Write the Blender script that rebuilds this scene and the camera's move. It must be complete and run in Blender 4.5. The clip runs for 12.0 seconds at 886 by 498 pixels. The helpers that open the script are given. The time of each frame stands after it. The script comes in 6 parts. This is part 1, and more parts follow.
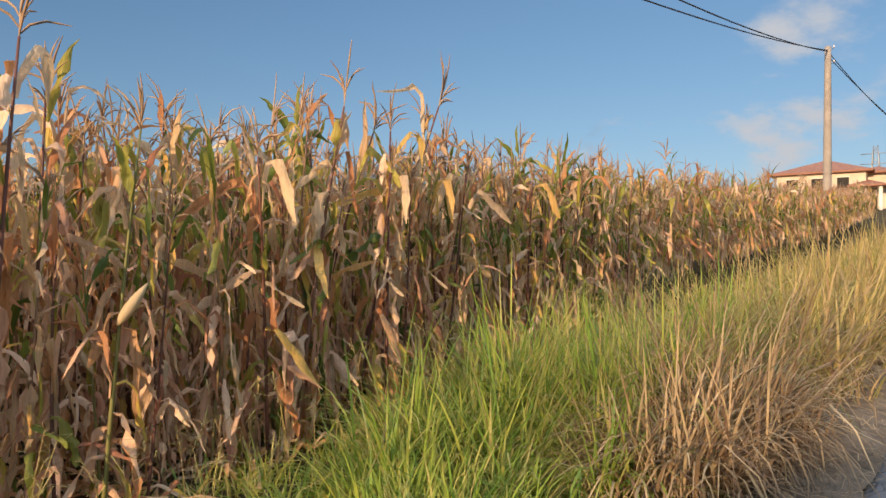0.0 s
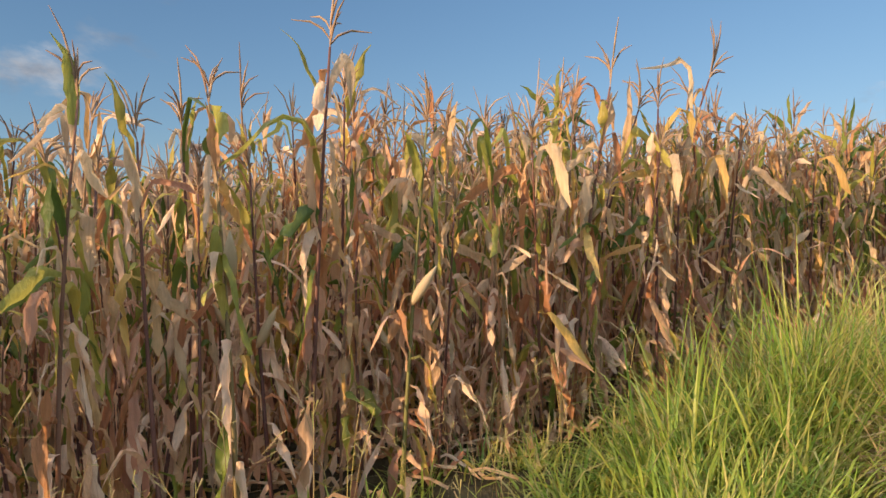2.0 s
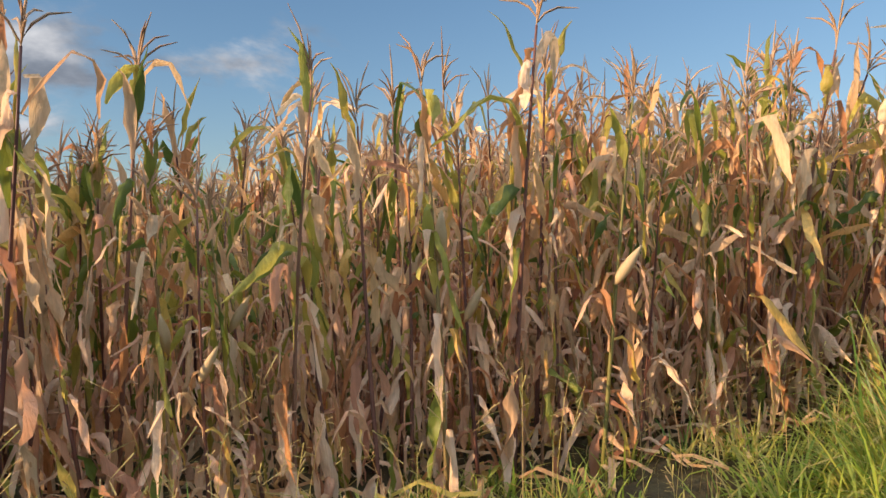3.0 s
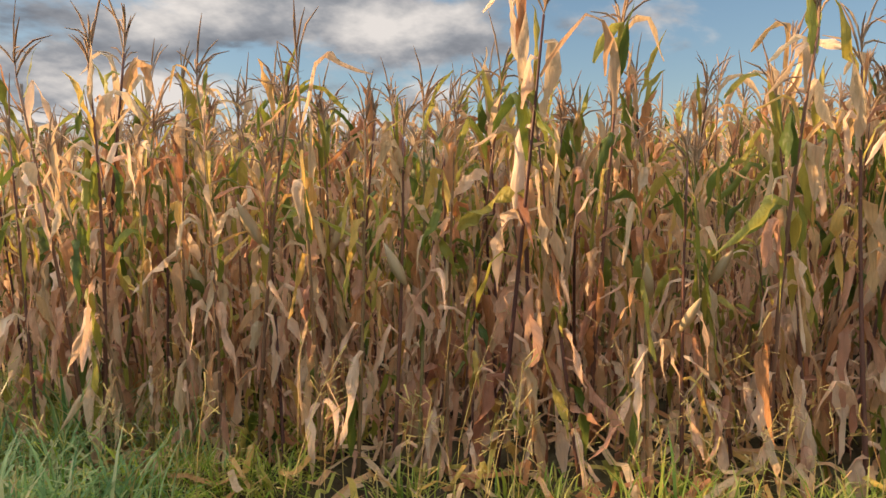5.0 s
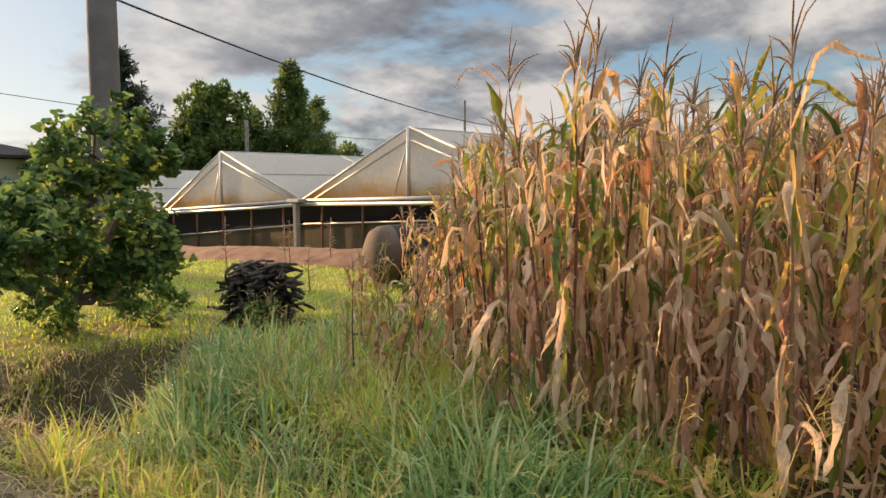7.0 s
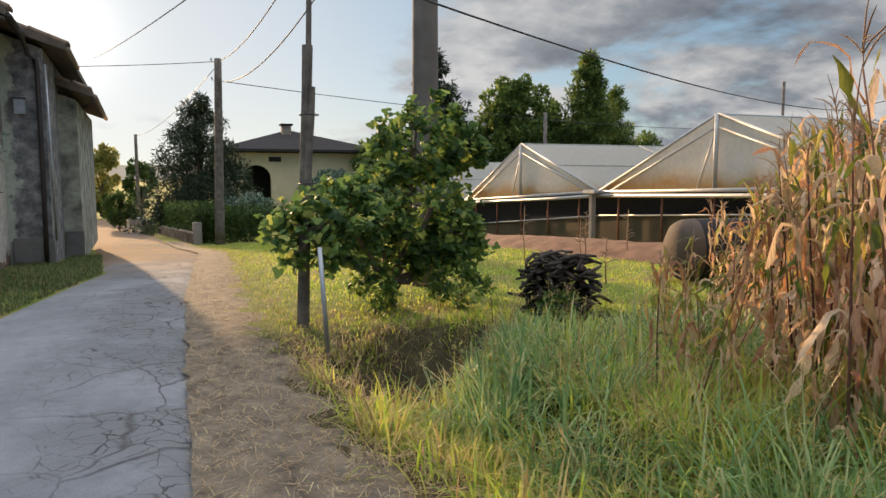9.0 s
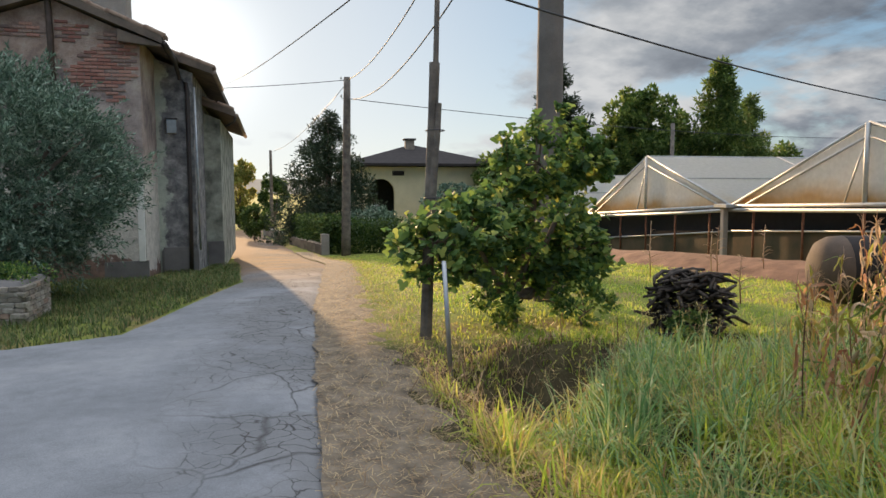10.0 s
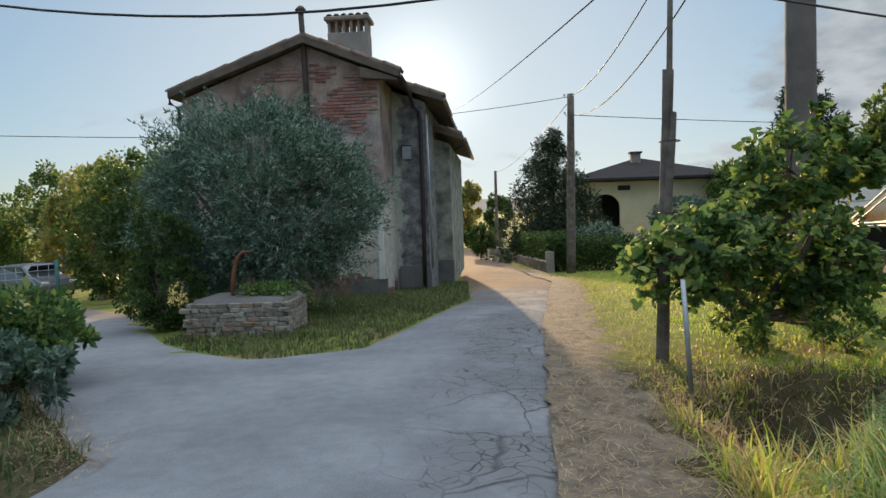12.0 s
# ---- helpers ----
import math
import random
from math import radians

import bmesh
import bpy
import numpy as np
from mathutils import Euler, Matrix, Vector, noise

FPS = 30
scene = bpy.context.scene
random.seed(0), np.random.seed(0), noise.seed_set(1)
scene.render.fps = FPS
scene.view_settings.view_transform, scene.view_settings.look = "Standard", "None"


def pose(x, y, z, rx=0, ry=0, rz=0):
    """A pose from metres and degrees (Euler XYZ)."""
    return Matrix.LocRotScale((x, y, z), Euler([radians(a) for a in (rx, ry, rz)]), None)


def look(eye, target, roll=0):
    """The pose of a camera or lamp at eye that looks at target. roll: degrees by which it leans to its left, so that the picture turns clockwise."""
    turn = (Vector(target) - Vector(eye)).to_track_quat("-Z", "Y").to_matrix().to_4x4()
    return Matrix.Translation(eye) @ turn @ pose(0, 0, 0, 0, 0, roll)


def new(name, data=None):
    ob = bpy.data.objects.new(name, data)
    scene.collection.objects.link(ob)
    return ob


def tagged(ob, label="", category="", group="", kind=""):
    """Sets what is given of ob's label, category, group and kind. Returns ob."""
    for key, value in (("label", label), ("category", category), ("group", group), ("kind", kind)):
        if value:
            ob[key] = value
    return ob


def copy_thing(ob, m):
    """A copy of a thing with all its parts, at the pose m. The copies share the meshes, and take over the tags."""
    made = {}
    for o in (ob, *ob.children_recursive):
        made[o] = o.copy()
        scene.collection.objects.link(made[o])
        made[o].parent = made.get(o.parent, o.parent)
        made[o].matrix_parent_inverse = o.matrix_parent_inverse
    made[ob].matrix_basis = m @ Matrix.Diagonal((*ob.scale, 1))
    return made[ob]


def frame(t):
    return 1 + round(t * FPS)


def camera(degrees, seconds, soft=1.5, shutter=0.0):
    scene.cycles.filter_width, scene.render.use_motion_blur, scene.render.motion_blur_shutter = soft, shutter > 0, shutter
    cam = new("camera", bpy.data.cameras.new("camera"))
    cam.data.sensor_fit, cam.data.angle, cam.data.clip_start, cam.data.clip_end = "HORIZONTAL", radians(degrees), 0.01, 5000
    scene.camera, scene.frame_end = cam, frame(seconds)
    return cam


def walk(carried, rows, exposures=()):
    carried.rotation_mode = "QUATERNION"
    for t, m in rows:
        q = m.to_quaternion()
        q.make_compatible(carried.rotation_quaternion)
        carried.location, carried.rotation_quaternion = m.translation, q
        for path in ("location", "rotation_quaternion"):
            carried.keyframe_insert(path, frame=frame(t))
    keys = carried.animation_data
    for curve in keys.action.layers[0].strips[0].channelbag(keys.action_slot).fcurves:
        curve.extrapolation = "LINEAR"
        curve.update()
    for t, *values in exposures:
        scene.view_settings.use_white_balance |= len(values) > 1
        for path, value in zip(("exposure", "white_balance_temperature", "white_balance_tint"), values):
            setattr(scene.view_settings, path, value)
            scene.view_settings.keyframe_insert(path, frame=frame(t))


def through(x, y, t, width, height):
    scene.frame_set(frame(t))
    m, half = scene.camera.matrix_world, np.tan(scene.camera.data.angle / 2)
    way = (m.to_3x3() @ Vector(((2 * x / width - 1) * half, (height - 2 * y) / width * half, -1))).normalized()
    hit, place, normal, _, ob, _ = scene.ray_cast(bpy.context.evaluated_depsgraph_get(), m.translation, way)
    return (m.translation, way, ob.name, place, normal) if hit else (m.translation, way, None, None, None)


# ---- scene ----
cam = camera(64.5, 12.0)
# seconds, place, then yaw, pitch and roll in degrees
ROWS = [
    (0.0, 0.010, -2.807, 1.583, 37.44, 0.45, 0.16),
    (0.5, -0.004, -2.808, 1.572, 39.03, 0.37, -0.20),
    (1.0, -0.023, -2.837, 1.562, 43.53, 0.31, -0.39),
    (1.5, -0.068, -2.893, 1.561, 49.70, -0.03, -0.59),
    (2.0, -0.139, -2.964, 1.559, 56.46, -0.47, -0.68),
    (2.5, -0.198, -3.052, 1.558, 63.24, -1.15, -0.66),
    (4.5, -0.188, -3.376, 1.544, 93.32, -4.85, -0.10),
    (5.0, -0.186, -3.519, 1.537, 101.39, -5.37, -0.08),
    (5.5, -0.165, -3.647, 1.542, 109.21, -5.40, 0.03),
    (6.0, -0.144, -3.712, 1.545, 117.59, -5.11, -0.02),
    (6.5, -0.104, -3.772, 1.542, 125.64, -5.03, -0.11),
    (7.0, -0.035, -3.826, 1.541, 133.03, -5.12, -0.14),
    (9.0, -0.004, -3.943, 1.538, 156.55, -5.78, -0.11),
    (9.5, 0.008, -3.972, 1.534, 161.55, -5.39, -0.05),
    (10.0, 0.032, -3.978, 1.552, 166.24, -4.70, -0.15),
    (10.5, 0.058, -3.981, 1.567, 170.84, -3.66, -0.56),
    (11.0, 0.066, -4.006, 1.542, 175.64, -2.89, -1.18),
    (11.5, 0.077, -4.042, 1.549, 180.30, -2.70, -1.73),
    (12.0, 0.087, -4.070, 1.556, 184.32, -2.96, -1.96),
]


def eye_pose(x, y, z, yaw, pitch, roll):
    a, p, r = radians(yaw), radians(pitch), radians(roll)
    ahead = Vector((-math.sin(a) * math.cos(p), math.cos(a) * math.cos(p), math.sin(p)))
    flat = Vector((math.cos(a), math.sin(a), 0))
    up = flat.cross(ahead)
    right = flat * math.cos(r) + up * math.sin(r)
    up = up * math.cos(r) - flat * math.sin(r)
    m = Matrix((right, up, -ahead)).transposed().to_4x4()
    m.translation = (x, y, z)
    return m


walk(cam, [(t, eye_pose(*p)) for t, *p in ROWS], [(0.0, 0.52, 6150, 12), (2.5, 0.75, 6150, 12), (4.5, 0.92, 7150, 14), (6.5, 0.87, 7150, 14), (9.0, 0.60, 6700, 11), (10.5, 0.66, 6450, 9), (12.0, 0.46, 6150, 6)])

# ---- world and sun ----
SUN_YAW, SUN_UP = 186.0, 10.3


def node(tree, kind, inputs=None, **props):
    n = tree.nodes.new(kind)
    for k, v in props.items():
        setattr(n, k, v)
    for k, v in (inputs or {}).items():
        if isinstance(v, bpy.types.NodeSocket):
            tree.links.new(v, n.inputs[k])
        else:
            n.inputs[k].default_value = v
    return n


def ramp(tree, fac, stops, mode="LINEAR"):
    n = tree.nodes.new("ShaderNodeValToRGB")
    tree.links.new(fac, n.inputs[0])
    n.color_ramp.interpolation = mode
    e = n.color_ramp.elements
    while len(e) < len(stops):
        e.new(0.5)
    for el, (p, c) in zip(e, stops):
        el.position = p
        el.color = (*c, 1) if len(c) == 3 else c
    return n.outputs[0]


def maths(tree, op, a, b=None, c=None, clamp=False):
    n = tree.nodes.new("ShaderNodeMath")
    n.operation, n.use_clamp = op, clamp
    for i, v in enumerate((a, b, c)):
        if v is None:
            continue
        if isinstance(v, (int, float)):
            n.inputs[i].default_value = v
        else:
            tree.links.new(v, n.inputs[i])
    return n.outputs[0]


def mixc(tree, fac, a, b, blend="MIX"):
    n = tree.nodes.new("ShaderNodeMix")
    n.data_type, n.blend_type = "RGBA", blend
    for i, v in ((0, fac), (6, a), (7, b)):
        if isinstance(v, bpy.types.NodeSocket):
            tree.links.new(v, n.inputs[i])
        else:
            n.inputs[i].default_value = v if isinstance(v, (int, float)) else (*v, 1)
    return n.outputs[2]


def make_world():
    w = bpy.data.worlds.new("sky")
    w.use_nodes = True
    scene.world = w
    tr = w.node_tree
    tr.nodes.clear()
    sky = node(tr, "ShaderNodeTexSky", sky_type="NISHITA", sun_disc=False, sun_elevation=radians(SUN_UP),
               sun_rotation=radians(-SUN_YAW), air_density=1.0, dust_density=0.3, ozone_density=3.0, altitude=100)
    co = node(tr, "ShaderNodeTexCoord").outputs["Generated"]
    sep = node(tr, "ShaderNodeSeparateXYZ", {0: co})
    up = maths(tr, "ADD", maths(tr, "MAXIMUM", sep.outputs[2], 0.0), 0.30)
    flat = node(tr, "ShaderNodeCombineXYZ", {0: maths(tr, "DIVIDE", sep.outputs[0], up), 1: maths(tr, "DIVIDE", sep.outputs[1], up), 2: 0.0}).outputs[0]
    big = node(tr, "ShaderNodeTexNoise", {"Vector": flat, "Scale": 1.25, "Detail": 9.0, "Roughness": 0.58, "Distortion": 0.2}).outputs[0]
    shade = node(tr, "ShaderNodeTexNoise", {"Vector": flat, "Scale": 2.6, "Detail": 7.0, "Roughness": 0.55}).outputs[0]
    # a bank of cloud in the south-west, open sky in the north-west, scattered puffs elsewhere
    bank = node(tr, "ShaderNodeVectorMath", {0: co, 1: (-0.755, -0.63, 0.18)}, operation="DOT_PRODUCT").outputs["Value"]
    cover = node(tr, "ShaderNodeMapRange", {0: bank, 1: 0.74, 2: 0.94, 3: 0.0, 4: 0.21}).outputs[0]
    dens = maths(tr, "ADD", big, cover)
    puffs = node(tr, "ShaderNodeVectorMath", {0: co, 1: (-0.165, 0.963, 0.208)}, operation="DOT_PRODUCT").outputs["Value"]
    dens = maths(tr, "ADD", dens, node(tr, "ShaderNodeMapRange", {0: puffs, 1: 0.984, 2: 0.998, 3: 0.0, 4: 0.15}).outputs[0])
    # bright, even cloud layer added overhead, out of view, to lift the fill light
    fill_veil = node(tr, "ShaderNodeMapRange", {0: sep.outputs[2], 1: 0.40, 2: 0.8, 3: 0.0, 4: 0.85}, interpolation_type="SMOOTHSTEP").outputs[0]
    mask = node(tr, "ShaderNodeMapRange", {0: dens, 1: 0.60, 2: 0.70, 3: 0.0, 4: 1.0}, interpolation_type="SMOOTHSTEP").outputs[0]
    shade = maths(tr, "ADD", shade, node(tr, "ShaderNodeMapRange", {0: puffs, 1: 0.96, 2: 0.985, 3: 0.0, 4: 0.3}).outputs[0])
    # grey undersides higher up, sunlit heads lower down
    shade = maths(tr, "ADD", shade, node(tr, "ShaderNodeMapRange", {0: sep.outputs[2], 1: 0.10, 2: 0.30, 3: 0.07, 4: -0.07}).outputs[0])
    tone = ramp(tr, shade, [(0.36, (0.30, 0.33, 0.38)), (0.47, (0.56, 0.59, 0.63)), (0.62, (1.35, 1.28, 1.2))])
    tone = mixc(tr, 1.0, tone, (2.45, 2.6, 2.8), "MULTIPLY")
    # soft compression of the sky's brightest values takes the edge off the sun's glare
    soft = node(tr, "ShaderNodeVectorMath", {0: sky.outputs[0], 1: (0.115, 0.10, 0.085), 2: (1.0, 1.0, 1.0)}, operation="MULTIPLY_ADD").outputs[0]
    air = node(tr, "ShaderNodeVectorMath", {0: sky.outputs[0], 1: soft}, operation="DIVIDE").outputs[0]
    # the hazy brightness round the low sun
    a, e = radians(SUN_YAW), radians(SUN_UP)
    near = node(tr, "ShaderNodeVectorMath", {0: co, 1: (-math.sin(a) * math.cos(e), math.cos(a) * math.cos(e), math.sin(e))}, operation="DOT_PRODUCT").outputs["Value"]
    near = maths(tr, "MAXIMUM", near, 0.0)
    glare = maths(tr, "ADD", maths(tr, "MULTIPLY", maths(tr, "POWER", near, 14.0), 0.1), maths(tr, "MULTIPLY", maths(tr, "POWER", near, 300.0), 3.0))
    col = mixc(tr, mask, air, tone)
    # pale haze over the southern half of the sky
    col = mixc(tr, maths(tr, "MULTIPLY", maths(tr, "POWER", near, 8.0), 0.75), col, (4.1, 4.3, 4.45))
    col = node(tr, "ShaderNodeVectorMath", {0: node(tr, "ShaderNodeCombineXYZ", {0: glare, 1: glare, 2: glare}).outputs[0], 1: (1.0, 0.96, 0.88), 2: col}, operation="MULTIPLY_ADD").outputs[0]
    col = mixc(tr, fill_veil, col, (9.2, 9.7, 10.4))
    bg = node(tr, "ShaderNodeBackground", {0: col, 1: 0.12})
    out = node(tr, "ShaderNodeOutputWorld", {0: bg.outputs[0]})


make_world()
sun = new("sun", bpy.data.lights.new("sun", "SUN"))
sun.data.energy, sun.data.angle, sun.data.color = 4.6, radians(0.6), (1.0, 0.66, 0.36)
_a, _e = radians(SUN_YAW), radians(SUN_UP)
sun.matrix_world = look((0, 0, 0), (math.sin(_a) * math.cos(_e), -math.cos(_a) * math.cos(_e), -math.sin(_e)))


# ---- materials ----
def material(name, build, bump=None):
    m = bpy.data.materials.new(name)
    m.use_nodes = True
    tr = m.node_tree
    tr.nodes.clear()
    shader = build(tr)
    node(tr, "ShaderNodeOutputMaterial", {0: shader})
    return m


def obj_co(tr):
    return node(tr, "ShaderNodeTexCoord").outputs["Object"]


def world_co(tr):
    return node(tr, "ShaderNodeNewGeometry").outputs["Position"]


def noise_at(tr, co, scale, detail=4.0, rough=0.55, dist=0.0):
    return node(tr, "ShaderNodeTexNoise", {"Vector": co, "Scale": scale, "Detail": detail, "Roughness": rough, "Distortion": dist}).outputs[0]


def luck(tr):
    """A chance number for each object and each island."""
    a = node(tr, "ShaderNodeObjectInfo").outputs["Random"]
    b = node(tr, "ShaderNodeNewGeometry").outputs["Random Per Island"]
    return maths(tr, "FRACT", maths(tr, "ADD", a, b))


def blade_material(name, stops, rough=0.6, through=0.4, streak=0.25, tone_size=3.0, depth=0.7, crinkle=0.0, gain=0.9):
    """Leaf or blade: a colour of its own for each, streaked, with light passing through."""
    def build(tr):
        r = luck(tr)
        col = ramp(tr, r, stops)
        co = obj_co(tr)
        grain = node(tr, "ShaderNodeMapping", {0: co, 3: (1.0, 1.0, 0.07)}).outputs[0]
        n1 = noise_at(tr, grain, 75.0, 3.0)
        n2 = noise_at(tr, co, tone_size, 3.0)
        v = maths(tr, "ADD", maths(tr, "MULTIPLY", n1, streak), maths(tr, "MULTIPLY", n2, depth))
        v = maths(tr, "ADD", v, gain - depth / 2 - streak / 2)
        col = mixc(tr, 1.0, col, node(tr, "ShaderNodeCombineXYZ", {0: v, 1: v, 2: v}).outputs[0], "MULTIPLY")
        p = node(tr, "ShaderNodeBsdfPrincipled", {"Base Color": col, "Roughness": rough, "Specular IOR Level": 0.35})
        t = node(tr, "ShaderNodeBsdfTranslucent", {"Color": col})
        if crinkle:
            hgt = maths(tr, "ADD", noise_at(tr, co, 9.0, 3.0, 0.5), maths(tr, "MULTIPLY", n1, 0.35))
            bp = node(tr, "ShaderNodeBump", {"Height": hgt, "Strength": crinkle, "Distance": 0.03})
            tr.links.new(bp.outputs[0], p.inputs["Normal"])
            tr.links.new(bp.outputs[0], t.inputs["Normal"])
        return node(tr, "ShaderNodeMixShader", {0: through, 1: p.outputs[0], 2: t.outputs[0]}).outputs[0]
    return material(name, build)


def plain(name, col, rough=0.6, metal=0.0, spread=0.25, scale=6.0, bump=0.0, fine=60.0, col2=None, co_world=False):
    """A solid with blotches and grain."""
    def build(tr):
        co = world_co(tr) if co_world else obj_co(tr)
        n1, n2 = noise_at(tr, co, scale, 5.0, 0.6), noise_at(tr, co, fine, 3.0)
        dark = tuple(c * (1 - spread) for c in col)
        c = mixc(tr, node(tr, "ShaderNodeMapRange", {0: n1, 1: 0.3, 2: 0.7}).outputs[0], dark, col2 or tuple(min(1, c * (1 + spread)) for c in col))
        v = maths(tr, "ADD", maths(tr, "MULTIPLY", n2, 0.3), 0.85)
        c = mixc(tr, 1.0, c, node(tr, "ShaderNodeCombineXYZ", {0: v, 1: v, 2: v}).outputs[0], "MULTIPLY")
        p = node(tr, "ShaderNodeBsdfPrincipled", {"Base Color": c, "Roughness": rough, "Metallic": metal})
        if bump:
            b = node(tr, "ShaderNodeBump", {"Height": maths(tr, "ADD", n1, maths(tr, "MULTIPLY", n2, 0.4)), "Strength": bump, "Distance": 0.02})
            tr.links.new(b.outputs[0], p.inputs["Normal"])
        return p.outputs[0]
    return material(name, build)


TAN, PALE, RUST = (0.64, 0.40, 0.21), (0.74, 0.54, 0.32), (0.54, 0.26, 0.11)
M_corn_leaf = blade_material("dry_corn_leaf", [(0.0, (0.38, 0.17, 0.09)), (0.14, RUST), (0.3, TAN), (0.45, (0.58, 0.42, 0.27)), (0.58, PALE), (0.7, (0.58, 0.44, 0.28)),
                                                (0.82, (0.66, 0.39, 0.13)), (0.9, (0.64, 0.48, 0.12)), (1.0, (0.34, 0.36, 0.08))], 0.5, 0.45, 0.7, 2.5, 1.0, 0.7, 1.08)
# weathered lower leaves, lightened further in place of light reaching the stalks' foot
M_corn_old = blade_material("bleached_lit_corn_leaf", [(0.0, (0.34, 0.15, 0.09)), (0.25, (0.52, 0.30, 0.19)), (0.6, (0.66, 0.46, 0.31)), (0.85, (0.74, 0.57, 0.41)), (1.0, (0.44, 0.25, 0.12))], 0.55, 0.4, 0.6, 2.5, 1.0, 0.7, 1.3)
M_corn_green = blade_material("green_corn_leaf", [(0.0, (0.09, 0.14, 0.03)), (0.35, (0.19, 0.24, 0.04)), (0.65, (0.34, 0.34, 0.06)), (1.0, (0.52, 0.42, 0.09))], 0.42, 0.45, 0.4, 2.5, 0.8, 0.5)
M_corn_stalk = blade_material("corn_stalk", [(0.0, (0.10, 0.04, 0.035)), (0.5, (0.19, 0.085, 0.06)), (0.8, (0.32, 0.20, 0.10)), (1.0, (0.18, 0.18, 0.05))], 0.5, 0.0)
M_tassel = blade_material("corn_tassel", [(0.0, (0.40, 0.25, 0.16)), (1.0, (0.62, 0.46, 0.31))], 0.8, 0.3)
M_husk = blade_material("corn_husk", [(0.0, (0.50, 0.36, 0.20)), (1.0, (0.60, 0.47, 0.28))], 0.65, 0.15)


# ---- builders ----
def thing(name, loc=(0, 0, 0), label="", category="", group="", kind="", yaw=0.0):
    ob = new(name)
    ob.empty_display_size = 0.1
    ob.location, ob.rotation_euler = loc, (0, 0, radians(yaw))
    return tagged(ob, label, category, group, kind)


def mesh_ob(name, verts, faces, mat, parent=None, label="", smooth=False):
    me = bpy.data.meshes.new(name)
    me.from_pydata([tuple(v) for v in verts] if not isinstance(verts, np.ndarray) else verts.tolist(), [], faces if isinstance(faces, list) else faces.tolist())
    for m in (mat if isinstance(mat, (list, tuple)) else [mat]):
        me.materials.append(m)
    if smooth:
        me.polygons.foreach_set("use_smooth", [True] * len(me.polygons))
    ob = new(name, me)
    if parent:
        ob.parent = parent
    return tagged(ob, label)


def part(name, bm, mat, parent=None, label="", smooth=False):
    me = bpy.data.meshes.new(name)
    bm.to_mesh(me)
    bm.free()
    me.materials.append(mat)
    if smooth:
        me.polygons.foreach_set("use_smooth", [True] * len(me.polygons))
    ob = new(name, me)
    if parent:
        ob.parent = parent
    return tagged(ob, label)


def add_box(bm, size, m=Matrix(), bevel=0.0):
    """A box of that size, centred at m, its edges bevelled."""
    r = bmesh.ops.create_cube(bm, size=1, matrix=m @ Matrix.Diagonal((*size, 1)))
    if bevel:
        es = list({e for v in r["verts"] for e in v.link_edges})
        bmesh.ops.bevel(bm, geom=es, offset=bevel, segments=1, affect="EDGES", profile=0.5)


def box(name, size, at, mat, parent=None, label="", bevel=0.0, turn=(0, 0, 0)):
    bm = bmesh.new()
    add_box(bm, size, pose(*at, *turn), bevel)
    return part(name, bm, mat, parent, label)


def tube_arrays(points, radii, sides=6, cap=True):
    """A round bar along points."""
    pts = np.asarray(points, float)
    n = len(pts)
    tang = np.gradient(pts, axis=0)
    tang /= np.linalg.norm(tang, axis=1, keepdims=True) + 1e-9
    ref = np.where(np.abs(tang[:, 2:3]) < 0.9, [[0, 0, 1.0]], [[1.0, 0, 0]])
    a = np.cross(tang, ref)
    a /= np.linalg.norm(a, axis=1, keepdims=True)
    b = np.cross(tang, a)
    ang = np.linspace(0, 2 * np.pi, sides, endpoint=False)
    r = np.broadcast_to(np.asarray(radii, float), (n,))
    v = pts[:, None] + r[:, None, None] * (np.cos(ang)[None, :, None] * a[:, None] + np.sin(ang)[None, :, None] * b[:, None])
    f = [[i * sides + j, i * sides + (j + 1) % sides, (i + 1) * sides + (j + 1) % sides, (i + 1) * sides + j] for i in range(n - 1) for j in range(sides)]
    if cap:
        f += [list(range(sides))[::-1], [(n - 1) * sides + j for j in range(sides)]]
    return v.reshape(-1, 3), f


def tube(name, points, radii, mat, parent=None, label="", sides=8):
    v, f = tube_arrays(points, radii, sides)
    return mesh_ob(name, v, f, mat, parent, label, smooth=True)


def ribbon_arrays(path, widths, side, fold=0.15):
    """A leaf along a path, with a groove along its rib."""
    path, side = np.asarray(path), np.asarray(side)
    tang = np.gradient(path, axis=0)
    nor = np.cross(side, tang)
    nor /= np.linalg.norm(nor, axis=1, keepdims=True) + 1e-9
    w = np.asarray(widths)[:, None]
    v = np.stack([path - side * w + nor * w * fold, path - nor * w * fold, path + side * w + nor * w * fold], 1).reshape(-1, 3)
    f = []
    for i in range(len(path) - 1):
        for j in range(2):
            a = i * 3 + j
            f.append([a, a + 1, a + 4, a + 3])
    return v, f


class Heap:
    """Gathers pieces into one mesh, with a material number for each face."""
    def __init__(self):
        self.v, self.f, self.m, self.n = [], [], [], 0

    def add(self, v, f, mi=0):
        v = np.asarray(v, float)
        self.v.append(v)
        self.f.extend([[i + self.n for i in q] for q in f])
        self.m.extend([mi] * len(f))
        self.n += len(v)

    def make(self, name, mats, parent=None, label="", smooth=False):
        ob = mesh_ob(name, np.concatenate(self.v), self.f, mats, parent, label, smooth)
        ob.data.polygons.foreach_set("material_index", self.m)
        return ob


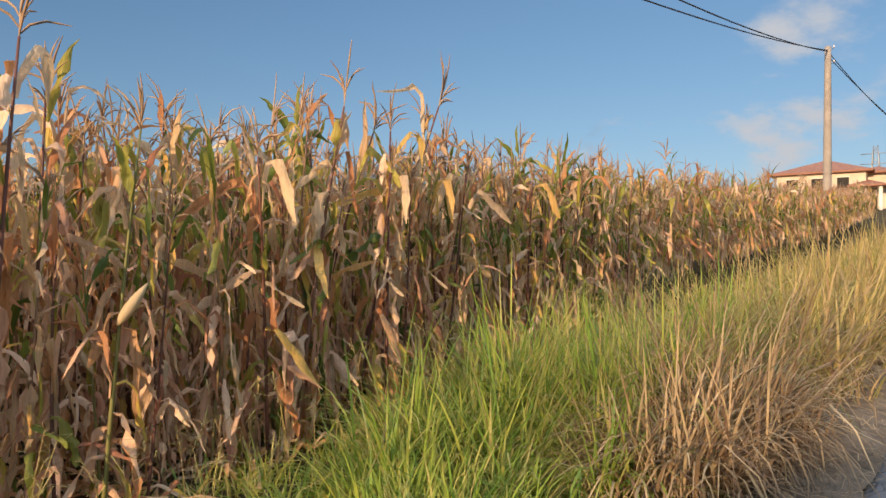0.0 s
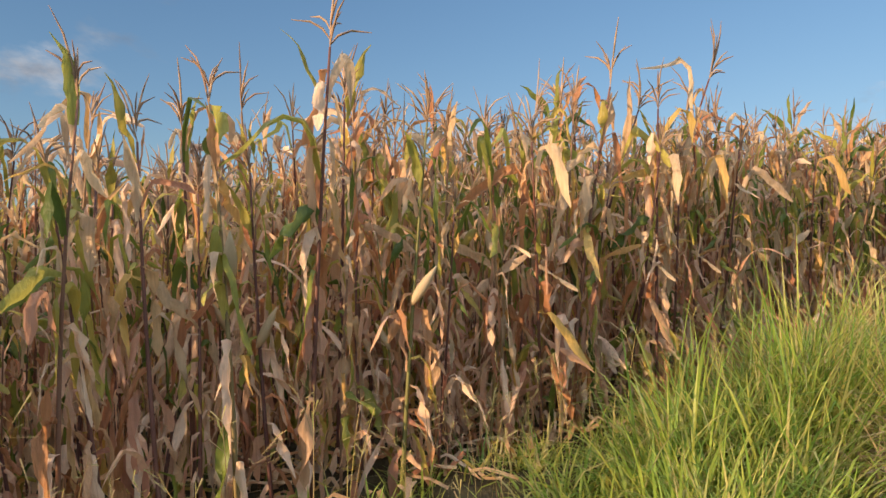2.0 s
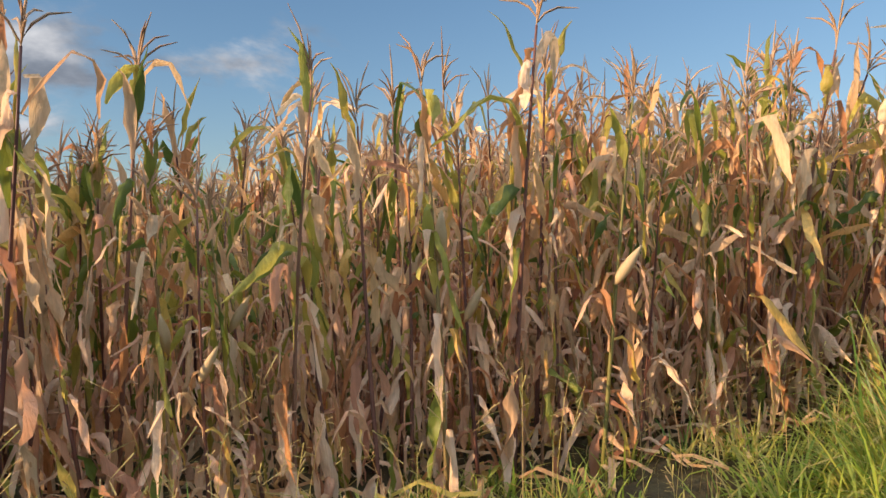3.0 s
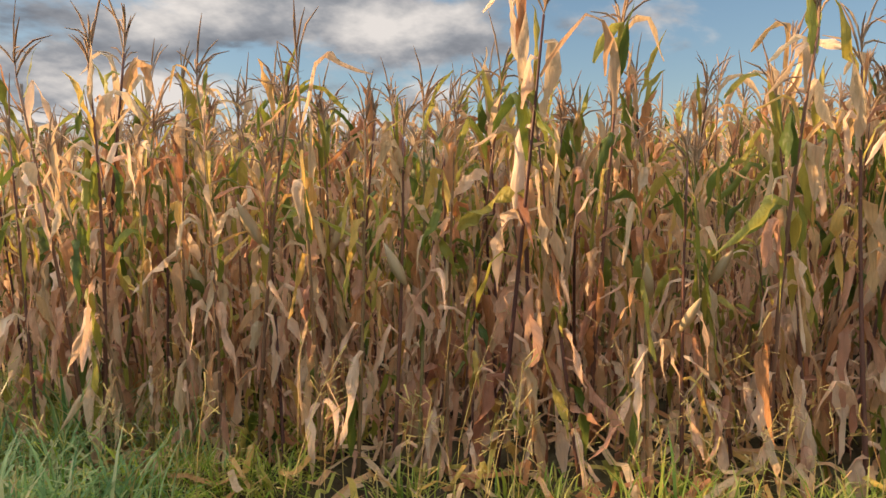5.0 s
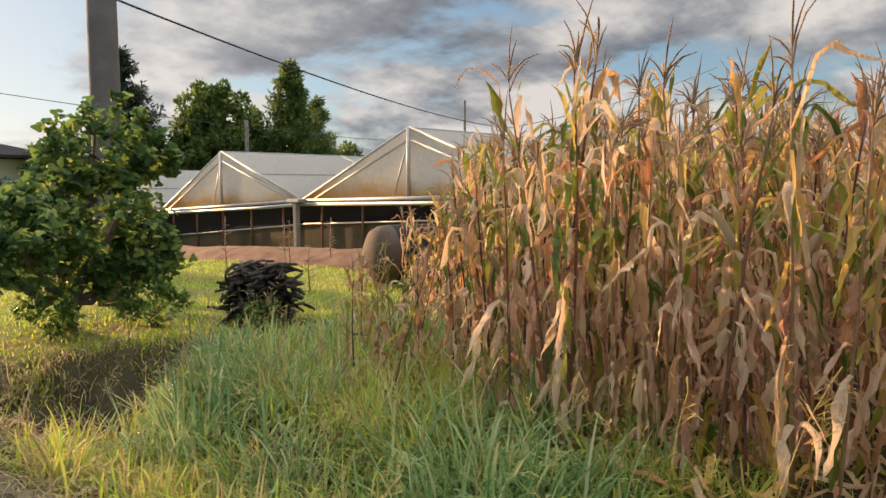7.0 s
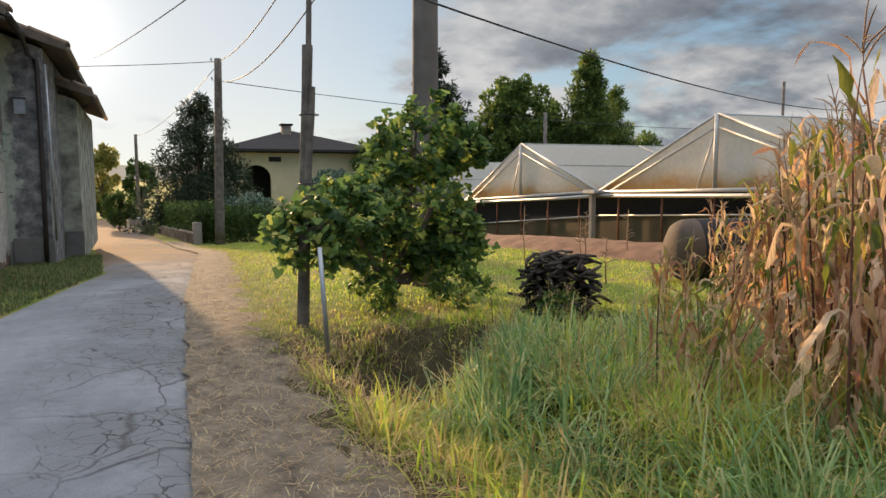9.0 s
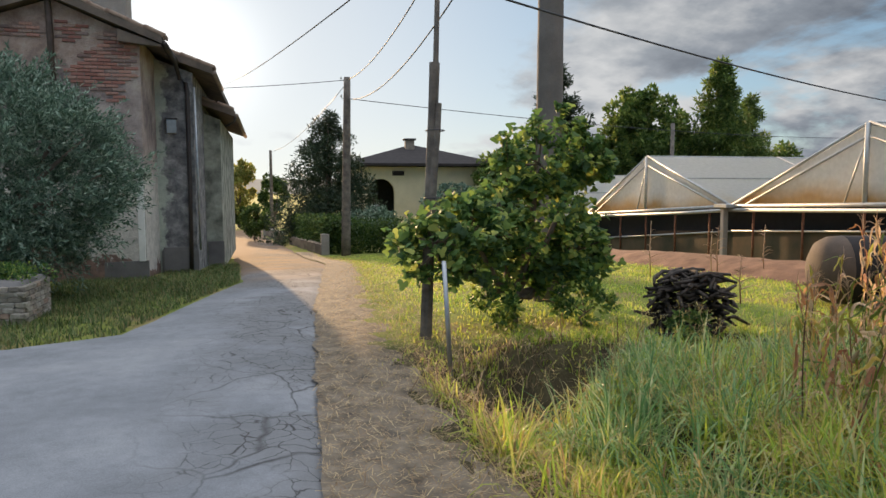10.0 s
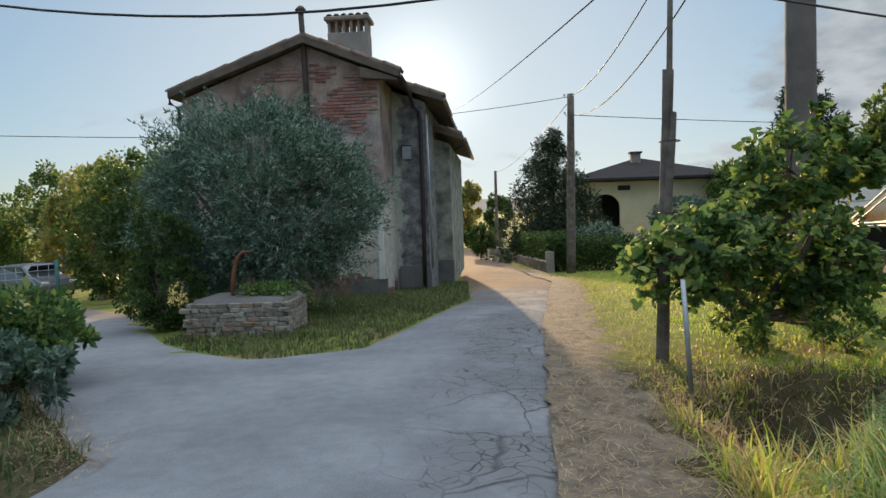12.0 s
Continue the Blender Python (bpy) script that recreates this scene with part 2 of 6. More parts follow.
def quad_heap(name, verts, quads, mats, mat_index=None, smooth=False):
    """One large mesh of four-cornered faces, made quickly from arrays."""
    me = bpy.data.meshes.new(name)
    me.vertices.add(len(verts))
    me.vertices.foreach_set("co", np.ascontiguousarray(verts, np.float32).ravel())
    me.loops.add(quads.size)
    me.loops.foreach_set("vertex_index", np.ascontiguousarray(quads, np.int32).ravel())
    me.polygons.add(len(quads))
    me.polygons.foreach_set("loop_start", np.arange(0, quads.size, 4, dtype=np.int32))
    if mat_index is not None:
        me.polygons.foreach_set("material_index", np.ascontiguousarray(mat_index, np.int32))
    if smooth:
        me.polygons.foreach_set("use_smooth", np.ones(len(quads), bool))
    for m in (mats if isinstance(mats, (list, tuple)) else [mats]):
        me.materials.append(m)
    me.update(calc_edges=True)
    me.validate()
    return new(name, me)


# ---- the lie of the land ----
def land(y):
    """Height of the ground: it falls to the south and climbs to the north."""
    y = np.asarray(y, float)
    k = y + 8
    north = np.where(k < 68, 0.03 * k + 0.0006 * k * k, 4.814 + 7.0 * (1 - np.exp(-(np.maximum(k, 68) - 68) / 63)))
    s = -k
    south = np.where(s < 20, -0.0018 * s * s, -0.72 - 2.4 * (1 - np.exp(-(np.maximum(s, 20) - 20) / 80)))
    return np.where(k > 0, north, south)


def field_edge(y):
    """The corn's edge along the verge."""
    return -3.35 - 0.035 * (y + 5)


def road_west(y):
    return np.interp(y, [-62, -54, -36, -23, -14, -9, -7, 3, 60], [0.6, 0.6, -0.7, -1.45, -0.62, -0.33, -0.25, -0.55, -1.6])


def road_east(y):
    return np.interp(y, [-62, -54, -36, -24, -18, -15.2, -12.2, -11.6, -9.2, -8.5, 60], [3.3, 3.1, 1.9, 0.9, 0.62, 1.18, 1.75, 3.0, 3.0, 2.9, 2.2])


def hollow_at(x, y):
    """The bare dip beside the split post; under 1 within it."""
    u, v = (x + 2.3) * 0.75 + (y + 9.75) * 0.66, (y + 9.75) * 0.75 - (x + 2.3) * 0.66
    return (u / 1.05) ** 2 + (v / 0.62) ** 2


def ground_z(x, y):
    """The ground sheet, with the ditch along the verge and a fall to the east."""
    x, y = np.asarray(x, float), np.asarray(y, float)
    z = land(y) - 0.048 * np.clip(x - 6, 0, 40)
    mid = -2.05 - 0.035 * (y + 5)
    ditch = np.exp(-(((x - mid) / 0.45) ** 2)) * np.clip((y + 11.0) / 1.5, 0, 1) * np.clip((40 - y) / 5, 0, 1)
    return z - 0.28 * ditch - 0.85 * np.exp(-hollow_at(x, y) ** 4)


def at_ground(x, y, dz=0.0):
    return (x, y, float(ground_z(x, y)) + dz)


def soil_and_turf(tr):
    """Dark field soil; worn yellow-green turf south of the dip and east of the lane."""
    co = world_co(tr)
    sp = node(tr, "ShaderNodeSeparateXYZ", {0: co})
    n1, n2, n3 = noise_at(tr, co, 2.3, 5.0, 0.6), noise_at(tr, co, 30.0, 3.0), noise_at(tr, co, 0.9, 5.0, 0.6)
    soil = ramp(tr, n1, [(0.3, (0.042, 0.031, 0.021)), (0.7, (0.10, 0.088, 0.045))])
    turf = ramp(tr, n3, [(0.32, (0.11, 0.15, 0.035)), (0.5, (0.20, 0.225, 0.052)), (0.62, (0.25, 0.21, 0.08)), (0.72, (0.23, 0.165, 0.095))])
    south = node(tr, "ShaderNodeMapRange", {0: maths(tr, "ADD", sp.outputs[1], n1), 1: -10.1, 2: -10.7, 3: 0.0, 4: 1.0}).outputs[0]
    c = mixc(tr, south, soil, turf)
    v = maths(tr, "ADD", maths(tr, "MULTIPLY", n2, 0.7), 0.65)
    c = mixc(tr, 1.0, c, node(tr, "ShaderNodeCombineXYZ", {0: v, 1: v, 2: v}).outputs[0], "MULTIPLY")
    p = node(tr, "ShaderNodeBsdfPrincipled", {"Base Color": c, "Roughness": 0.95, "Specular IOR Level": 0.1})
    b = node(tr, "ShaderNodeBump", {"Height": maths(tr, "ADD", n1, n2), "Strength": 0.8, "Distance": 0.02})
    tr.links.new(b.outputs[0], p.inputs["Normal"])
    return p.outputs[0]


M_soil = material("field_soil", soil_and_turf)
M_verge = plain("dry_verge", (0.17, 0.132, 0.10), 0.95, 0, 0.45, 5.5, 0.9, 70.0, (0.29, 0.235, 0.17), co_world=True)
rng = np.random.default_rng(7)


def make_ground():
    """One sheet of ground, finest near the road."""
    def steps(lo, hi, fine_lo, fine_hi, d):
        mid = np.arange(fine_lo, fine_hi + d / 2, d)
        left = fine_lo - np.geomspace(1, fine_lo - lo + 1, 26)[1:] + 1
        right = fine_hi + np.geomspace(1, hi - fine_hi + 1, 26)[1:] - 1
        return np.concatenate([left[::-1], mid, right])
    xs, ys = steps(-1800, 1800, -14, 12, 0.25), steps(-1800, 1800, -32, 20, 0.3)
    X, Y = np.meshgrid(xs, ys)
    Z = ground_z(X, Y)
    near = (np.abs(X + 1) < 16) & (np.abs(Y + 6) < 30)
    on_road = (X > road_west(Y) - 0.1) & (X < road_east(Y) + 0.1)
    Z = Z + 0 * X + np.where(near & ~on_road, rng.uniform(-0.02, 0.02, X.shape), 0) - np.where(on_road, 0.03, 0)
    n = len(xs)
    i = (np.arange(len(ys) - 1)[:, None] * n + np.arange(n - 1)[None]).ravel()
    g = quad_heap("ground", np.stack([X, Y, Z], -1).reshape(-1, 3), np.stack([i, i + 1, i + n + 1, i + n], 1), M_soil, smooth=True)
    tagged(g, "earth and short grass of the fields and verges", "ground", kind="structure")


make_ground()


# ---- road ----
def asphalt(tr):
    co = world_co(tr)
    n1, n2, n3 = noise_at(tr, co, 0.7, 5.0, 0.6), noise_at(tr, co, 90.0, 3.0, 0.7), noise_at(tr, co, 7.0, 5.0, 0.65)
    c = ramp(tr, n1, [(0.3, (0.175, 0.182, 0.197)), (0.55, (0.24, 0.247, 0.264)), (0.75, (0.295, 0.30, 0.312))])
    v = maths(tr, "ADD", maths(tr, "MULTIPLY", n2, 0.8), 0.6)
    c = mixc(tr, 1.0, c, node(tr, "ShaderNodeCombineXYZ", {0: v, 1: v, 2: v}).outputs[0], "MULTIPLY")
    v = maths(tr, "ADD", maths(tr, "MULTIPLY", n3, 0.5), 0.75)
    c = mixc(tr, 1.0, c, node(tr, "ShaderNodeCombineXYZ", {0: v, 1: v, 2: v}).outputs[0], "MULTIPLY")
    # crazed cracks along the worn western side, and a few long ones
    warp = node(tr, "ShaderNodeTexNoise", {"Vector": co, "Scale": 2.2, "Detail": 4.0}).outputs[1]
    bent = node(tr, "ShaderNodeVectorMath", {0: co, 1: node(tr, "ShaderNodeVectorMath", {0: warp, 1: (0.35, 0.35, 0.0)}, operation="MULTIPLY").outputs[0]}, operation="ADD").outputs[0]
    sx = node(tr, "ShaderNodeSeparateXYZ", {0: co})
    west = node(tr, "ShaderNodeMapRange", {0: sx.outputs[0], 1: 1.0, 2: 0.2, 3: 0.0, 4: 1.0}).outputs[0]
    spots = node(tr, "ShaderNodeMapRange", {0: noise_at(tr, co, 0.8, 3.0), 1: 0.40, 2: 0.52}).outputs[0]
    worn = maths(tr, "MULTIPLY", west, spots)
    fine = node(tr, "ShaderNodeTexVoronoi", {"Vector": bent, "Scale": 7.0}, feature="DISTANCE_TO_EDGE").outputs[0]
    wide = node(tr, "ShaderNodeTexVoronoi", {"Vector": bent, "Scale": 0.9}, feature="DISTANCE_TO_EDGE").outputs[0]
    crack = maths(tr, "MULTIPLY", node(tr, "ShaderNodeMapRange", {0: fine, 1: 0.0, 2: 0.035, 3: 1.0, 4: 0.0}).outputs[0], worn)
    long = maths(tr, "MULTIPLY", node(tr, "ShaderNodeMapRange", {0: wide, 1: 0.0, 2: 0.012, 3: 1.0, 4: 0.0}).outputs[0], maths(tr, "MULTIPLY", west, 0.7))
    crack = maths(tr, "MAXIMUM", crack, long)
    # sand and dust on the farther lane
    sand = node(tr, "ShaderNodeMapRange", {0: maths(tr, "ADD", sx.outputs[1], maths(tr, "MULTIPLY", n1, 6.0)), 1: -13.0, 2: -19.0, 3: 0.0, 4: 0.9}).outputs[0]
    c = mixc(tr, sand, c, (0.25, 0.158, 0.09))
    c = mixc(tr, maths(tr, "MULTIPLY", worn, 0.5), c, (0.15, 0.148, 0.148))
    c = mixc(tr, maths(tr, "MULTIPLY", maths(tr, "MULTIPLY", crack, noise_at(tr, co, 6.0, 3.0)), 2.4, clamp=True), c, (0.07, 0.068, 0.068))
    p = node(tr, "ShaderNodeBsdfPrincipled", {"Base Color": c, "Roughness": 0.97, "Specular IOR Level": 0.12})
    hgt = maths(tr, "SUBTRACT", maths(tr, "MULTIPLY", n2, 0.5), crack)
    b = node(tr, "ShaderNodeBump", {"Height": hgt, "Strength": 0.5, "Distance": 0.008})
    tr.links.new(b.outputs[0], p.inputs["Normal"])
    return p.outputs[0]


M_asphalt = material("worn_asphalt", asphalt)


def make_road():
    ys = np.concatenate([np.arange(-62, -14, 0.8), np.arange(-14, 6, 0.25), np.arange(6, 61, 1.5)])
    cols = 14
    v, q = [], []
    for k, y in enumerate(ys):
        w, e = float(road_west(y)), float(road_east(y))
        wob = 0.08 * noise.noise((0, y * 1.7, 3)) + 0.05 * noise.noise((0, y * 5.3, 8))
        for j in range(cols + 1):
            t = j / cols
            x = (w + wob) * (1 - t) + (e + 0.05 * noise.noise((9, y * 1.3, 3))) * t
            crown = 0.03 * (1 - (2 * t - 1) ** 2)
            v.append((x, y, float(land(y)) + 0.018 + crown - (0.05 if j in (0, cols) else 0)))
    n = cols + 1
    for k in range(len(ys) - 1):
        for j in range(cols):
            a = k * n + j
            q.append((a, a + 1, a + n + 1, a + n))
    r = quad_heap("road", np.array(v), np.array(q), M_asphalt, smooth=True)
    tagged(r, "narrow country lane of worn grey cracked asphalt", "road", kind="structure")
    # the lane that turns off to the east past the well
    v, q = [], []
    xs = np.arange(1.6, 30, 0.7)
    for x in xs:
        n0 = np.interp(x, [1.6, 3, 4.8, 7, 12, 30], [-7.6, -8.6, -10.6, -13.4, -17.5, -30])
        s0 = np.interp(x, [1.6, 2.8, 3.9, 4.6, 5.6, 7, 12, 30], [-12.0, -11.6, -12.3, -13.0, -14.6, -16.8, -22.5, -36])
        for j in range(7):
            y = n0 + (s0 - n0) * j / 6
            v.append((x, y, float(ground_z(x, y)) + 0.006 + 0.02 * math.sin(math.pi * j / 6) ** 0.5))
    for k in range(len(xs) - 1):
        for j in range(6):
            a = k * 7 + j
            q.append((a, a + 7, a + 8, a + 1))
    s = quad_heap("side_road", np.array(v), np.array(q)[:, ::-1], M_asphalt, smooth=True)
    tagged(s, "worn asphalt drive branching off the lane", "road", kind="structure")


make_road()


def make_verge():
    """The bare strip of dirt and straw on the west side of the lane."""
    ys = np.arange(-32, 8, 0.22)
    v, q, n = [], [], 9
    for y in ys:
        w = float(road_west(y)) + 0.07 + 0.09 * noise.noise((0, y * 2.3, 3)) + 0.05 * noise.noise((5, y * 6.1, 1))
        wid = np.interp(y, [-32, -14, -10.5, -6, -3, 8], [0.8, 0.95, 1.0, 1.15, 0.9, 0.5]) + 0.15 * noise.noise((y * 0.9, 4, 0))
        for j in range(n):
            t = j / (n - 1)
            x = w - wid * t
            z = max(float(ground_z(x, y)), float(ground_z(w - wid * 0.6, y)) - 0.05 * t) + 0.022 - 0.05 * t ** 4 + 0.012 * noise.noise((x * 5, y * 5, 0)) * (t > 0)
            v.append((x, y, z))
    for k in range(len(ys) - 1):
        for j in range(n - 1):
            a = k * n + j
            q.append((a, a + n, a + n + 1, a + 1))
    ob = quad_heap("pavement", np.array(v), np.array(q), M_verge, smooth=True)
    tagged(ob, "bare dirt verge strewn with dry straw", "verge", kind="structure")


make_verge()


# ---- corn ----
def corn_leaf(r, z, phi, kind):
    """kind 0: dry, hanging; 1: arching; 2: stiff and upright near the top."""
    L = r.uniform(0.2, 0.55) if kind == 0 else r.uniform(0.32, 0.7) if kind == 1 else r.uniform(0.26, 0.5)
    n = 9
    s = np.linspace(0, 1, n)
    if kind == 0:
        e0, e1 = r.uniform(-50, 70), (r.uniform(-97, -70) if r.random() < 0.82 else r.uniform(-75, -25))
        bend = np.clip(s * r.uniform(3.0, 8.0), 0, 1) ** 0.7
    elif kind == 1:
        e0, e1 = r.uniform(60, 84), r.uniform(-88, -20)
        k = r.uniform(0.3, 0.65)
        bend = np.clip((s - k * 0.6) / r.uniform(0.12, 0.4), 0, 1)
    else:
        e0, e1 = r.uniform(68, 86), r.uniform(10, 65)
        bend = s ** 2
    el = np.radians(e0 + (e1 - e0) * bend)
    az = phi + np.cumsum(r.normal(0, 0.24, n))
    el = el + r.normal(0, 0.14, n)
    step = np.stack([np.cos(el) * np.cos(az), np.cos(el) * np.sin(az), np.sin(el)], 1) * (L / (n - 1))
    path = np.array([[0.008 * math.cos(phi), 0.008 * math.sin(phi), z]]) + np.vstack([np.zeros(3), np.cumsum(step[:-1], 0)])
    w0 = r.uniform(0.010, 0.033)
    w = w0 * np.clip(0.55 + 1.6 * s, 0, 1) * np.clip((1.02 - s) * 2.6, 0.04, 1)
    if kind < 2 and r.random() < 0.7:
        # torn, blunt end
        w = w0 * np.clip(0.55 + 1.6 * s, 0, 1) * np.clip((1.06 - s) * 4.5, 0.2, 1)
    w = w * r.uniform(0.6, 1.25, n)
    tw = np.cumsum(r.normal(0, 0.7 if kind == 0 else 0.4, n)) + r.normal(0, 0.5)
    flat = np.stack([-np.sin(az), np.cos(az), np.zeros(n)], 1)
    tang = step / np.linalg.norm(step, axis=1, keepdims=True)
    upv = np.cross(flat, tang)
    side = flat * np.cos(tw)[:, None] + upv * np.sin(tw)[:, None]
    return ribbon_arrays(path, w, side, r.uniform(0.1, 0.45))


def corn_plan(seed):
    """The pieces of one corn plant: name, arrays, material number."""
    r = np.random.default_rng(seed)
    H = r.uniform(1.75, 2.0)
    n = 8
    s = np.linspace(0, 1, n)
    lean = r.normal(0, 0.05, 2)
    line = np.stack([lean[0] * s ** 2 * 1.5, lean[1] * s ** 2 * 1.5, H * s - 0.04], 1)
    bits = [("stalk", *tube_arrays(line, 0.013 * (1 - 0.6 * s), 6), 1)]
    phi = r.uniform(0, 2 * np.pi)
    count = int(r.integers(24, 29))
    for k in range(count):
        f = (k + 0.5) / count
        z = 0.14 + f * (H - 0.24)
        kind = (0 if r.random() < 0.88 else 1) if f < 0.7 else (1 if r.random() < 0.5 else 0)
        if f > 0.8:
            kind = 2 if r.random() < 0.45 else 1 if r.random() < 0.5 else 0
        lv, lf = corn_leaf(r, z, phi + (k % 2) * np.pi + r.normal(0, 0.35), kind)
        zz = np.clip(z / H, 0, 1)
        lv = lv + np.array([lean[0] * zz ** 2 * 1.5, lean[1] * zz ** 2 * 1.5, 0])
        green = r.random() < (0.32 if f > 0.7 else 0.2 if f > 0.5 else 0.1)
        bits.append(("leaf", lv, lf, 4 if green else 5 if r.random() < np.interp(f, [0.1, 0.45, 0.7], [0.75, 0.5, 0.12]) else 0))
    # tassel
    hv, hf, nn = [], [], 0
    top = line[-1]
    for k in range(int(r.integers(7, 12))):
        el = math.radians(r.uniform(78, 90) if k == 0 else r.uniform(58, 88))
        az = r.uniform(0, 2 * np.pi)
        L = r.uniform(0.3, 0.42) if k == 0 else r.uniform(0.1, 0.25)
        q = np.linspace(0, 1, 4)
        d = np.array([math.cos(el) * math.cos(az), math.cos(el) * math.sin(az), math.sin(el)])
        p = top + np.outer(q * L, d) + np.outer(q ** 2.5 * r.uniform(0.02, 0.09), [math.cos(az), math.sin(az), -0.9]) + (0 if k == 0 else np.array([0, 0, r.uniform(0, 0.1)]))
        v, f = tube_arrays(p, [0.0028, 0.0052, 0.0048, 0.0015], 4, False)
        hv.append(v)
        hf += [[i + nn for i in g] for g in f]
        nn += len(v)
    bits.append(("tassel", np.concatenate(hv), hf, 2))
    if r.random() < 0.1:
        z, az = r.uniform(0.85, 1.2), phi + r.normal(0, 0.4)
        d = np.array([math.cos(az) * 0.5, math.sin(az) * 0.5, 0.85 if r.random() < 0.5 else -0.8])
        p = np.array([0, 0, z]) + np.outer(np.linspace(0.0, 0.24, 6), d)
        v, f = tube_arrays(p, [0.008, 0.025, 0.03, 0.027, 0.017, 0.004], 7)
        bits.append(("ear", v, f, 3))
    return bits


CORN_MATS = [M_corn_leaf, M_corn_stalk, M_tassel, M_husk, M_corn_green, M_corn_old]
CORN_PLANS = [corn_plan(100 + k) for k in range(18)]


def tallness(y):
    return float(np.interp(y, [-8, -6.2, -5, -2.5, 0.0, 10], [1.05, 1.12, 1.04, 0.99, 1.17, 1.16]))


def row_start(x):
    """The southern end of the corn runs aslant."""
    return -7.3 - 1.05 * min(max(-3.35 - x, 0.0), 3.5)


def row_start_of(x):
    return -7.3 - 1.05 * np.clip(-3.35 - x, 0.0, 3.5)


def corn_places():
    """Drilled rows that run along the lane; near plants first."""
    out = []
    for row in range(0, 70):
        x0 = row * 0.5 if row < 6 else 3.0 + (row - 6) * 0.65
        y = row_start(-3.35 - x0) + rng.uniform(0, 0.25)
        while y < 46:
            gap = 0.15 if row < 6 else 0.22 if row < 16 else 0.5
            y += gap * rng.uniform(0.6, 1.4)
            x = float(field_edge(y)) - x0 + rng.normal(0, 0.06)
            if rng.random() < 0.35 + 0.65 * (y - row_start(x)) / 1.5:
                out.append((x, y, row))
    return out


def make_corn():
    plants = []
    for k, bits in enumerate(CORN_PLANS):
        p = thing("corn_plant", (0, 0, 0), "dry tan corn plant with drooping leaves and tassel", "corn plant", "corn at the field edge")
        for name, v, f, mi in bits:
            mesh_ob(name, v, f, CORN_MATS[mi], p, smooth=True)
        plants.append(p)
    used, near, far = set(), [], []
    for x, y, row in corn_places():
        if row < 3 and y < 4.4 and len(near) < 200:
            near.append((x, y))
        else:
            far.append((x, y, row))
    for x, y in near:
        k = int(rng.integers(len(plants)))
        end = float(np.clip((y - row_start(x)) / 1.3, 0, 1))
        sc = (rng.uniform(0.72, 0.98) + 0.19 * (rng.random() < 0.2)) * (0.5 + 0.5 * end) * tallness(y) * (1.0 if rng.random() > 0.06 else 0.7)
        m = pose(x, y, float(ground_z(x, y)) - 0.02, rng.normal(0, 4.5), rng.normal(0, 4.5), rng.uniform(0, 360)) @ Matrix.Diagonal((sc, sc, sc, 1))
        if k not in used:
            used.add(k)
            plants[k].matrix_basis = m
        else:
            src = plants[k]
            c = copy_thing(src, m)
            c.scale = (sc, sc, sc)
    # stunted, thin plants past the end of the rows
    for k in range(20):
        x, y = rng.uniform(-4.9, -3.0), 0.0
        y = row_start(x) + 0.5 - rng.uniform(0.1, 1.1)
        sc = rng.uniform(0.32, 0.56)
        c = copy_thing(plants[int(rng.integers(len(plants)))], pose(x, y, float(ground_z(x, y)) - 0.02, rng.normal(0, 9), rng.normal(0, 9), rng.uniform(0, 360)))
        c.scale = (sc, sc, sc)
        tagged(c, "stunted dry corn plant at the end of the rows", "corn plant", "corn at the field edge")
    # fallen leaves on the ground under the near rows
    V, Q, n = [], [], 0
    for k in range(1500):
        y = rng.uniform(-8.5, 4.5)
        x = float(field_edge(y)) + 0.45 - 2.2 * rng.random()
        if y < row_start(x) - 0.3:
            continue
        L, a, w = rng.uniform(0.15, 0.45), rng.uniform(0, 6.28), rng.uniform(0.008, 0.018)
        c, sn = math.cos(a), math.sin(a)
        z = float(ground_z(x, y)) + 0.02
        for q in range(4):
            t = q / 3 - 0.5
            zz = z + 0.10 * abs(math.sin(q * 1.7 + a)) * (k % 3) / 2 + 0.05 * rng.random()
            V += [(x + c * L * t - sn * w, y + sn * L * t + c * w, zz), (x + c * L * t + sn * w, y + sn * L * t - c * w, zz + 0.01)]
        Q += [(n + 2 * q, n + 2 * q + 1, n + 2 * q + 3, n + 2 * q + 2) for q in range(3)]
        n += 8
    tagged(quad_heap("fallen_leaves", np.array(V), np.array(Q), M_corn_leaf), "fallen dry corn leaves under the plants", "leaf litter", kind="stuff")
    # the rest of the field
    packs = []
    for bits in CORN_PLANS:
        V, Q, MI, n = [], [], [], 0
        for name, v, f, mi in bits:
            q4 = [g if len(g) == 4 else None for g in f]
            V.append(v)
            for g in q4:
                if g:
                    Q.append([i + n for i in g])
                    MI.append(mi)
            n += len(v)
        packs.append((np.concatenate(V), np.array(Q), np.array(MI)))
    lean_packs = []
    for bits in CORN_PLANS:
        V, Q, MI, n = [], [], [], 0
        for name, v, f, mi in bits:
            if name == "ear" or (name == "stalk"):
                continue
            if name == "leaf":
                if v[:, 2].max() < 0.9:
                    continue
                v = v.reshape(-1, 3, 3)[::2][:, [0, 2]].reshape(-1, 3) if len(v) == 27 else v
                f = [[2 * i, 2 * i + 1, 2 * i + 3, 2 * i + 2] for i in range(len(v) // 2 - 1)]
            V.append(v)
            for g in f:
                if len(g) == 4:
                    Q.append([i + n for i in g])
                    MI.append(mi)
            n += len(v)
        lean_packs.append((np.concatenate(V), np.array(Q), np.array(MI)))
    V, Q, MI, n = [], [], [], 0
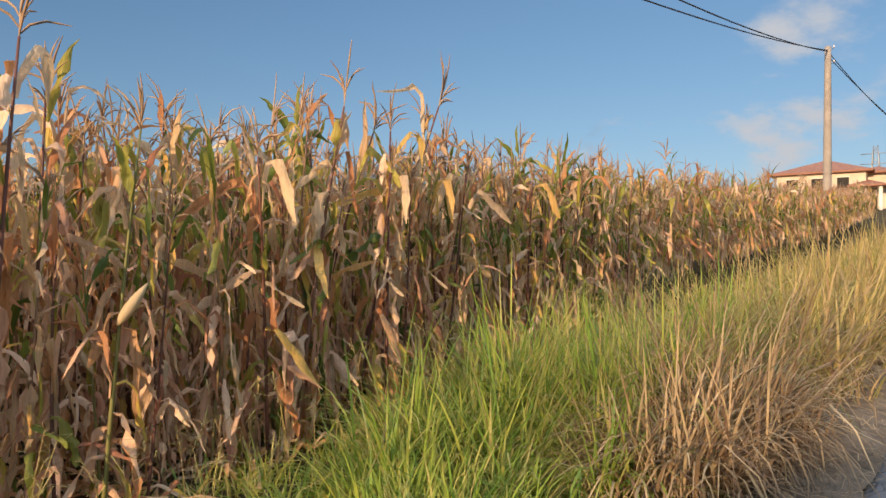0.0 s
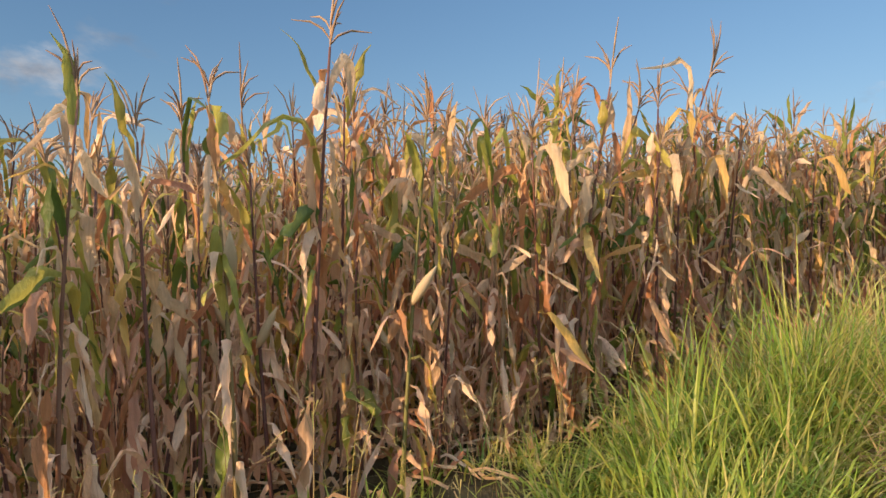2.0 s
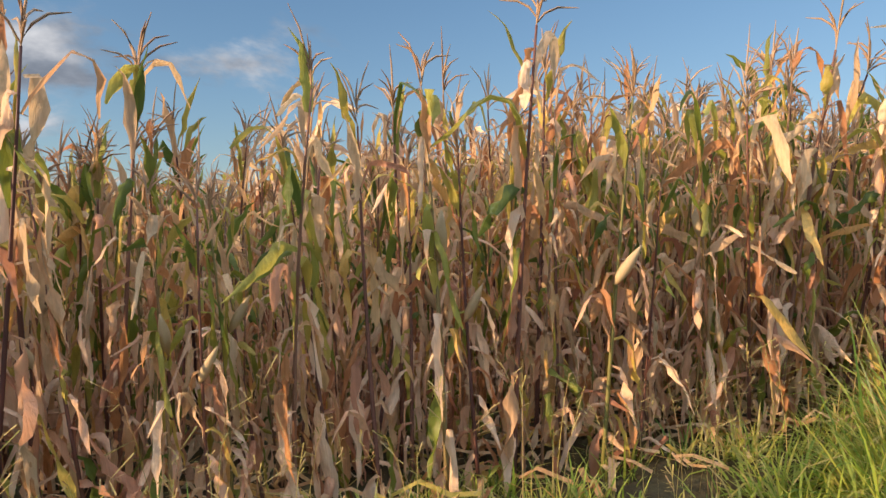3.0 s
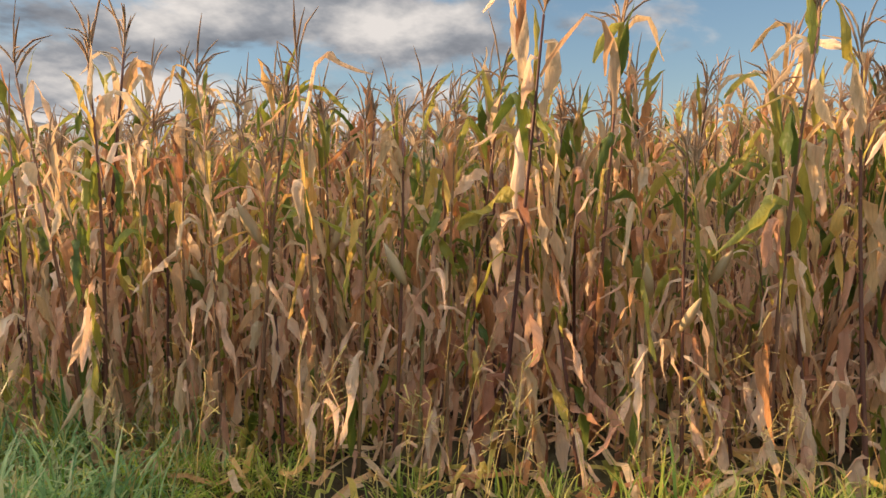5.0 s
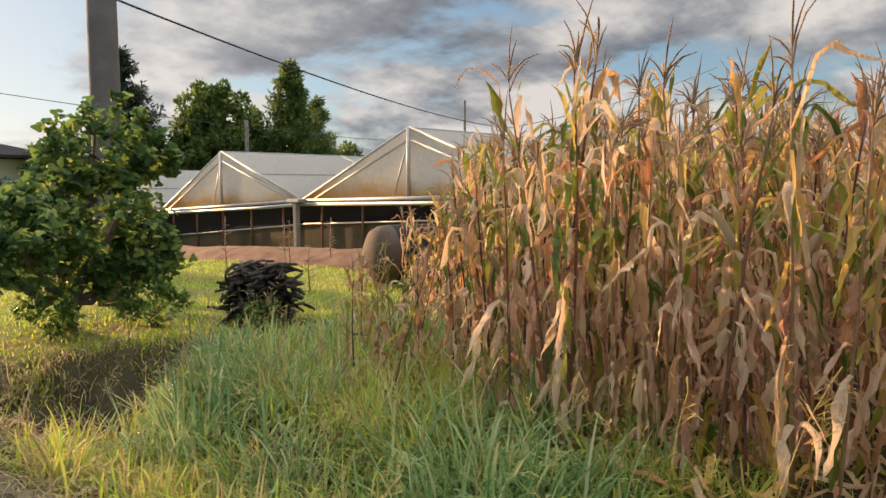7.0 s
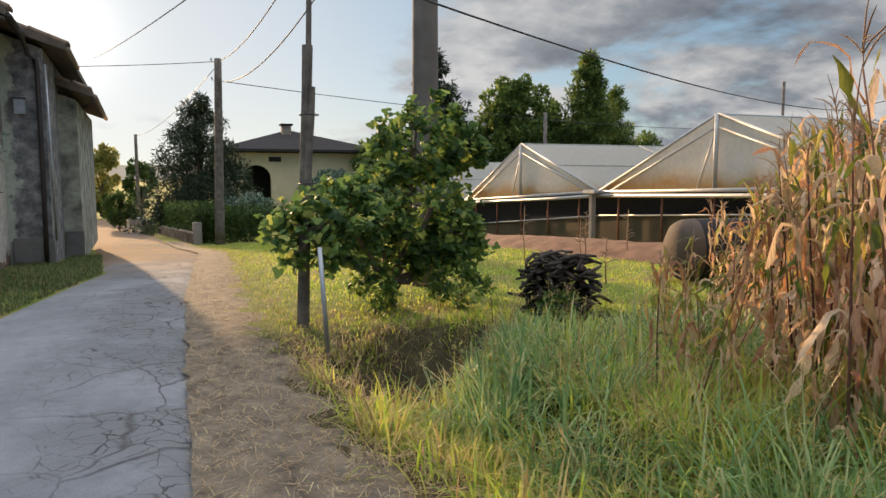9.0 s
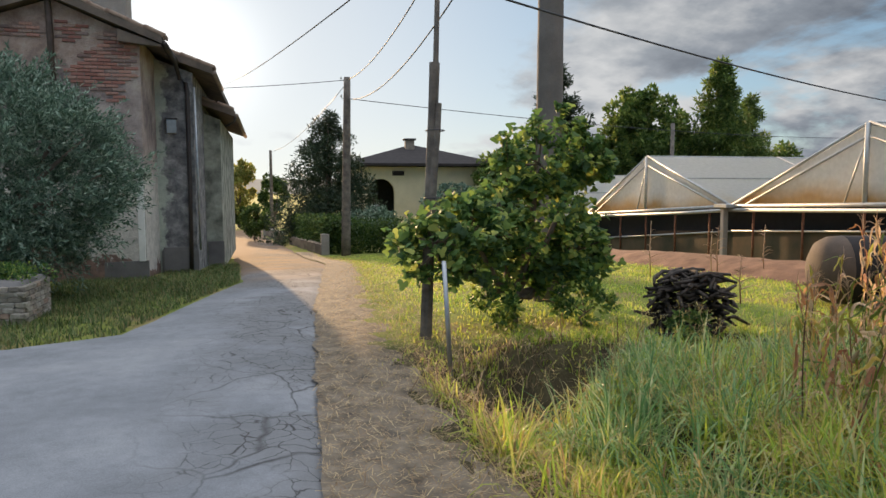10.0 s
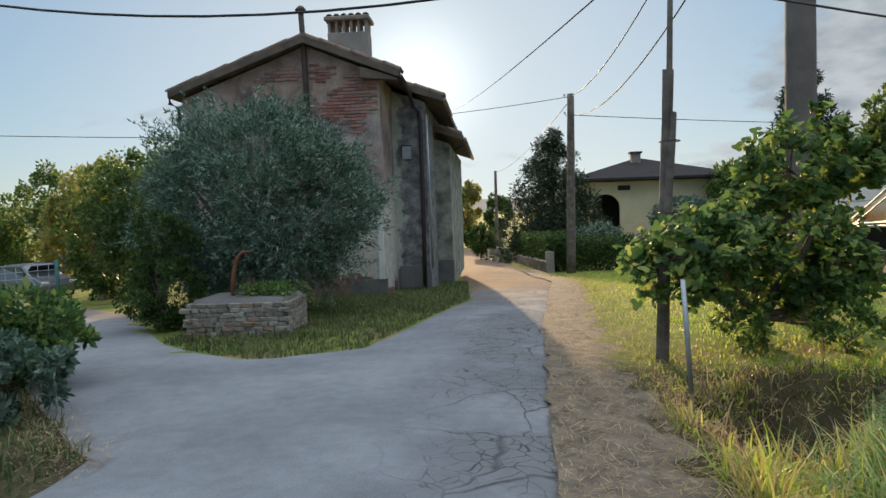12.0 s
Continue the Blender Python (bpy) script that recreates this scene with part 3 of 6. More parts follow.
    for x, y, row in far:
        d = math.hypot(x, y + 3.5)
        pk = (packs if d < 11 and row < 12 else lean_packs)[int(rng.integers(len(packs)))]
        v, q, mi = pk
        a, sc = rng.uniform(0, 2 * np.pi), (rng.uniform(0.74, 0.98) + 0.12 * (rng.random() < 0.16)) * tallness(y) * (0.5 + 0.5 * float(np.clip((y - row_start(x)) / 1.3, 0, 1)))
        c, s = math.cos(a) * sc, math.sin(a) * sc
        tx, ty = rng.normal(0, 0.06, 2)
        w = np.stack([v[:, 0] * c - v[:, 1] * s + tx * v[:, 2] + x, v[:, 0] * s + v[:, 1] * c + ty * v[:, 2] + y, v[:, 2] * sc + float(ground_z(x, y))], 1)
        V.append(w)
        Q.append(q + n)
        MI.append(mi)
        n += len(w)
    ob = quad_heap("corn_field", np.concatenate(V), np.concatenate(Q), CORN_MATS, np.concatenate(MI))
    tagged(ob, "wide field of ripe dry corn standing in rows", "corn field", kind="stuff")


make_corn()


# ---- grass ----
def blades(name, xs, ys, heights, widths, mat, droop=0.5, label="", category="grass", lift=0.0, ang=None, levels=4):
    """Many blades of grass as one mesh; each rises and arches over."""
    n = len(xs)
    a = rng.uniform(0, 2 * np.pi, n) if ang is None else ang + rng.normal(0, 1.2, n)
    t0 = np.abs(rng.normal(0.05, 0.38, n))
    t1 = t0 + droop * rng.uniform(0.15, 2.3, n)
    dirs = np.stack([np.cos(a), np.sin(a)], 1)
    side = np.stack([-np.sin(a), np.cos(a)], 1)
    off, cz = np.zeros(n), ground_z(xs, ys) + lift - 0.02
    rows = []
    for k in range(levels):
        s = k / (levels - 1)
        w = (0.8 + 0.5 * s) * (1 - s ** 2.5) + 0.05
        cx, cy = xs + dirs[:, 0] * off, ys + dirs[:, 1] * off
        for sg in (-1, 1):
            rows.append(np.stack([cx + sg * side[:, 0] * widths * w, cy + sg * side[:, 1] * widths * w, cz], 1))
        th = t0 + (t1 - t0) * ((k + 0.5) / (levels - 1)) ** 1.2
        off = off + np.sin(th) * heights / (levels - 1)
        cz = cz + np.cos(th) * heights / (levels - 1)
    v = np.stack(rows, 1).reshape(-1, 3)
    q = np.array([[2 * k, 2 * k + 1, 2 * k + 3, 2 * k + 2] for k in range(levels - 1)])
    q = np.arange(n)[:, None, None] * 2 * levels + q[None]
    ob = quad_heap(name, v, q.reshape(-1, 4), mat)
    return tagged(ob, label, category, kind="stuff")


def seed_stems(name, xs, ys, heights, mat, label, spikes=12):
    """Thin stems that carry loose, nodding seed heads."""
    n = len(xs)
    a = rng.uniform(0, 2 * np.pi, n)
    d = np.stack([np.cos(a), np.sin(a), 0 * a], 1)
    sd = np.stack([-np.sin(a), np.cos(a), 0 * a], 1)
    base = np.stack([xs, ys, ground_z(xs, ys) - 0.02], 1)
    lean, up = rng.uniform(0.02, 0.35, n), np.array([0, 0, 1.0])
    at = lambda s: base + d * (lean * heights * s ** 2)[:, None] + up * (heights * s * (1 - 0.12 * s))[:, None]
    V, Q, m = [], [], 0
    for s0, s1 in ((0, 0.4), (0.4, 0.75), (0.75, 1.0)):
        p, q = at(s0), at(s1)
        V.append(np.stack([p - sd * 0.0018, p + sd * 0.0018, q + sd * 0.0015, q - sd * 0.0015], 1).reshape(-1, 3))
        Q.append(np.arange(4 * n).reshape(-1, 4) + m)
        m += 4 * n
    for k in range(spikes):
        p = at(rng.uniform(0.72, 1.0, (n,)))
        b = rng.uniform(0, 2 * np.pi, n)
        L = (rng.uniform(0.05, 0.13, n) * np.clip(heights, 0.4, 1.2))[:, None]
        out = np.stack([np.cos(b), np.sin(b), rng.uniform(-0.5, 1.0, n)], 1) + d * 0.5
        w = np.stack([-np.sin(b), np.cos(b), 0 * b], 1) * 0.0035
        tip = p + out * L * 0.8
        V.append(np.stack([p - w * 0.3, p + w * 0.3, tip + w, tip - w], 1).reshape(-1, 3))
        Q.append(np.arange(4 * n).reshape(-1, 4) + m)
        m += 4 * n
    return tagged(quad_heap(name, np.concatenate(V), np.concatenate(Q), mat), label, "grass", kind="stuff")


M_lush = blade_material("lush_grass", [(0.0, (0.18, 0.32, 0.05)), (0.35, (0.36, 0.48, 0.08)), (0.7, (0.54, 0.56, 0.12)), (1.0, (0.66, 0.56, 0.24))], 0.42, 0.42, 0.35, 3.0, 1.4, 0.0, 0.82)
M_straw = blade_material("straw_grass", [(0.0, (0.24, 0.25, 0.06)), (0.3, (0.54, 0.44, 0.14)), (0.7, (0.64, 0.49, 0.20)), (1.0, (0.44, 0.28, 0.15))], 0.6, 0.38, 0.4, 3.0, 1.4, 0.0, 0.88)
# darker copy of the lawn greens: own colour plus the house's shade painted in
M_shade_lawn = blade_material("shade_toned_lawn", [(0.0, (0.06, 0.11, 0.035)), (0.45, (0.11, 0.17, 0.05)), (0.75, (0.20, 0.21, 0.08)), (1.0, (0.30, 0.24, 0.13))], 0.55, 0.4, 0.25, 1.2, 1.1)
# blue-green tint puts the sheen of shadowed grass into the blades' colour
M_cool = blade_material("shade_tinted_grass", [(0.0, (0.10, 0.21, 0.07)), (0.5, (0.23, 0.36, 0.13)), (0.85, (0.42, 0.50, 0.22)), (1.0, (0.58, 0.54, 0.30))], 0.35, 0.45, 0.3, 3.0, 0.9, 0.0, 1.1)
M_dead = blade_material("dead_weed", [(0.0, (0.22, 0.14, 0.085)), (0.5, (0.38, 0.27, 0.15)), (1.0, (0.60, 0.46, 0.26))], 0.7, 0.25, 0.4, 3.0, 1.3, 0.0, 0.95)
M_lawn = blade_material("lawn_grass", [(0.0, (0.20, 0.32, 0.05)), (0.5, (0.40, 0.48, 0.07)), (0.85, (0.56, 0.54, 0.12)), (1.0, (0.60, 0.48, 0.20))], 0.5, 0.55, 0.25, 1.0, 0.9, 0.0, 1.12)


def clumped(n, x0, x1, y0, y1, clumps, spread):
    """Places in tussocks, and the way out from each tussock's middle."""
    cx, cy = rng.uniform(x0, x1, clumps), rng.uniform(y0, y1, clumps)
    k = rng.integers(0, clumps, n)
    dx, dy = rng.normal(0, spread, n), rng.normal(0, spread, n)
    return cx[k] + dx, cy[k] + dy, np.arctan2(dy, dx), rng.uniform(0.6, 1.25, clumps)[k]


def litter(name, xs, ys, lengths, mat, label):
    """Straws that lie flat."""
    n = len(xs)
    a, w = rng.uniform(0, 2 * np.pi, n), rng.uniform(0.001, 0.003, n)
    d = np.stack([np.cos(a), np.sin(a)], 1) * lengths[:, None] / 2
    s = np.stack([-np.sin(a), np.cos(a)], 1) * w[:, None]
    z = ground_z(xs, ys) + 0.035 + rng.uniform(0, 0.03, n)
    t = rng.normal(0, 0.12, n) * lengths
    p = np.stack([xs, ys], 1)
    v = np.stack([np.column_stack([p - d - s, z - t]), np.column_stack([p - d + s, z - t]), np.column_stack([p + d + s, z + t]), np.column_stack([p + d - s, z + t])], 1).reshape(-1, 3)
    return tagged(quad_heap(name, v, np.arange(n * 4).reshape(-1, 4), mat), label, "straw", kind="stuff")


def noise_rim(a):
    return 0.5 + 0.5 * np.sin(3.0 * a + 1.0) + 0.3 * np.sin(7.0 * a)


def make_grass():
    # lush tall grass in the ditch beside the corn
    x, y, a, f = clumped(11500, -2.8, -1.75, -1.7, 3.2, 40, 0.12)
    h = f * rng.uniform(0.45, 1.15, len(x)) * np.interp(y, [-1.8, -0.6, 0.4, 1.2, 2.0, 3.6], [0.3, 0.42, 0.66, 1.08, 1.2, 1.05]) * np.where((x < -2.45) & (y < 0.4), 0.7, 1.0)
    keep = (x < -1.55) & (rng.random(len(x)) < np.interp(y, [-1.7, -0.2], [0.4, 1.0]))
    blades("tall_grass", x[keep], y[keep], h[keep], rng.uniform(0.003, 0.0095, keep.sum()), M_lush, 1.15, "tall bright green grass in the ditch beside the corn", ang=a[keep], levels=5)
    x, y, a, f = clumped(4600, -2.75, -1.6, -1.2, 3.0, 26, 0.10)
    blades("arching_grass", x, y, f * rng.uniform(0.6, 1.3, len(x)) * np.interp(y, [-1.2, 0.2, 1.4], [0.45, 0.7, 1.05]), rng.uniform(0.004, 0.010, len(x)), M_lush, 1.6, "long arching lime-green grass in the ditch", ang=a, levels=6)
    x, y, a, f = clumped(1300, -3.0, -2.0, -4.8, -1.4, 30, 0.08)
    blades("ditch_grass", x, y, f * rng.uniform(0.1, 0.4, len(x)), rng.uniform(0.003, 0.008, len(x)), M_lush, 0.9, "scattered green grass in the ditch", ang=a)
    x, y, a, f = clumped(3600, -3.5, -2.7, -7.0, 1.0, 55, 0.08)
    blades("field_edge_grass", x, y, f * rng.uniform(0.08, 0.32, len(x)) * np.interp(y, [-7, -5.5, -4.5, -1, 1], [1.2, 1.0, 0.6, 0.9, 1.5]), rng.uniform(0.003, 0.007, len(x)), M_lush, 0.8, "low grass along the foot of the corn", ang=a)
    n = 120
    seed_stems("dry_stems", rng.uniform(-3.2, -2.5, n), rng.uniform(-5.2, 1.5, n), rng.uniform(0.45, 0.95, n), M_straw, "thin pale seeding stems before the corn")
    # golden and dead growth on the verge to the north
    x, y, a, f = clumped(19000, -3.4, -1.0, 2.8, 30, 190, 0.15)
    h = f * rng.uniform(0.5, 1.6, len(x)) * np.interp(x, [-3.6, -2.5, -1.8, -1.2], [0.5, 0.62, 0.95, 1.1])
    blades("dry_grass", x, y, h, rng.uniform(0.004, 0.011, len(x)), M_straw, 1.2, "golden dry grass along the verge of the lane", ang=a, levels=5)
    x, y, a, f = clumped(6500, -3.0, -1.4, 2.8, 13, 60, 0.12)
    blades("green_verge_grass", x, y, f * rng.uniform(0.45, 1.1, len(x)), rng.uniform(0.003, 0.009, len(x)), M_lush, 1.25, "fresh green grass among the dry stems of the verge", ang=a, levels=5)
    x, y, a, f = clumped(5200, -1.9, -1.05, 0.8, 4.8, 24, 0.12)
    blades("dead_weeds", x, y, f * rng.uniform(0.4, 1.15, len(x)), rng.uniform(0.003, 0.0095, len(x)), M_dead, 1.7, "tangle of dead bent brown weeds on the verge", ang=a, levels=6)
    n = 260
    seed_stems("golden_stems", rng.uniform(-2.6, -1.1, n), 1.2 + 9 * rng.random(n) ** 1.5, rng.uniform(0.9, 1.5, n), M_straw, "tall golden seeding stems on the verge", 9)

    # green rough grass past the end of the corn
    def clear(x, y):
        return (x < road_west(y) - 0.75 - 0.25 * rng.random(len(x))) & (hollow_at(x, y) > 0.85) & ~((x < field_edge(y) - 0.2) & (y > row_start_of(x) + 0.6))

    def low(y):
        return np.interp(y, [-11.2, -9.8, -8.8, -7.6, -6.4, -5.0], [0.22, 0.4, 0.7, 1.0, 1.0, 0.55])
    x, y, a, f = clumped(24000, -9.0, -1.3, -11.2, -4.8, 250, 0.10)
    keep = clear(x, y)
    h = f * rng.uniform(0.15, 0.62, len(x)) * low(y) * np.interp(x, [-9, -3, -2.2, -1.2], [1.0, 1.05, 0.8, 0.4])
    blades("rough_grass", x[keep], y[keep], h[keep], rng.uniform(0.003, 0.009, keep.sum()), M_lawn, 1.5, "rough green grass at the end of the corn field", ang=a[keep])
    x, y, a, f = clumped(22000, -8.5, -2.0, -9.8, -5.4, 130, 0.15)
    keep = clear(x, y)
    blades("blue_green_grass", x[keep], y[keep], (f * rng.uniform(0.3, 0.8, len(x)) * low(y))[keep], rng.uniform(0.003, 0.010, keep.sum()), M_cool, 1.5, "coarse grass in tufts past the corn, tinted blue-green as in shade", ang=a[keep], levels=5)
    x, y, a, f = clumped(9000, -4.2, -1.2, -9.6, -4.6, 90, 0.13)
    keep = clear(x, y) | ((hollow_at(x, y) > 0.55) & (x < road_west(y) - 0.8))
    k = keep & (rng.random(len(x)) < 0.55)
    blades("yellowing_grass", x[k], y[k], (f * rng.uniform(0.25, 0.6, len(x)) * np.clip(low(y), 0.3, 0.9))[k], rng.uniform(0.003, 0.008, k.sum()), M_lawn, 1.5, "yellow-green bent grass on the brim of the ditch", ang=a[k], levels=5)
    keep &= ~k
    blades("straw_grass", x[keep], y[keep], (f * rng.uniform(0.25, 0.65, len(x)) * np.clip(low(y), 0.3, 0.9))[keep], rng.uniform(0.0025, 0.007, keep.sum()), M_straw, 1.3, "bleached bent grass on the brim of the ditch", ang=a[keep], levels=5)
    # straw hanging over the rim of the dip
    a = rng.uniform(0, 2 * np.pi, 1700)
    rim = rng.uniform(0.95, 1.35, len(a))
    u, v = 1.05 * rim * np.cos(a), 0.62 * rim * np.sin(a)
    x, y = -2.3 + 0.75 * u - 0.66 * v, -9.75 + 0.66 * u + 0.75 * v
    keep = rng.random(len(a)) < np.clip(noise_rim(a), 0.1, 1)
    blades("rim_straw", x[keep], y[keep], rng.uniform(0.15, 0.5, keep.sum()), rng.uniform(0.002, 0.006, keep.sum()), M_dead, 1.9, "pale straw hanging over the rim of the ditch", levels=5)
    n = 320
    x, y = rng.uniform(-5.0, -1.6, n), rng.uniform(-9.8, -5.2, n)
    keep = clear(x, y)
    seed_stems("seeding_grass", x[keep], y[keep], rng.uniform(0.35, 0.75, keep.sum()), M_straw, "pale seeding grass stems among the green")
    # lit lawn beyond the post
    x, y = rng.uniform(-11.5, -0.6, 90000), rng.uniform(-29, -10.0, 90000)
    keep = (x < road_west(y) - 0.6 - 0.35 * rng.random(len(x))) & (hollow_at(x, y) > 1.0)
    blades("lawn", x[keep], y[keep], rng.uniform(0.03, 0.10, keep.sum()), rng.uniform(0.005, 0.011, keep.sum()), M_lawn, 0.7, "short sunlit lawn beside the lane", levels=3)
    # straw litter on the verge
    y = -6.5 - 9 * rng.standard_normal(36000).clip(-1.3, 2.4)
    x = road_west(y) - rng.uniform(-0.08, 1.45, len(y))
    litter("straw_litter", x, y, rng.uniform(0.02, 0.10, len(x)), M_dead, "dry cut straw on the bare verge")
    y = rng.uniform(-30, 4, 9000)
    x = road_west(y) - 0.15 - 0.85 * rng.random(len(y)) ** 0.6
    blades("verge_tufts", x, y, rng.uniform(0.02, 0.09, len(x)), rng.uniform(0.002, 0.005, len(x)), M_straw, 1.2, "sparse dry tufts on the verge", levels=3)
    x = rng.uniform(2.6, 5.2, 1500)
    y = np.interp(x, [1.6, 3, 4.8, 7, 12], [-7.6, -8.6, -10.6, -13.4, -17.5]) + rng.normal(0.1, 0.22, len(x))
    litter("corner_straw", x, y, rng.uniform(0.02, 0.1, len(x)), M_dead, "dry straw along the corner of the lane")
    # grass between the lane and the old house
    y = rng.uniform(-25, -11.6, 46000)
    x = road_east(y) + 3.4 * rng.random(len(y)) - 0.05
    keep = (y < np.interp(x, [1.6, 2.8, 3.9, 4.6, 5.6], [-12.0, -11.65, -12.35, -13.05, -14.6]) - 0.03) & (x < 4.6) & (x > road_east(y) + 0.02) & (y > -24) & ~((x > 2.45) & (y < -19.4)) & ~((x > 1.6) & (y < -21.2))
    blades("house_verge_grass", x[keep], y[keep], rng.uniform(0.04, 0.16, keep.sum()), rng.uniform(0.004, 0.008, keep.sum()), M_shade_lawn, 0.8, "green grass in front of the old house, shade toned into its colour", levels=3)
    x, y = rng.uniform(2.5, 8, 22000), rng.uniform(-11.5, -4, 22000)
    keep = (y > np.interp(x, [1.6, 3, 4.8, 7, 12], [-7.6, -8.6, -10.6, -13.4, -17.5]) - 0.15 * rng.random(len(x))) & (x > road_east(y) - 0.1 * rng.random(len(x)))
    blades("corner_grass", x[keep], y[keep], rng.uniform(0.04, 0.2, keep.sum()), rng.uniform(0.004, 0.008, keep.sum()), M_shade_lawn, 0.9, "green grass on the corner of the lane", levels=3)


make_grass()


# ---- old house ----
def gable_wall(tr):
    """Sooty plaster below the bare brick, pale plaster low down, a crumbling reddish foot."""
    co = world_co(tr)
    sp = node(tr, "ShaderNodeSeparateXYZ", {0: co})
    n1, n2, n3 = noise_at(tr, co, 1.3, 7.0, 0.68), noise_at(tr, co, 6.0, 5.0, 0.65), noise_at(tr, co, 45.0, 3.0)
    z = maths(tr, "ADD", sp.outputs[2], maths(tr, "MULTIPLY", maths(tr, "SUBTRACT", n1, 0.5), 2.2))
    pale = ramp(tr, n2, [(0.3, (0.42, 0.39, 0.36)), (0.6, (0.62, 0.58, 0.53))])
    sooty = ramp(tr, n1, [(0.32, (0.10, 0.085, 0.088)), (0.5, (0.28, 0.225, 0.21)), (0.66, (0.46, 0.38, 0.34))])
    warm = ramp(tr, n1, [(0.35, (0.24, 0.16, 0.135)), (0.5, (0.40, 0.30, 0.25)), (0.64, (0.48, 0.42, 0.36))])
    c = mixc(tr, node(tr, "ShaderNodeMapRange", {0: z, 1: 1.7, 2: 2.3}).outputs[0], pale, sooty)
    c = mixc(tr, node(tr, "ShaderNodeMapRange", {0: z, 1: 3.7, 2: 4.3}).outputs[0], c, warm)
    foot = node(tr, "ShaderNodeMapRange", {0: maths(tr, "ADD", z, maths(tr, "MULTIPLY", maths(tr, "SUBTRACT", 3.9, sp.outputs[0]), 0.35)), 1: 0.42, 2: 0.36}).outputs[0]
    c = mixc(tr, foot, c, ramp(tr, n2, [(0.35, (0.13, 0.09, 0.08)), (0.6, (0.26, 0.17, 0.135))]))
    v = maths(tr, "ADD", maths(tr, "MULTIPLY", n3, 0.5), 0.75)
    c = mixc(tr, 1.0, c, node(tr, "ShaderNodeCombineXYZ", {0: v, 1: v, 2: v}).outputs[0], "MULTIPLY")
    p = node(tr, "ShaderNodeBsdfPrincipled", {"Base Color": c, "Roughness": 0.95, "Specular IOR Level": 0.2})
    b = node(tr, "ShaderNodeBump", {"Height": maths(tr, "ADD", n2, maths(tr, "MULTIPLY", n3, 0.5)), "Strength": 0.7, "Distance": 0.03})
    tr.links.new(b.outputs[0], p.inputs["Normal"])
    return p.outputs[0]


def stripped_wall(tr):
    """Pale green plaster that has come away from dark stone."""
    co = world_co(tr)
    sp = node(tr, "ShaderNodeSeparateXYZ", {0: co})
    n1, n2, n3 = noise_at(tr, co, 1.6, 7.0, 0.68), noise_at(tr, co, 3.6, 7.0, 0.7), noise_at(tr, co, 50.0, 3.0)
    green = ramp(tr, n2, [(0.3, (0.33, 0.36, 0.31)), (0.65, (0.50, 0.53, 0.46))])
    stone = ramp(tr, n2, [(0.33, (0.085, 0.083, 0.092)), (0.5, (0.21, 0.205, 0.21)), (0.68, (0.40, 0.39, 0.38))])
    edge = maths(tr, "ADD", sp.outputs[0], maths(tr, "MULTIPLY", maths(tr, "SUBTRACT", n1, 0.5), 1.4))
    c = mixc(tr, node(tr, "ShaderNodeMapRange", {0: edge, 1: 2.42, 2: 2.34}).outputs[0], green, stone)
    v = maths(tr, "ADD", maths(tr, "MULTIPLY", n3, 0.5), 0.75)
    c = mixc(tr, 1.0, c, node(tr, "ShaderNodeCombineXYZ", {0: v, 1: v, 2: v}).outputs[0], "MULTIPLY")
    p = node(tr, "ShaderNodeBsdfPrincipled", {"Base Color": c, "Roughness": 0.95, "Specular IOR Level": 0.2})
    b = node(tr, "ShaderNodeBump", {"Height": maths(tr, "ADD", n2, n1), "Strength": 0.7, "Distance": 0.04})
    tr.links.new(b.outputs[0], p.inputs["Normal"])
    return p.outputs[0]


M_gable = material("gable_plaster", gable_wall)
M_strip = material("stripped_plaster", stripped_wall)
M_mossy = plain("mossy_plaster", (0.25, 0.265, 0.225), 0.95, 0, 0.7, 2.2, 0.6, 40.0, (0.48, 0.49, 0.41), co_world=True)
M_plinth = plain("cement_plinth", (0.16, 0.15, 0.145), 0.9, 0, 0.25, 2.0, 0.3, co_world=True)
M_white = plain("white_paint", (0.68, 0.67, 0.64), 0.6, 0, 0.12, 3.0)
M_tile = plain("roof_tile", (0.22, 0.13, 0.09), 0.9, 0, 0.5, 4.0, 0.4, 50.0, (0.30, 0.22, 0.16))
M_fascia = plain("weathered_cement", (0.27, 0.22, 0.18), 0.9, 0, 0.35, 2.5, 0.4)
M_eave = plain("dark_roof_edge", (0.13, 0.108, 0.092), 0.9, 0, 0.4, 3.0, 0.4, 50.0, (0.19, 0.145, 0.115))
M_pipe = plain("dark_downpipe", (0.045, 0.036, 0.034), 0.5, 0.3, 0.25, 5.0)
M_steel = plain("galvanised_steel", (0.38, 0.40, 0.42), 0.45, 0.7, 0.15, 8.0)
M_conc = plain("pole_concrete", (0.30, 0.27, 0.24), 0.9, 0, 0.22, 2.2, 0.4, 50.0)
M_wood = plain("grey_wood", (0.13, 0.112, 0.098), 0.9, 0, 0.4, 5.0, 0.7, 40.0, (0.22, 0.185, 0.155))
M_wire = plain("cable_black", (0.03, 0.03, 0.035), 0.6)
M_flue = plain("brown_flue", (0.085, 0.06, 0.05), 0.7, 0.2, 0.3, 8.0)
M_rust = plain("rusty_iron", (0.22, 0.09, 0.05), 0.85, 0.2, 0.4, 14.0)


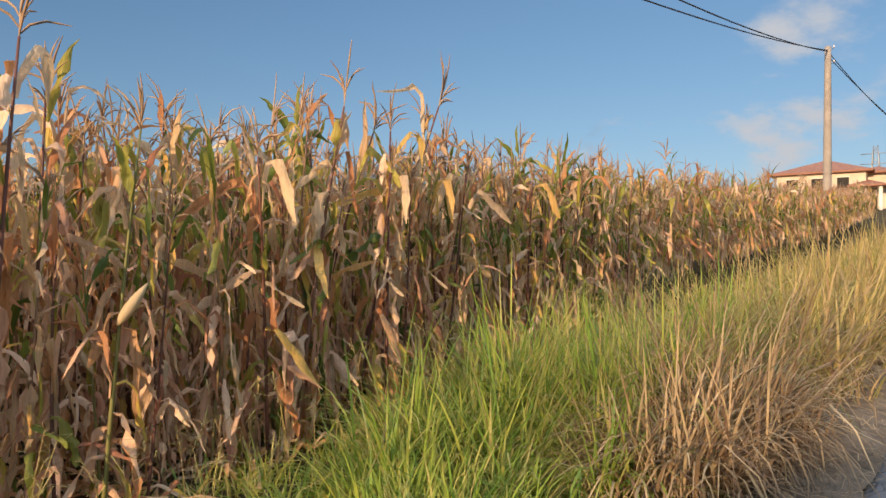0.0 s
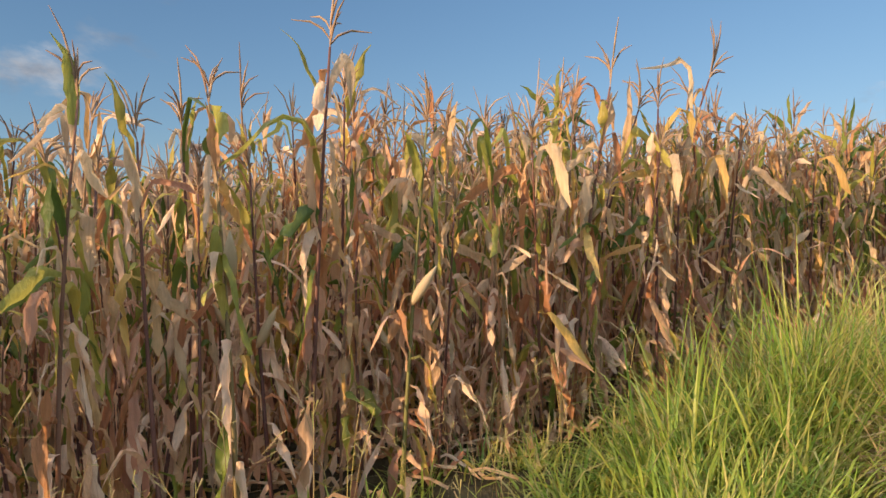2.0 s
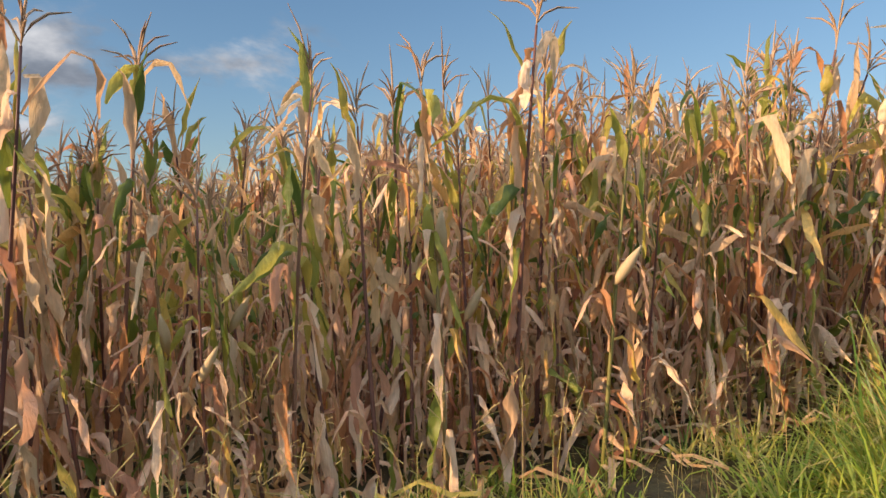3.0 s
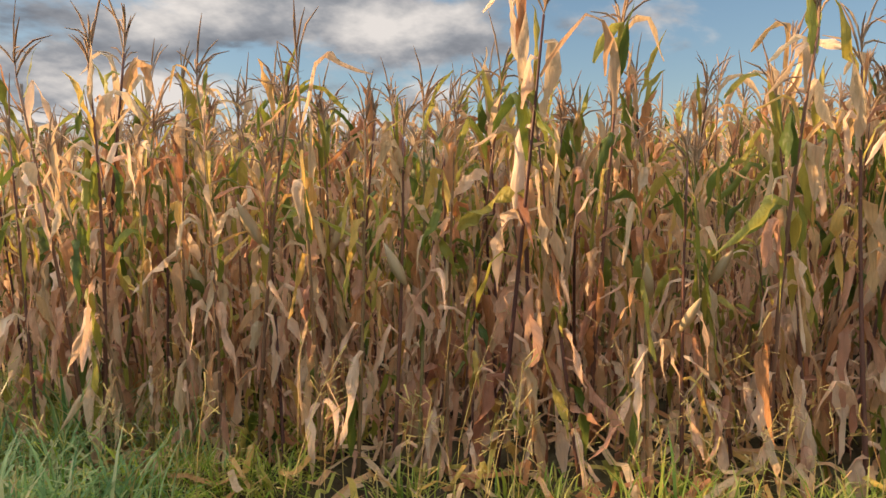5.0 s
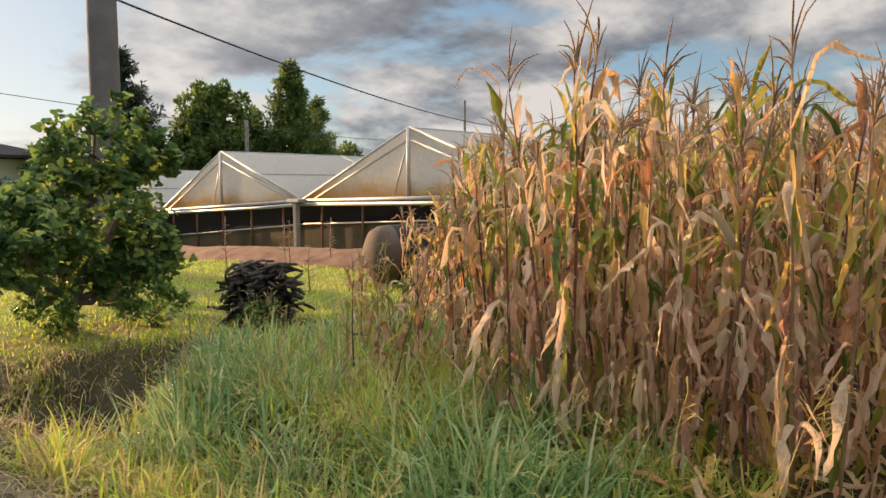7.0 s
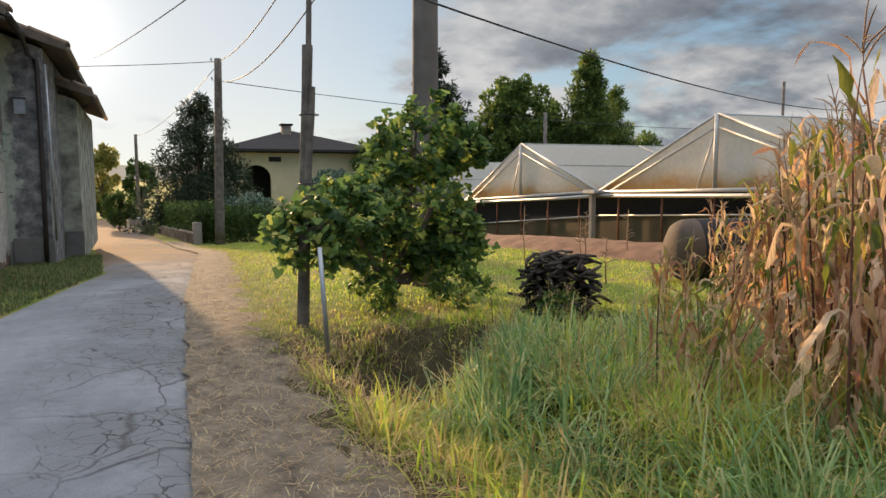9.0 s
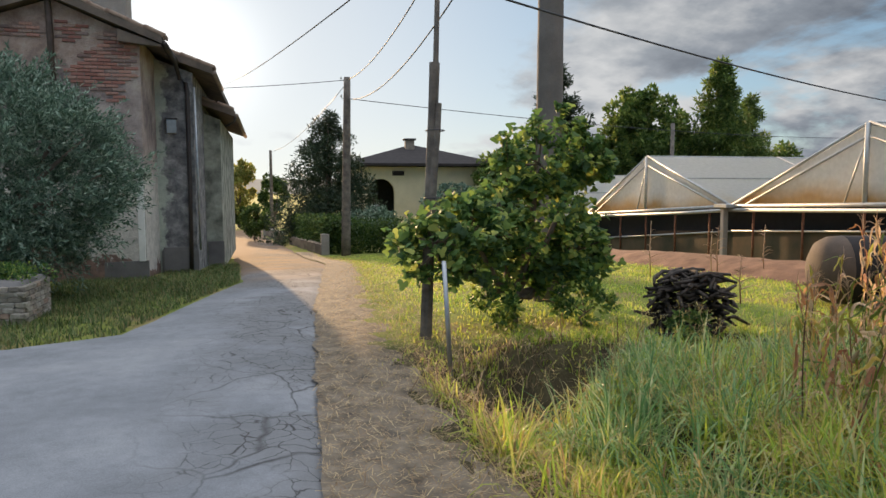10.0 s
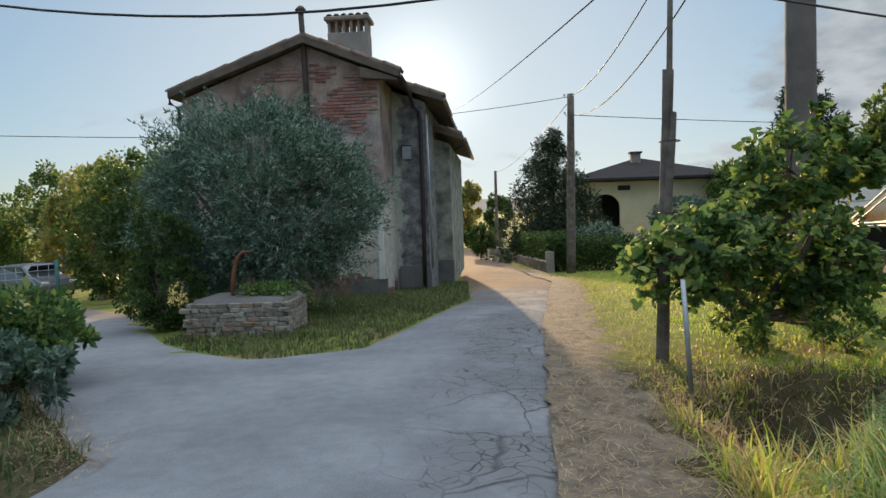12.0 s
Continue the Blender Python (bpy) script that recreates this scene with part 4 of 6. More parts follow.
def brick_mat(tr):
    r = luck(tr)
    c = ramp(tr, r, [(0.0, (0.24, 0.11, 0.09)), (0.4, (0.36, 0.17, 0.135)), (0.7, (0.42, 0.24, 0.19)), (0.85, (0.30, 0.22, 0.19)), (1.0, (0.20, 0.13, 0.115))])
    n = noise_at(tr, world_co(tr), 30.0, 4.0)
    v = maths(tr, "ADD", maths(tr, "MULTIPLY", n, 0.8), 0.55)
    c = mixc(tr, 1.0, c, node(tr, "ShaderNodeCombineXYZ", {0: v, 1: v, 2: v}).outputs[0], "MULTIPLY")
    return node(tr, "ShaderNodeBsdfPrincipled", {"Base Color": c, "Roughness": 0.95}).outputs[0]


def stone_mat(tr):
    r = luck(tr)
    c = ramp(tr, r, [(0.0, (0.22, 0.19, 0.16)), (0.5, (0.33, 0.29, 0.24)), (0.8, (0.42, 0.38, 0.33)), (1.0, (0.32, 0.20, 0.14))])
    n = noise_at(tr, world_co(tr), 18.0, 5.0)
    v = maths(tr, "ADD", maths(tr, "MULTIPLY", n, 1.0), 0.45)
    c = mixc(tr, 1.0, c, node(tr, "ShaderNodeCombineXYZ", {0: v, 1: v, 2: v}).outputs[0], "MULTIPLY")
    p = node(tr, "ShaderNodeBsdfPrincipled", {"Base Color": c, "Roughness": 0.95})
    b = node(tr, "ShaderNodeBump", {"Height": n, "Strength": 0.6, "Distance": 0.02})
    tr.links.new(b.outputs[0], p.inputs["Normal"])
    return p.outputs[0]


M_brick, M_stone = material("old_brick", brick_mat), material("field_stone", stone_mat)


def prism(name, outline, y0, y1, mat, parent=None, label=""):
    """A solid with that outline in x and z, from y0 to y1."""
    n = len(outline)
    v = [(x, y0, z) for x, z in outline] + [(x, y1, z) for x, z in outline]
    f = [list(range(n)), list(range(2 * n - 1, n - 1, -1))] + [[i, i + n, (i + 1) % n + n, (i + 1) % n] for i in range(n)]
    bm = bmesh.new()
    vs = [bm.verts.new(p) for p in v]
    for q in f:
        bm.faces.new([vs[i] for i in q])
    bmesh.ops.recalc_face_normals(bm, faces=bm.faces)
    return part(name, bm, mat, parent, label)


def tile_mesh():
    """One half-round clay tile, 0.42 m long, along y."""
    v, f = [], []
    k = 6
    for j, (y, r) in enumerate(((0, 0.085), (0.42, 0.07))):
        for rr in (r, r - 0.014):
            for i in range(k + 1):
                a = math.pi * i / k
                v.append((rr * math.cos(a), y, rr * math.sin(a)))
    n = k + 1
    for i in range(k):
        f += [[i, i + 1, 2 * n + i + 1, 2 * n + i], [n + i + 1, n + i, 3 * n + i, 3 * n + i + 1], [i + 1, i, n + i, n + i + 1]]
    me = bpy.data.meshes.new("tile")
    me.from_pydata(v, [], f)
    me.materials.append(M_tile)
    return me


TILE = tile_mesh()


def make_old_house():
    g = -0.55
    house = thing("old_house", (0, 0, 0), "weathered two-storey farmhouse with stained plaster and bare brick gable", "house")
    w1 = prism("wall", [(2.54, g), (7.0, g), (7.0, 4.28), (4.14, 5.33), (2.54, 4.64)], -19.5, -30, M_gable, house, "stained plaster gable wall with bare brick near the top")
    prism("wall", [(1.72, g), (2.9, g), (2.9, 4.70), (1.72, 4.28)], -21.3, -30.3, M_strip, house, "greenish stained plaster wall")
    prism("wall", [(1.30, g), (2.2, g), (2.2, 3.78), (1.30, 3.48)], -23.8, -30.6, M_mossy, house)
    prism("plinth", [(2.50, g), (3.35, g), (3.35, 0.12), (2.50, 0.14)], -19.46, -19.5, M_plinth, house, "dark cement plinth")
    prism("plinth", [(1.69, g), (2.5, g), (2.5, 0.2), (1.69, 0.2)], -21.26, -21.3, M_plinth, house)
    prism("plinth", [(1.27, g), (1.68, g), (1.68, 0.22), (1.27, 0.22)], -23.76, -23.8, M_plinth, house)

    def slope(x0, z0, x1, z1, y0, y1, nm="roof"):
        t = 0.15
        r = prism(nm, [(x0, z0), (x1, z1), (x1, z1 - t), (x0, z0 - t)], y0, y1, M_eave, house, "weathered clay tile roof slope with a cement edge")
        L = math.hypot(x1 - x0, z1 - z0)
        a = math.atan2(z1 - z0, x1 - x0)
        n = max(1, int(L / 0.34))
        for col in range(3):
            for k in range(n):
                s = (k + 0.0) / n
                o = new("tile", TILE)
                o.parent = r
                x, z = x0 + (x1 - x0) * s, z0 + (z1 - z0) * s
                o.matrix_basis = Matrix.Translation((x, y0 - 0.1 - col * 0.19, z + 0.005 + 0.012 * (k % 2))) @ Euler((0, 0, math.pi / 2 if x1 < x0 else -math.pi / 2)).to_matrix().to_4x4() @ pose(0, 0, 0, math.degrees(math.atan2(z1 - z0, abs(x1 - x0))), rng.uniform(-3, 3), rng.uniform(-2, 2))
        return r
    slope(4.14, 5.50, 2.08, 4.67, -19.25, -30.2)
    slope(4.14, 5.50, 7.22, 4.44, -19.25, -30.2)
    slope(2.30, 4.74, 1.27, 4.39, -21.05, -30.5)
    slope(1.80, 4.00, 0.90, 3.69, -23.55, -30.8)
    # return of the eaves at the front corner
    prism("eave_return", [(2.10, 4.50), (2.90, 4.78), (2.90, 4.54), (2.10, 4.46)], -19.28, -19.5, M_eave, house)
    # bare bricks
    me = None
    for row in range(28):
        z = 3.32 + row * 0.072
        for k in range(11):
            x = 2.70 + k * 0.252 + (0.126 if row % 2 else 0)
            top = 5.33 - 0.34 * abs(x - 4.14) - 0.28
            low = 3.35 + 0.9 * max(0, noise.noise((x * 0.8, 0, 7.7))) + 0.35 * abs(x - 3.0)
            if z > top or z < low or noise.noise((x * 1.3, z * 1.3, 2)) < -0.32 or 4.02 < x < 4.3 or (x > 3.9 and z < 4.55):
                continue
            if me is None:
                bm = bmesh.new()
                add_box(bm, (0.236, 0.03, 0.058), Matrix(), 0.006)
                b = part("brick", bm, M_brick, w1)
                me = b.data
            else:
                b = new("brick", me)
                b.parent = w1
            b.location = (x + rng.normal(0, 0.004), -19.495 + rng.uniform(-0.004, 0.008), z)
            b.rotation_euler = (0, rng.normal(0, 0.008), rng.normal(0, 0.01))
    # flue, chimney
    tube("flue_pipe", [(4.14, -19.44, 3.3), (4.15, -19.43, 4.6), (4.17, -19.42, 5.5), (4.19, -19.42, 6.05)], 0.06, M_flue, house, "dark brown metal flue", 10)
    tube("flue_cap", [(4.19, -19.42, 6.02), (4.19, -19.42, 6.06), (4.19, -19.42, 6.10), (4.19, -19.42, 6.17)], [0.07, 0.12, 0.12, 0.05], M_flue, house, "", 10)



    body = box("chimney", (0.92, 0.55, 1.2), (3.3, -20.3, 5.12), M_conc, house, "cement chimney with slotted cap", 0.02)
    for k in range(6):
        box("pillar", (0.06, 0.5, 0.26), (2.88 + k * 0.168, -20.3, 5.85), M_conc, body)
    box("cap_slab", (1.04, 0.66, 0.10), (3.3, -20.3, 6.03), M_fascia, body, "", 0.02)
    for k in range(6):
        o = new("tile", TILE)
        o.parent = body
        o.matrix_basis = pose(2.88 + k * 0.168, -20.53, 6.09, 0, 0, rng.uniform(-4, 4))
        o.rotation_euler = (0, 0, math.pi + rng.uniform(-0.06, 0.06))
        o.location = (2.88 + k * 0.168, -20.1, 6.08)
    # gutters and pipes
    tube("downpipe", [(2.06, -19.6, 4.50), (2.02, -20.6, 4.42), (2.0, -21.0, 4.25), (1.98, -21.18, 4.12), (1.86, -21.2, 4.02), (1.83, -21.2, 3.8), (1.83, -21.2, 1.6), (1.85, -21.2, -0.4)], 0.05, M_pipe, house, "dark metal downpipe", 8)
    tube("gutter", [(2.04, -19.3, 4.52), (2.04, -21.2, 4.50)], 0.06, M_pipe, house)
    tube("gutter", [(1.22, -21.1, 4.26), (1.22, -23.6, 4.24)], 0.06, M_fascia, house)
    tube("gutter", [(0.86, -23.6, 3.56), (0.86, -30.6, 3.54)], 0.06, M_fascia, house)
    tube("downpipe", [(0.88, -23.62, 3.55), (0.93, -23.66, 3.40), (1.16, -23.72, 3.28)], 0.035, M_pipe, house)
    tube("downpipe", [(7.24, -19.4, 4.32), (7.26, -19.42, 4.2), (7.06, -19.44, 4.08), (7.03, -19.44, 3.7), (7.03, -19.44, -0.3)], 0.045, M_pipe, house, "brown downpipe", 8)
    tube("downpipe", [(1.68, -21.22, 3.95), (1.66, -21.22, 2.0), (1.64, -21.22, 0.2)], 0.028, M_steel, house, "pale thin pipe", 6)
    box("corner_strip", (0.13, 0.06, 1.65), (2.62, -19.47, 0.95), M_white, house, "white painted strip at the corner", 0.01)
    tube("lamp_arm", [(2.62, -19.5, 1.92), (2.55, -19.2, 1.95), (2.45, -19.0, 1.9)], [0.05, 0.06, 0.04], M_pipe, house, "dark wall lamp", 8)
    box("meter_box", (0.22, 0.1, 0.32), (2.2, -21.27, 3.05), M_steel, house, "grey metal meter box", 0.01)
    box("box_lid", (0.26, 0.13, 0.03), (2.2, -21.27, 3.22), M_pipe, house)
    box("hatch", (0.62, 0.03, 0.55), (2.15, -21.245, 0.0), M_plinth, house, "grey hatch low in the wall", 0.008)


make_old_house()


# ---- greenhouses ----
def plastic(tr):
    co = world_co(tr)
    sx = node(tr, "ShaderNodeSeparateXYZ", {0: obj_co(tr)})
    n1, n2 = noise_at(tr, co, 0.8, 4.0), noise_at(tr, co, 9.0, 4.0)
    film = maths(tr, "ADD", sx.outputs[2], maths(tr, "MULTIPLY", n1, 0.7))
    c = ramp(tr, film, [(0.45, (0.66, 0.46, 0.24)), (0.70, (0.76, 0.70, 0.61)), (0.9, (0.80, 0.79, 0.77))])
    v = maths(tr, "ADD", maths(tr, "MULTIPLY", n2, 0.35), 0.8)
    c = mixc(tr, 1.0, c, node(tr, "ShaderNodeCombineXYZ", {0: v, 1: v, 2: v}).outputs[0], "MULTIPLY")
    p = node(tr, "ShaderNodeBsdfPrincipled", {"Base Color": c, "Roughness": 0.65})
    t = node(tr, "ShaderNodeBsdfTranslucent", {"Color": c})
    m = node(tr, "ShaderNodeMixShader", {0: 0.72, 1: p.outputs[0], 2: t.outputs[0]})
    k = node(tr, "ShaderNodeBsdfTransparent")
    return node(tr, "ShaderNodeMixShader", {0: 0.20, 1: m.outputs[0], 2: k.outputs[0]}).outputs[0]


M_plastic = material("dusty_plastic_sheet", plastic)
# near-black for sheets that stand in for the greenhouse's unlit interior
M_black = plain("interior_black", (0.012, 0.012, 0.013), 0.95)
M_frame = plain("white_steel_tube", (0.46, 0.46, 0.45), 0.45, 0.2, 0.15, 6.0)
M_clay = plain("orange_clay", (0.16, 0.068, 0.036), 0.95, 0, 0.4, 2.5, 0.7, 25.0, (0.25, 0.13, 0.075), co_world=True)
M_panel = plain("brown_panel", (0.055, 0.06, 0.028), 0.9, 0, 0.4, 1.2, 0.0, 60.0, (0.13, 0.08, 0.04))


def sheet(name, pts, mat, parent, label="", thick=0.004):
    bm = bmesh.new()
    a = [bm.verts.new(p) for p in pts]
    nrm = (Vector(pts[1]) - Vector(pts[0])).cross(Vector(pts[-1]) - Vector(pts[0])).normalized() * thick
    b = [bm.verts.new(Vector(p) + nrm) for p in pts]
    n = len(pts)
    bm.faces.new(a)
    bm.faces.new(b[::-1])
    for i in range(n):
        bm.faces.new((a[i], b[i], b[(i + 1) % n], a[(i + 1) % n]))
    bmesh.ops.recalc_face_normals(bm, faces=bm.faces)
    return part(name, bm, mat, parent, label)


def greenhouse(yc, eave_n, eave_s, apex, gap_n, gap_s, x0=-12.1):
    """One bay: its gable faces the lane, its ridge runs west. The thing stands at its eave height."""
    h, L = 4.44, 34.0
    e = (eave_n + eave_s) / 2
    g = thing("greenhouse", (x0, yc, e), "plastic-covered greenhouse bay with white steel frame and dusty sheet", "greenhouse", "greenhouse bays")
    n, s, a = eave_n - e, eave_s - e, apex - e
    for sg, ez in ((1, n), (-1, s)):
        sheet("roof_sheet", [(0, 0, a), (-L, 0, a), (-L, sg * h, ez), (0, sg * h, ez)], M_plastic, g, "milky plastic roof sheet")
        for k in range(7):
            x = -k * 5.0 - 0.02
            tube("rafter", [(x, 0, a + 0.01), (x, sg * h, ez + 0.01)], 0.035, M_frame, g, sides=6)
        tube("brace", [(0.0, 0, a - 0.28), (0.0, sg * h * 0.86, ez + 0.05)], 0.028, M_frame, g, sides=6)
        tube("purlin", [(0, sg * h / 2, (a + ez) / 2 + 0.02), (-L, sg * h / 2, (a + ez) / 2 + 0.02)], 0.022, M_frame, g, sides=6)
    tube("ridge", [(0, 0, a), (-L, 0, a)], 0.035, M_frame, g, sides=6)
    sheet("gable_sheet", [(-0.05, h, n), (-0.05, 0, a - 0.03), (-0.05, -h, s)], M_plastic, g, "milky plastic gable stained orange below")
    tube("king_post", [(0.02, 0, a), (0.02, 0, (n + s) / 2)], 0.05, M_frame, g, sides=8)
    tube("strut", [(0.02, 0, a - 0.3), (0.02, -0.55, (n + s) / 2)], 0.022, M_frame, g, sides=6)
    tube("eave_beam", [(0.05, h, n), (0.05, -h, s)], 0.045, M_frame, g, "white eave rail with rolled-up sheet", 8)
    tube("rolled_sheet", [(0.1, h, n - 0.11), (0.1, h / 2, (n * .75 + s * .25) - 0.13), (0.1, -h, s - 0.11)], 0.05, M_frame, g, "rolled plastic sheet under the eave", 8)
    gn, gs = float(ground_z(x0, yc + h)) - e, float(ground_z(x0, yc - h)) - e
    # added black sheet behind the opening, in place of the interior's shade
    sheet("shade_net", [(-0.35, h, n), (-0.35, h, gn), (-0.35, -h, gs), (-0.35, -h, s)], M_black, g, "black sheet standing for the dark interior", 0.01)
    sheet("side_panel", [(-0.1, h, n - gap_n), (-0.1, h, gn - 0.1), (-0.1, -h, gs - 0.1), (-0.1, -h, s - gap_s)], M_panel, g, "low brown side panel", 0.02)
    tube("panel_rail", [(-0.06, h, n - gap_n), (-0.06, -h, s - gap_s)], 0.025, M_frame, g, sides=6)
    for k in range(5):
        y = -h + 0.9 + k * 1.75
        tube("post", [(-0.03, y, gs + (gn - gs) * (y + h) / (2 * h) - 0.1), (-0.03, y, s + (n - s) * (y + h) / (2 * h))], 0.03, M_rust, g, sides=6)
    # far end closed with the same interior black
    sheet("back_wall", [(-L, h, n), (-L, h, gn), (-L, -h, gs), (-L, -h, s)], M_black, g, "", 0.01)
    return g


greenhouse(-16.22, 1.36, 1.14, 2.96, 0.46, 0.68)
greenhouse(-25.1, 1.13, 0.66, 2.68, 0.68, 0.98)
greenhouse(-34.0, 0.65, 0.2, 2.25, 0.9, 0.9)


def make_gh_post():
    p = thing("gutter_post", at_ground(-11.9, -20.65), "weathered concrete post carrying the greenhouse gutter", "post")
    z = p.location.z
    box("shaft", (0.15, 0.15, 1.5 - z - 0.2 + 0.05), (0, 0, (1.12 - z) / 2 - 0.05), M_conc, p, "", 0.015)
    box("bracket", (0.3, 0.55, 0.1), (0, 0, 1.14 - z), M_steel, p, "", 0.01)


make_gh_post()


def make_berm():
    """The bank of orange clay before the greenhouses."""
    ys = np.arange(-29, -12, 0.35)
    v, q, n = [], [], 13
    for y in ys:
        c = -9.6 - 0.06 * (y + 20)
        hgt = 0.36 * (0.75 + 0.35 * noise.noise((y * 0.35, 0, 0))) * float(np.clip(min(y + 29, -12.2 - y) / 2, 0, 1))
        for j in range(n):
            t = j / (n - 1) * 2 - 1
            x = c + t * 1.25
            z = float(ground_z(x, y)) - 0.05 + (hgt + 0.05) * max(0, 1 - t * t) ** 1.2 + 0.05 * noise.noise((x * 2, y * 2, 0)) * (1 - abs(t))
            v.append((x, y, z))
    for k in range(len(ys) - 1):
        for j in range(n - 1):
            a = k * n + j
            q.append((a, a + 1, a + n + 1, a + n))
    b = quad_heap("clay_bank", np.array(v), np.array(q), M_clay, smooth=True)
    tagged(b, "low bank of orange clay before the greenhouses", "earth bank", kind="structure")


make_berm()


# ---- poles and wires ----
def rod_sticks():
    for x, y, z0, z1, r, nm in ((-21.1, -22.3, -0.3, 4.9, 0.05, "vent_pipe"), (-21.0, -38.0, -1.0, 5.15, 0.11, "wooden_pole")):
        p = thing(nm, at_ground(x, y), "slim grey pole rising behind the greenhouse", "pole")
        tube("shaft", [(0, 0, -0.1), (0, 0, z1 - p.location.z)], r, M_wood, p)


rod_sticks()


def utility_pole(x, y, top, r0, r1, mat, label, lean=(0, 0), caps=True):
    p = thing("utility_pole", at_ground(x, y), label, "utility pole")
    h = top - p.location.z
    s = np.linspace(0, 1, 9)
    pts = np.stack([lean[0] * s, lean[1] * s, h * s - 0.1 * (s == 0)], 1)
    tube("shaft", pts, r0 + (r1 - r0) * s, mat, p, "", 14)
    if caps:
        for k, dz in enumerate((0.12, 0.75)):
            tube("hook", [(lean[0] + r1, lean[1], h - dz), (lean[0] + r1 + 0.08, lean[1], h - dz), (lean[0] + r1 + 0.1, lean[1], h - dz + 0.07)], 0.012, M_steel, p, "", 6)
            tube("insulator", [(lean[0] + r1 + 0.1, lean[1], h - dz + 0.05), (lean[0] + r1 + 0.1, lean[1], h - dz + 0.14)], [0.035, 0.025], M_white, p, "", 8)
    return p


utility_pole(-2.58, -29.45, 5.6, 0.17, 0.12, M_wood, "weathered grey wooden utility pole beside the hedge", (-0.13, 0.0))
M_oldconc = plain("dark_concrete", (0.15, 0.135, 0.125), 0.9, 0, 0.25, 2.2, 0.5, 50.0)
utility_pole(-3.87, -13.5, 8.2, 0.205, 0.16, M_oldconc, "thick grey concrete utility pole behind the fig", (-0.02, 0))
utility_pole(-5.25, 31.3, 10.6, 0.19, 0.13, M_conc, "pale concrete utility pole at the corn field", (0.05, 0))
utility_pole(-0.05, -63.2, 4.9, 0.15, 0.11, M_wood, "slim wooden utility pole down the lane", (0, 0), False)


def make_split_post():
    """An old split wooden pole lashed to a second one, with a thin mast on top."""
    p = thing("wooden_post", at_ground(-1.54, -11.2), "old split and weathered wooden post with a thin mast", "post")
    def bar(name, pts, r, seed, label=""):
        v, f = tube_arrays(pts, r, 9)
        for i in range(len(v)):
            n = noise.noise((v[i][0] * 14 + seed, v[i][1] * 14, v[i][2] * 1.6))
            v[i][:2] += 0.012 * n
        mesh_ob(name, v, f, M_wood, p, label)
    s = np.linspace(0, 1, 14)
    bar("trunk", np.stack([-0.11 * s, 0 * s, 3.0 * s - 0.1], 1), 0.068 - 0.016 * s, 1, "cracked grey timber")
    bar("splint", np.stack([-0.01 - 0.13 * s, 0.06 + 0 * s, 0.7 + 1.78 * s], 1), 0.044 - 0.012 * s, 5)
    tube("mast", [(-0.09, 0.02, 2.0), (-0.12, 0.02, 2.9), (-0.17, 0.02, 4.75)], [0.032, 0.03, 0.022], M_wood, p, "thin mast", 8)
    for z in (1.5, 2.2):
        tube("wire_tie", [(-0.04 + 0.1 * math.cos(a) - 0.03 * z, 0.03 + 0.12 * math.sin(a), z) for a in np.linspace(0, 6.28, 12)], 0.006, M_wire, p, "", 4)


make_split_post()


def make_stake():
    p = thing("metal_stake", at_ground(-1.55, -10.12), "thin leaning galvanised metal stake in the ditch", "stake")
    tube("shaft", [(0, 0, -0.15), (0.07, 0.0, 1.03)], 0.022, M_steel, p, "", 8)


make_stake()


def wire(a, b, sag, r=0.011, n=20):
    s = np.linspace(0, 1, n)
    p = np.outer(1 - s, a) + np.outer(s, b)
    p[:, 2] -= sag * 4 * s * (1 - s)
    v, f = tube_arrays(p, r, 5)
    ob = mesh_ob("overhead_wire", v, f, M_wire, smooth=True)
    return tagged(ob, "black overhead cable slung between poles", "cable", "overhead cables")


TOP = (-1.72, -11.18, 3.72)
MAST = (-1.73, -11.18, 4.25)
wire((-1.72, -11.18, 3.97), (12.0, -13.4, 6.2), 0.97, 0.016)
wire(TOP, (-23.1, -21.5, 3.9), 0.35, 0.014)
wire((-23.1, -21.5, 3.9), (-45, -22, 9.0), 0.3, 0.014)
wire((-2.7, -29.4, 5.5), (-2.94, -10.27, 6.5), 0.77, 0.014)
wire((-2.7, -29.4, 4.85), (-3.24, -10.23, 6.11), 1.07, 0.014)
wire((-2.7, -29.4, 5.5), (13.0, -34.5, 5.7), 0.35, 0.012)
wire((-2.7, -29.4, 4.85), (-34, -40, 4.7), 0.3, 0.014)
wire((-2.62, -29.4, 5.3), (-0.05, -63.2, 4.8), 0.5, 0.012)
wire((2.38, -45, 7.46), (-1.3, -11.0, 3.85), 0.2, 0.01)
wire((21.0, -20.5, 4.4), (5.0, -31.0, 4.6), 0.15, 0.012)
wire((-5.2, 31.3, 10.45), (-6.6, 2.0, 6.2), 0.35, 0.02)
wire((-5.2, 31.3, 10.4), (-5.6, 2.0, 6.2), 0.4, 0.02)
wire((-5.2, 31.3, 10.4), (-3.0, 56.0, 9.4), 0.5, 0.02)
wire((-5.2, 31.3, 10.2), (-3.2, 56.0, 9.6), 0.3, 0.02)


# ---- trees and shrubs ----
M_bark = plain("grey_bark", (0.16, 0.125, 0.10), 0.95, 0, 0.4, 8.0, 0.8, 50.0)
M_olive = blade_material("olive_leaf", [(0.0, (0.06, 0.11, 0.07)), (0.5, (0.14, 0.22, 0.15)), (0.8, (0.25, 0.35, 0.26)), (1.0, (0.42, 0.50, 0.40))], 0.42, 0.2, 0.2, 3.0, 1.2)
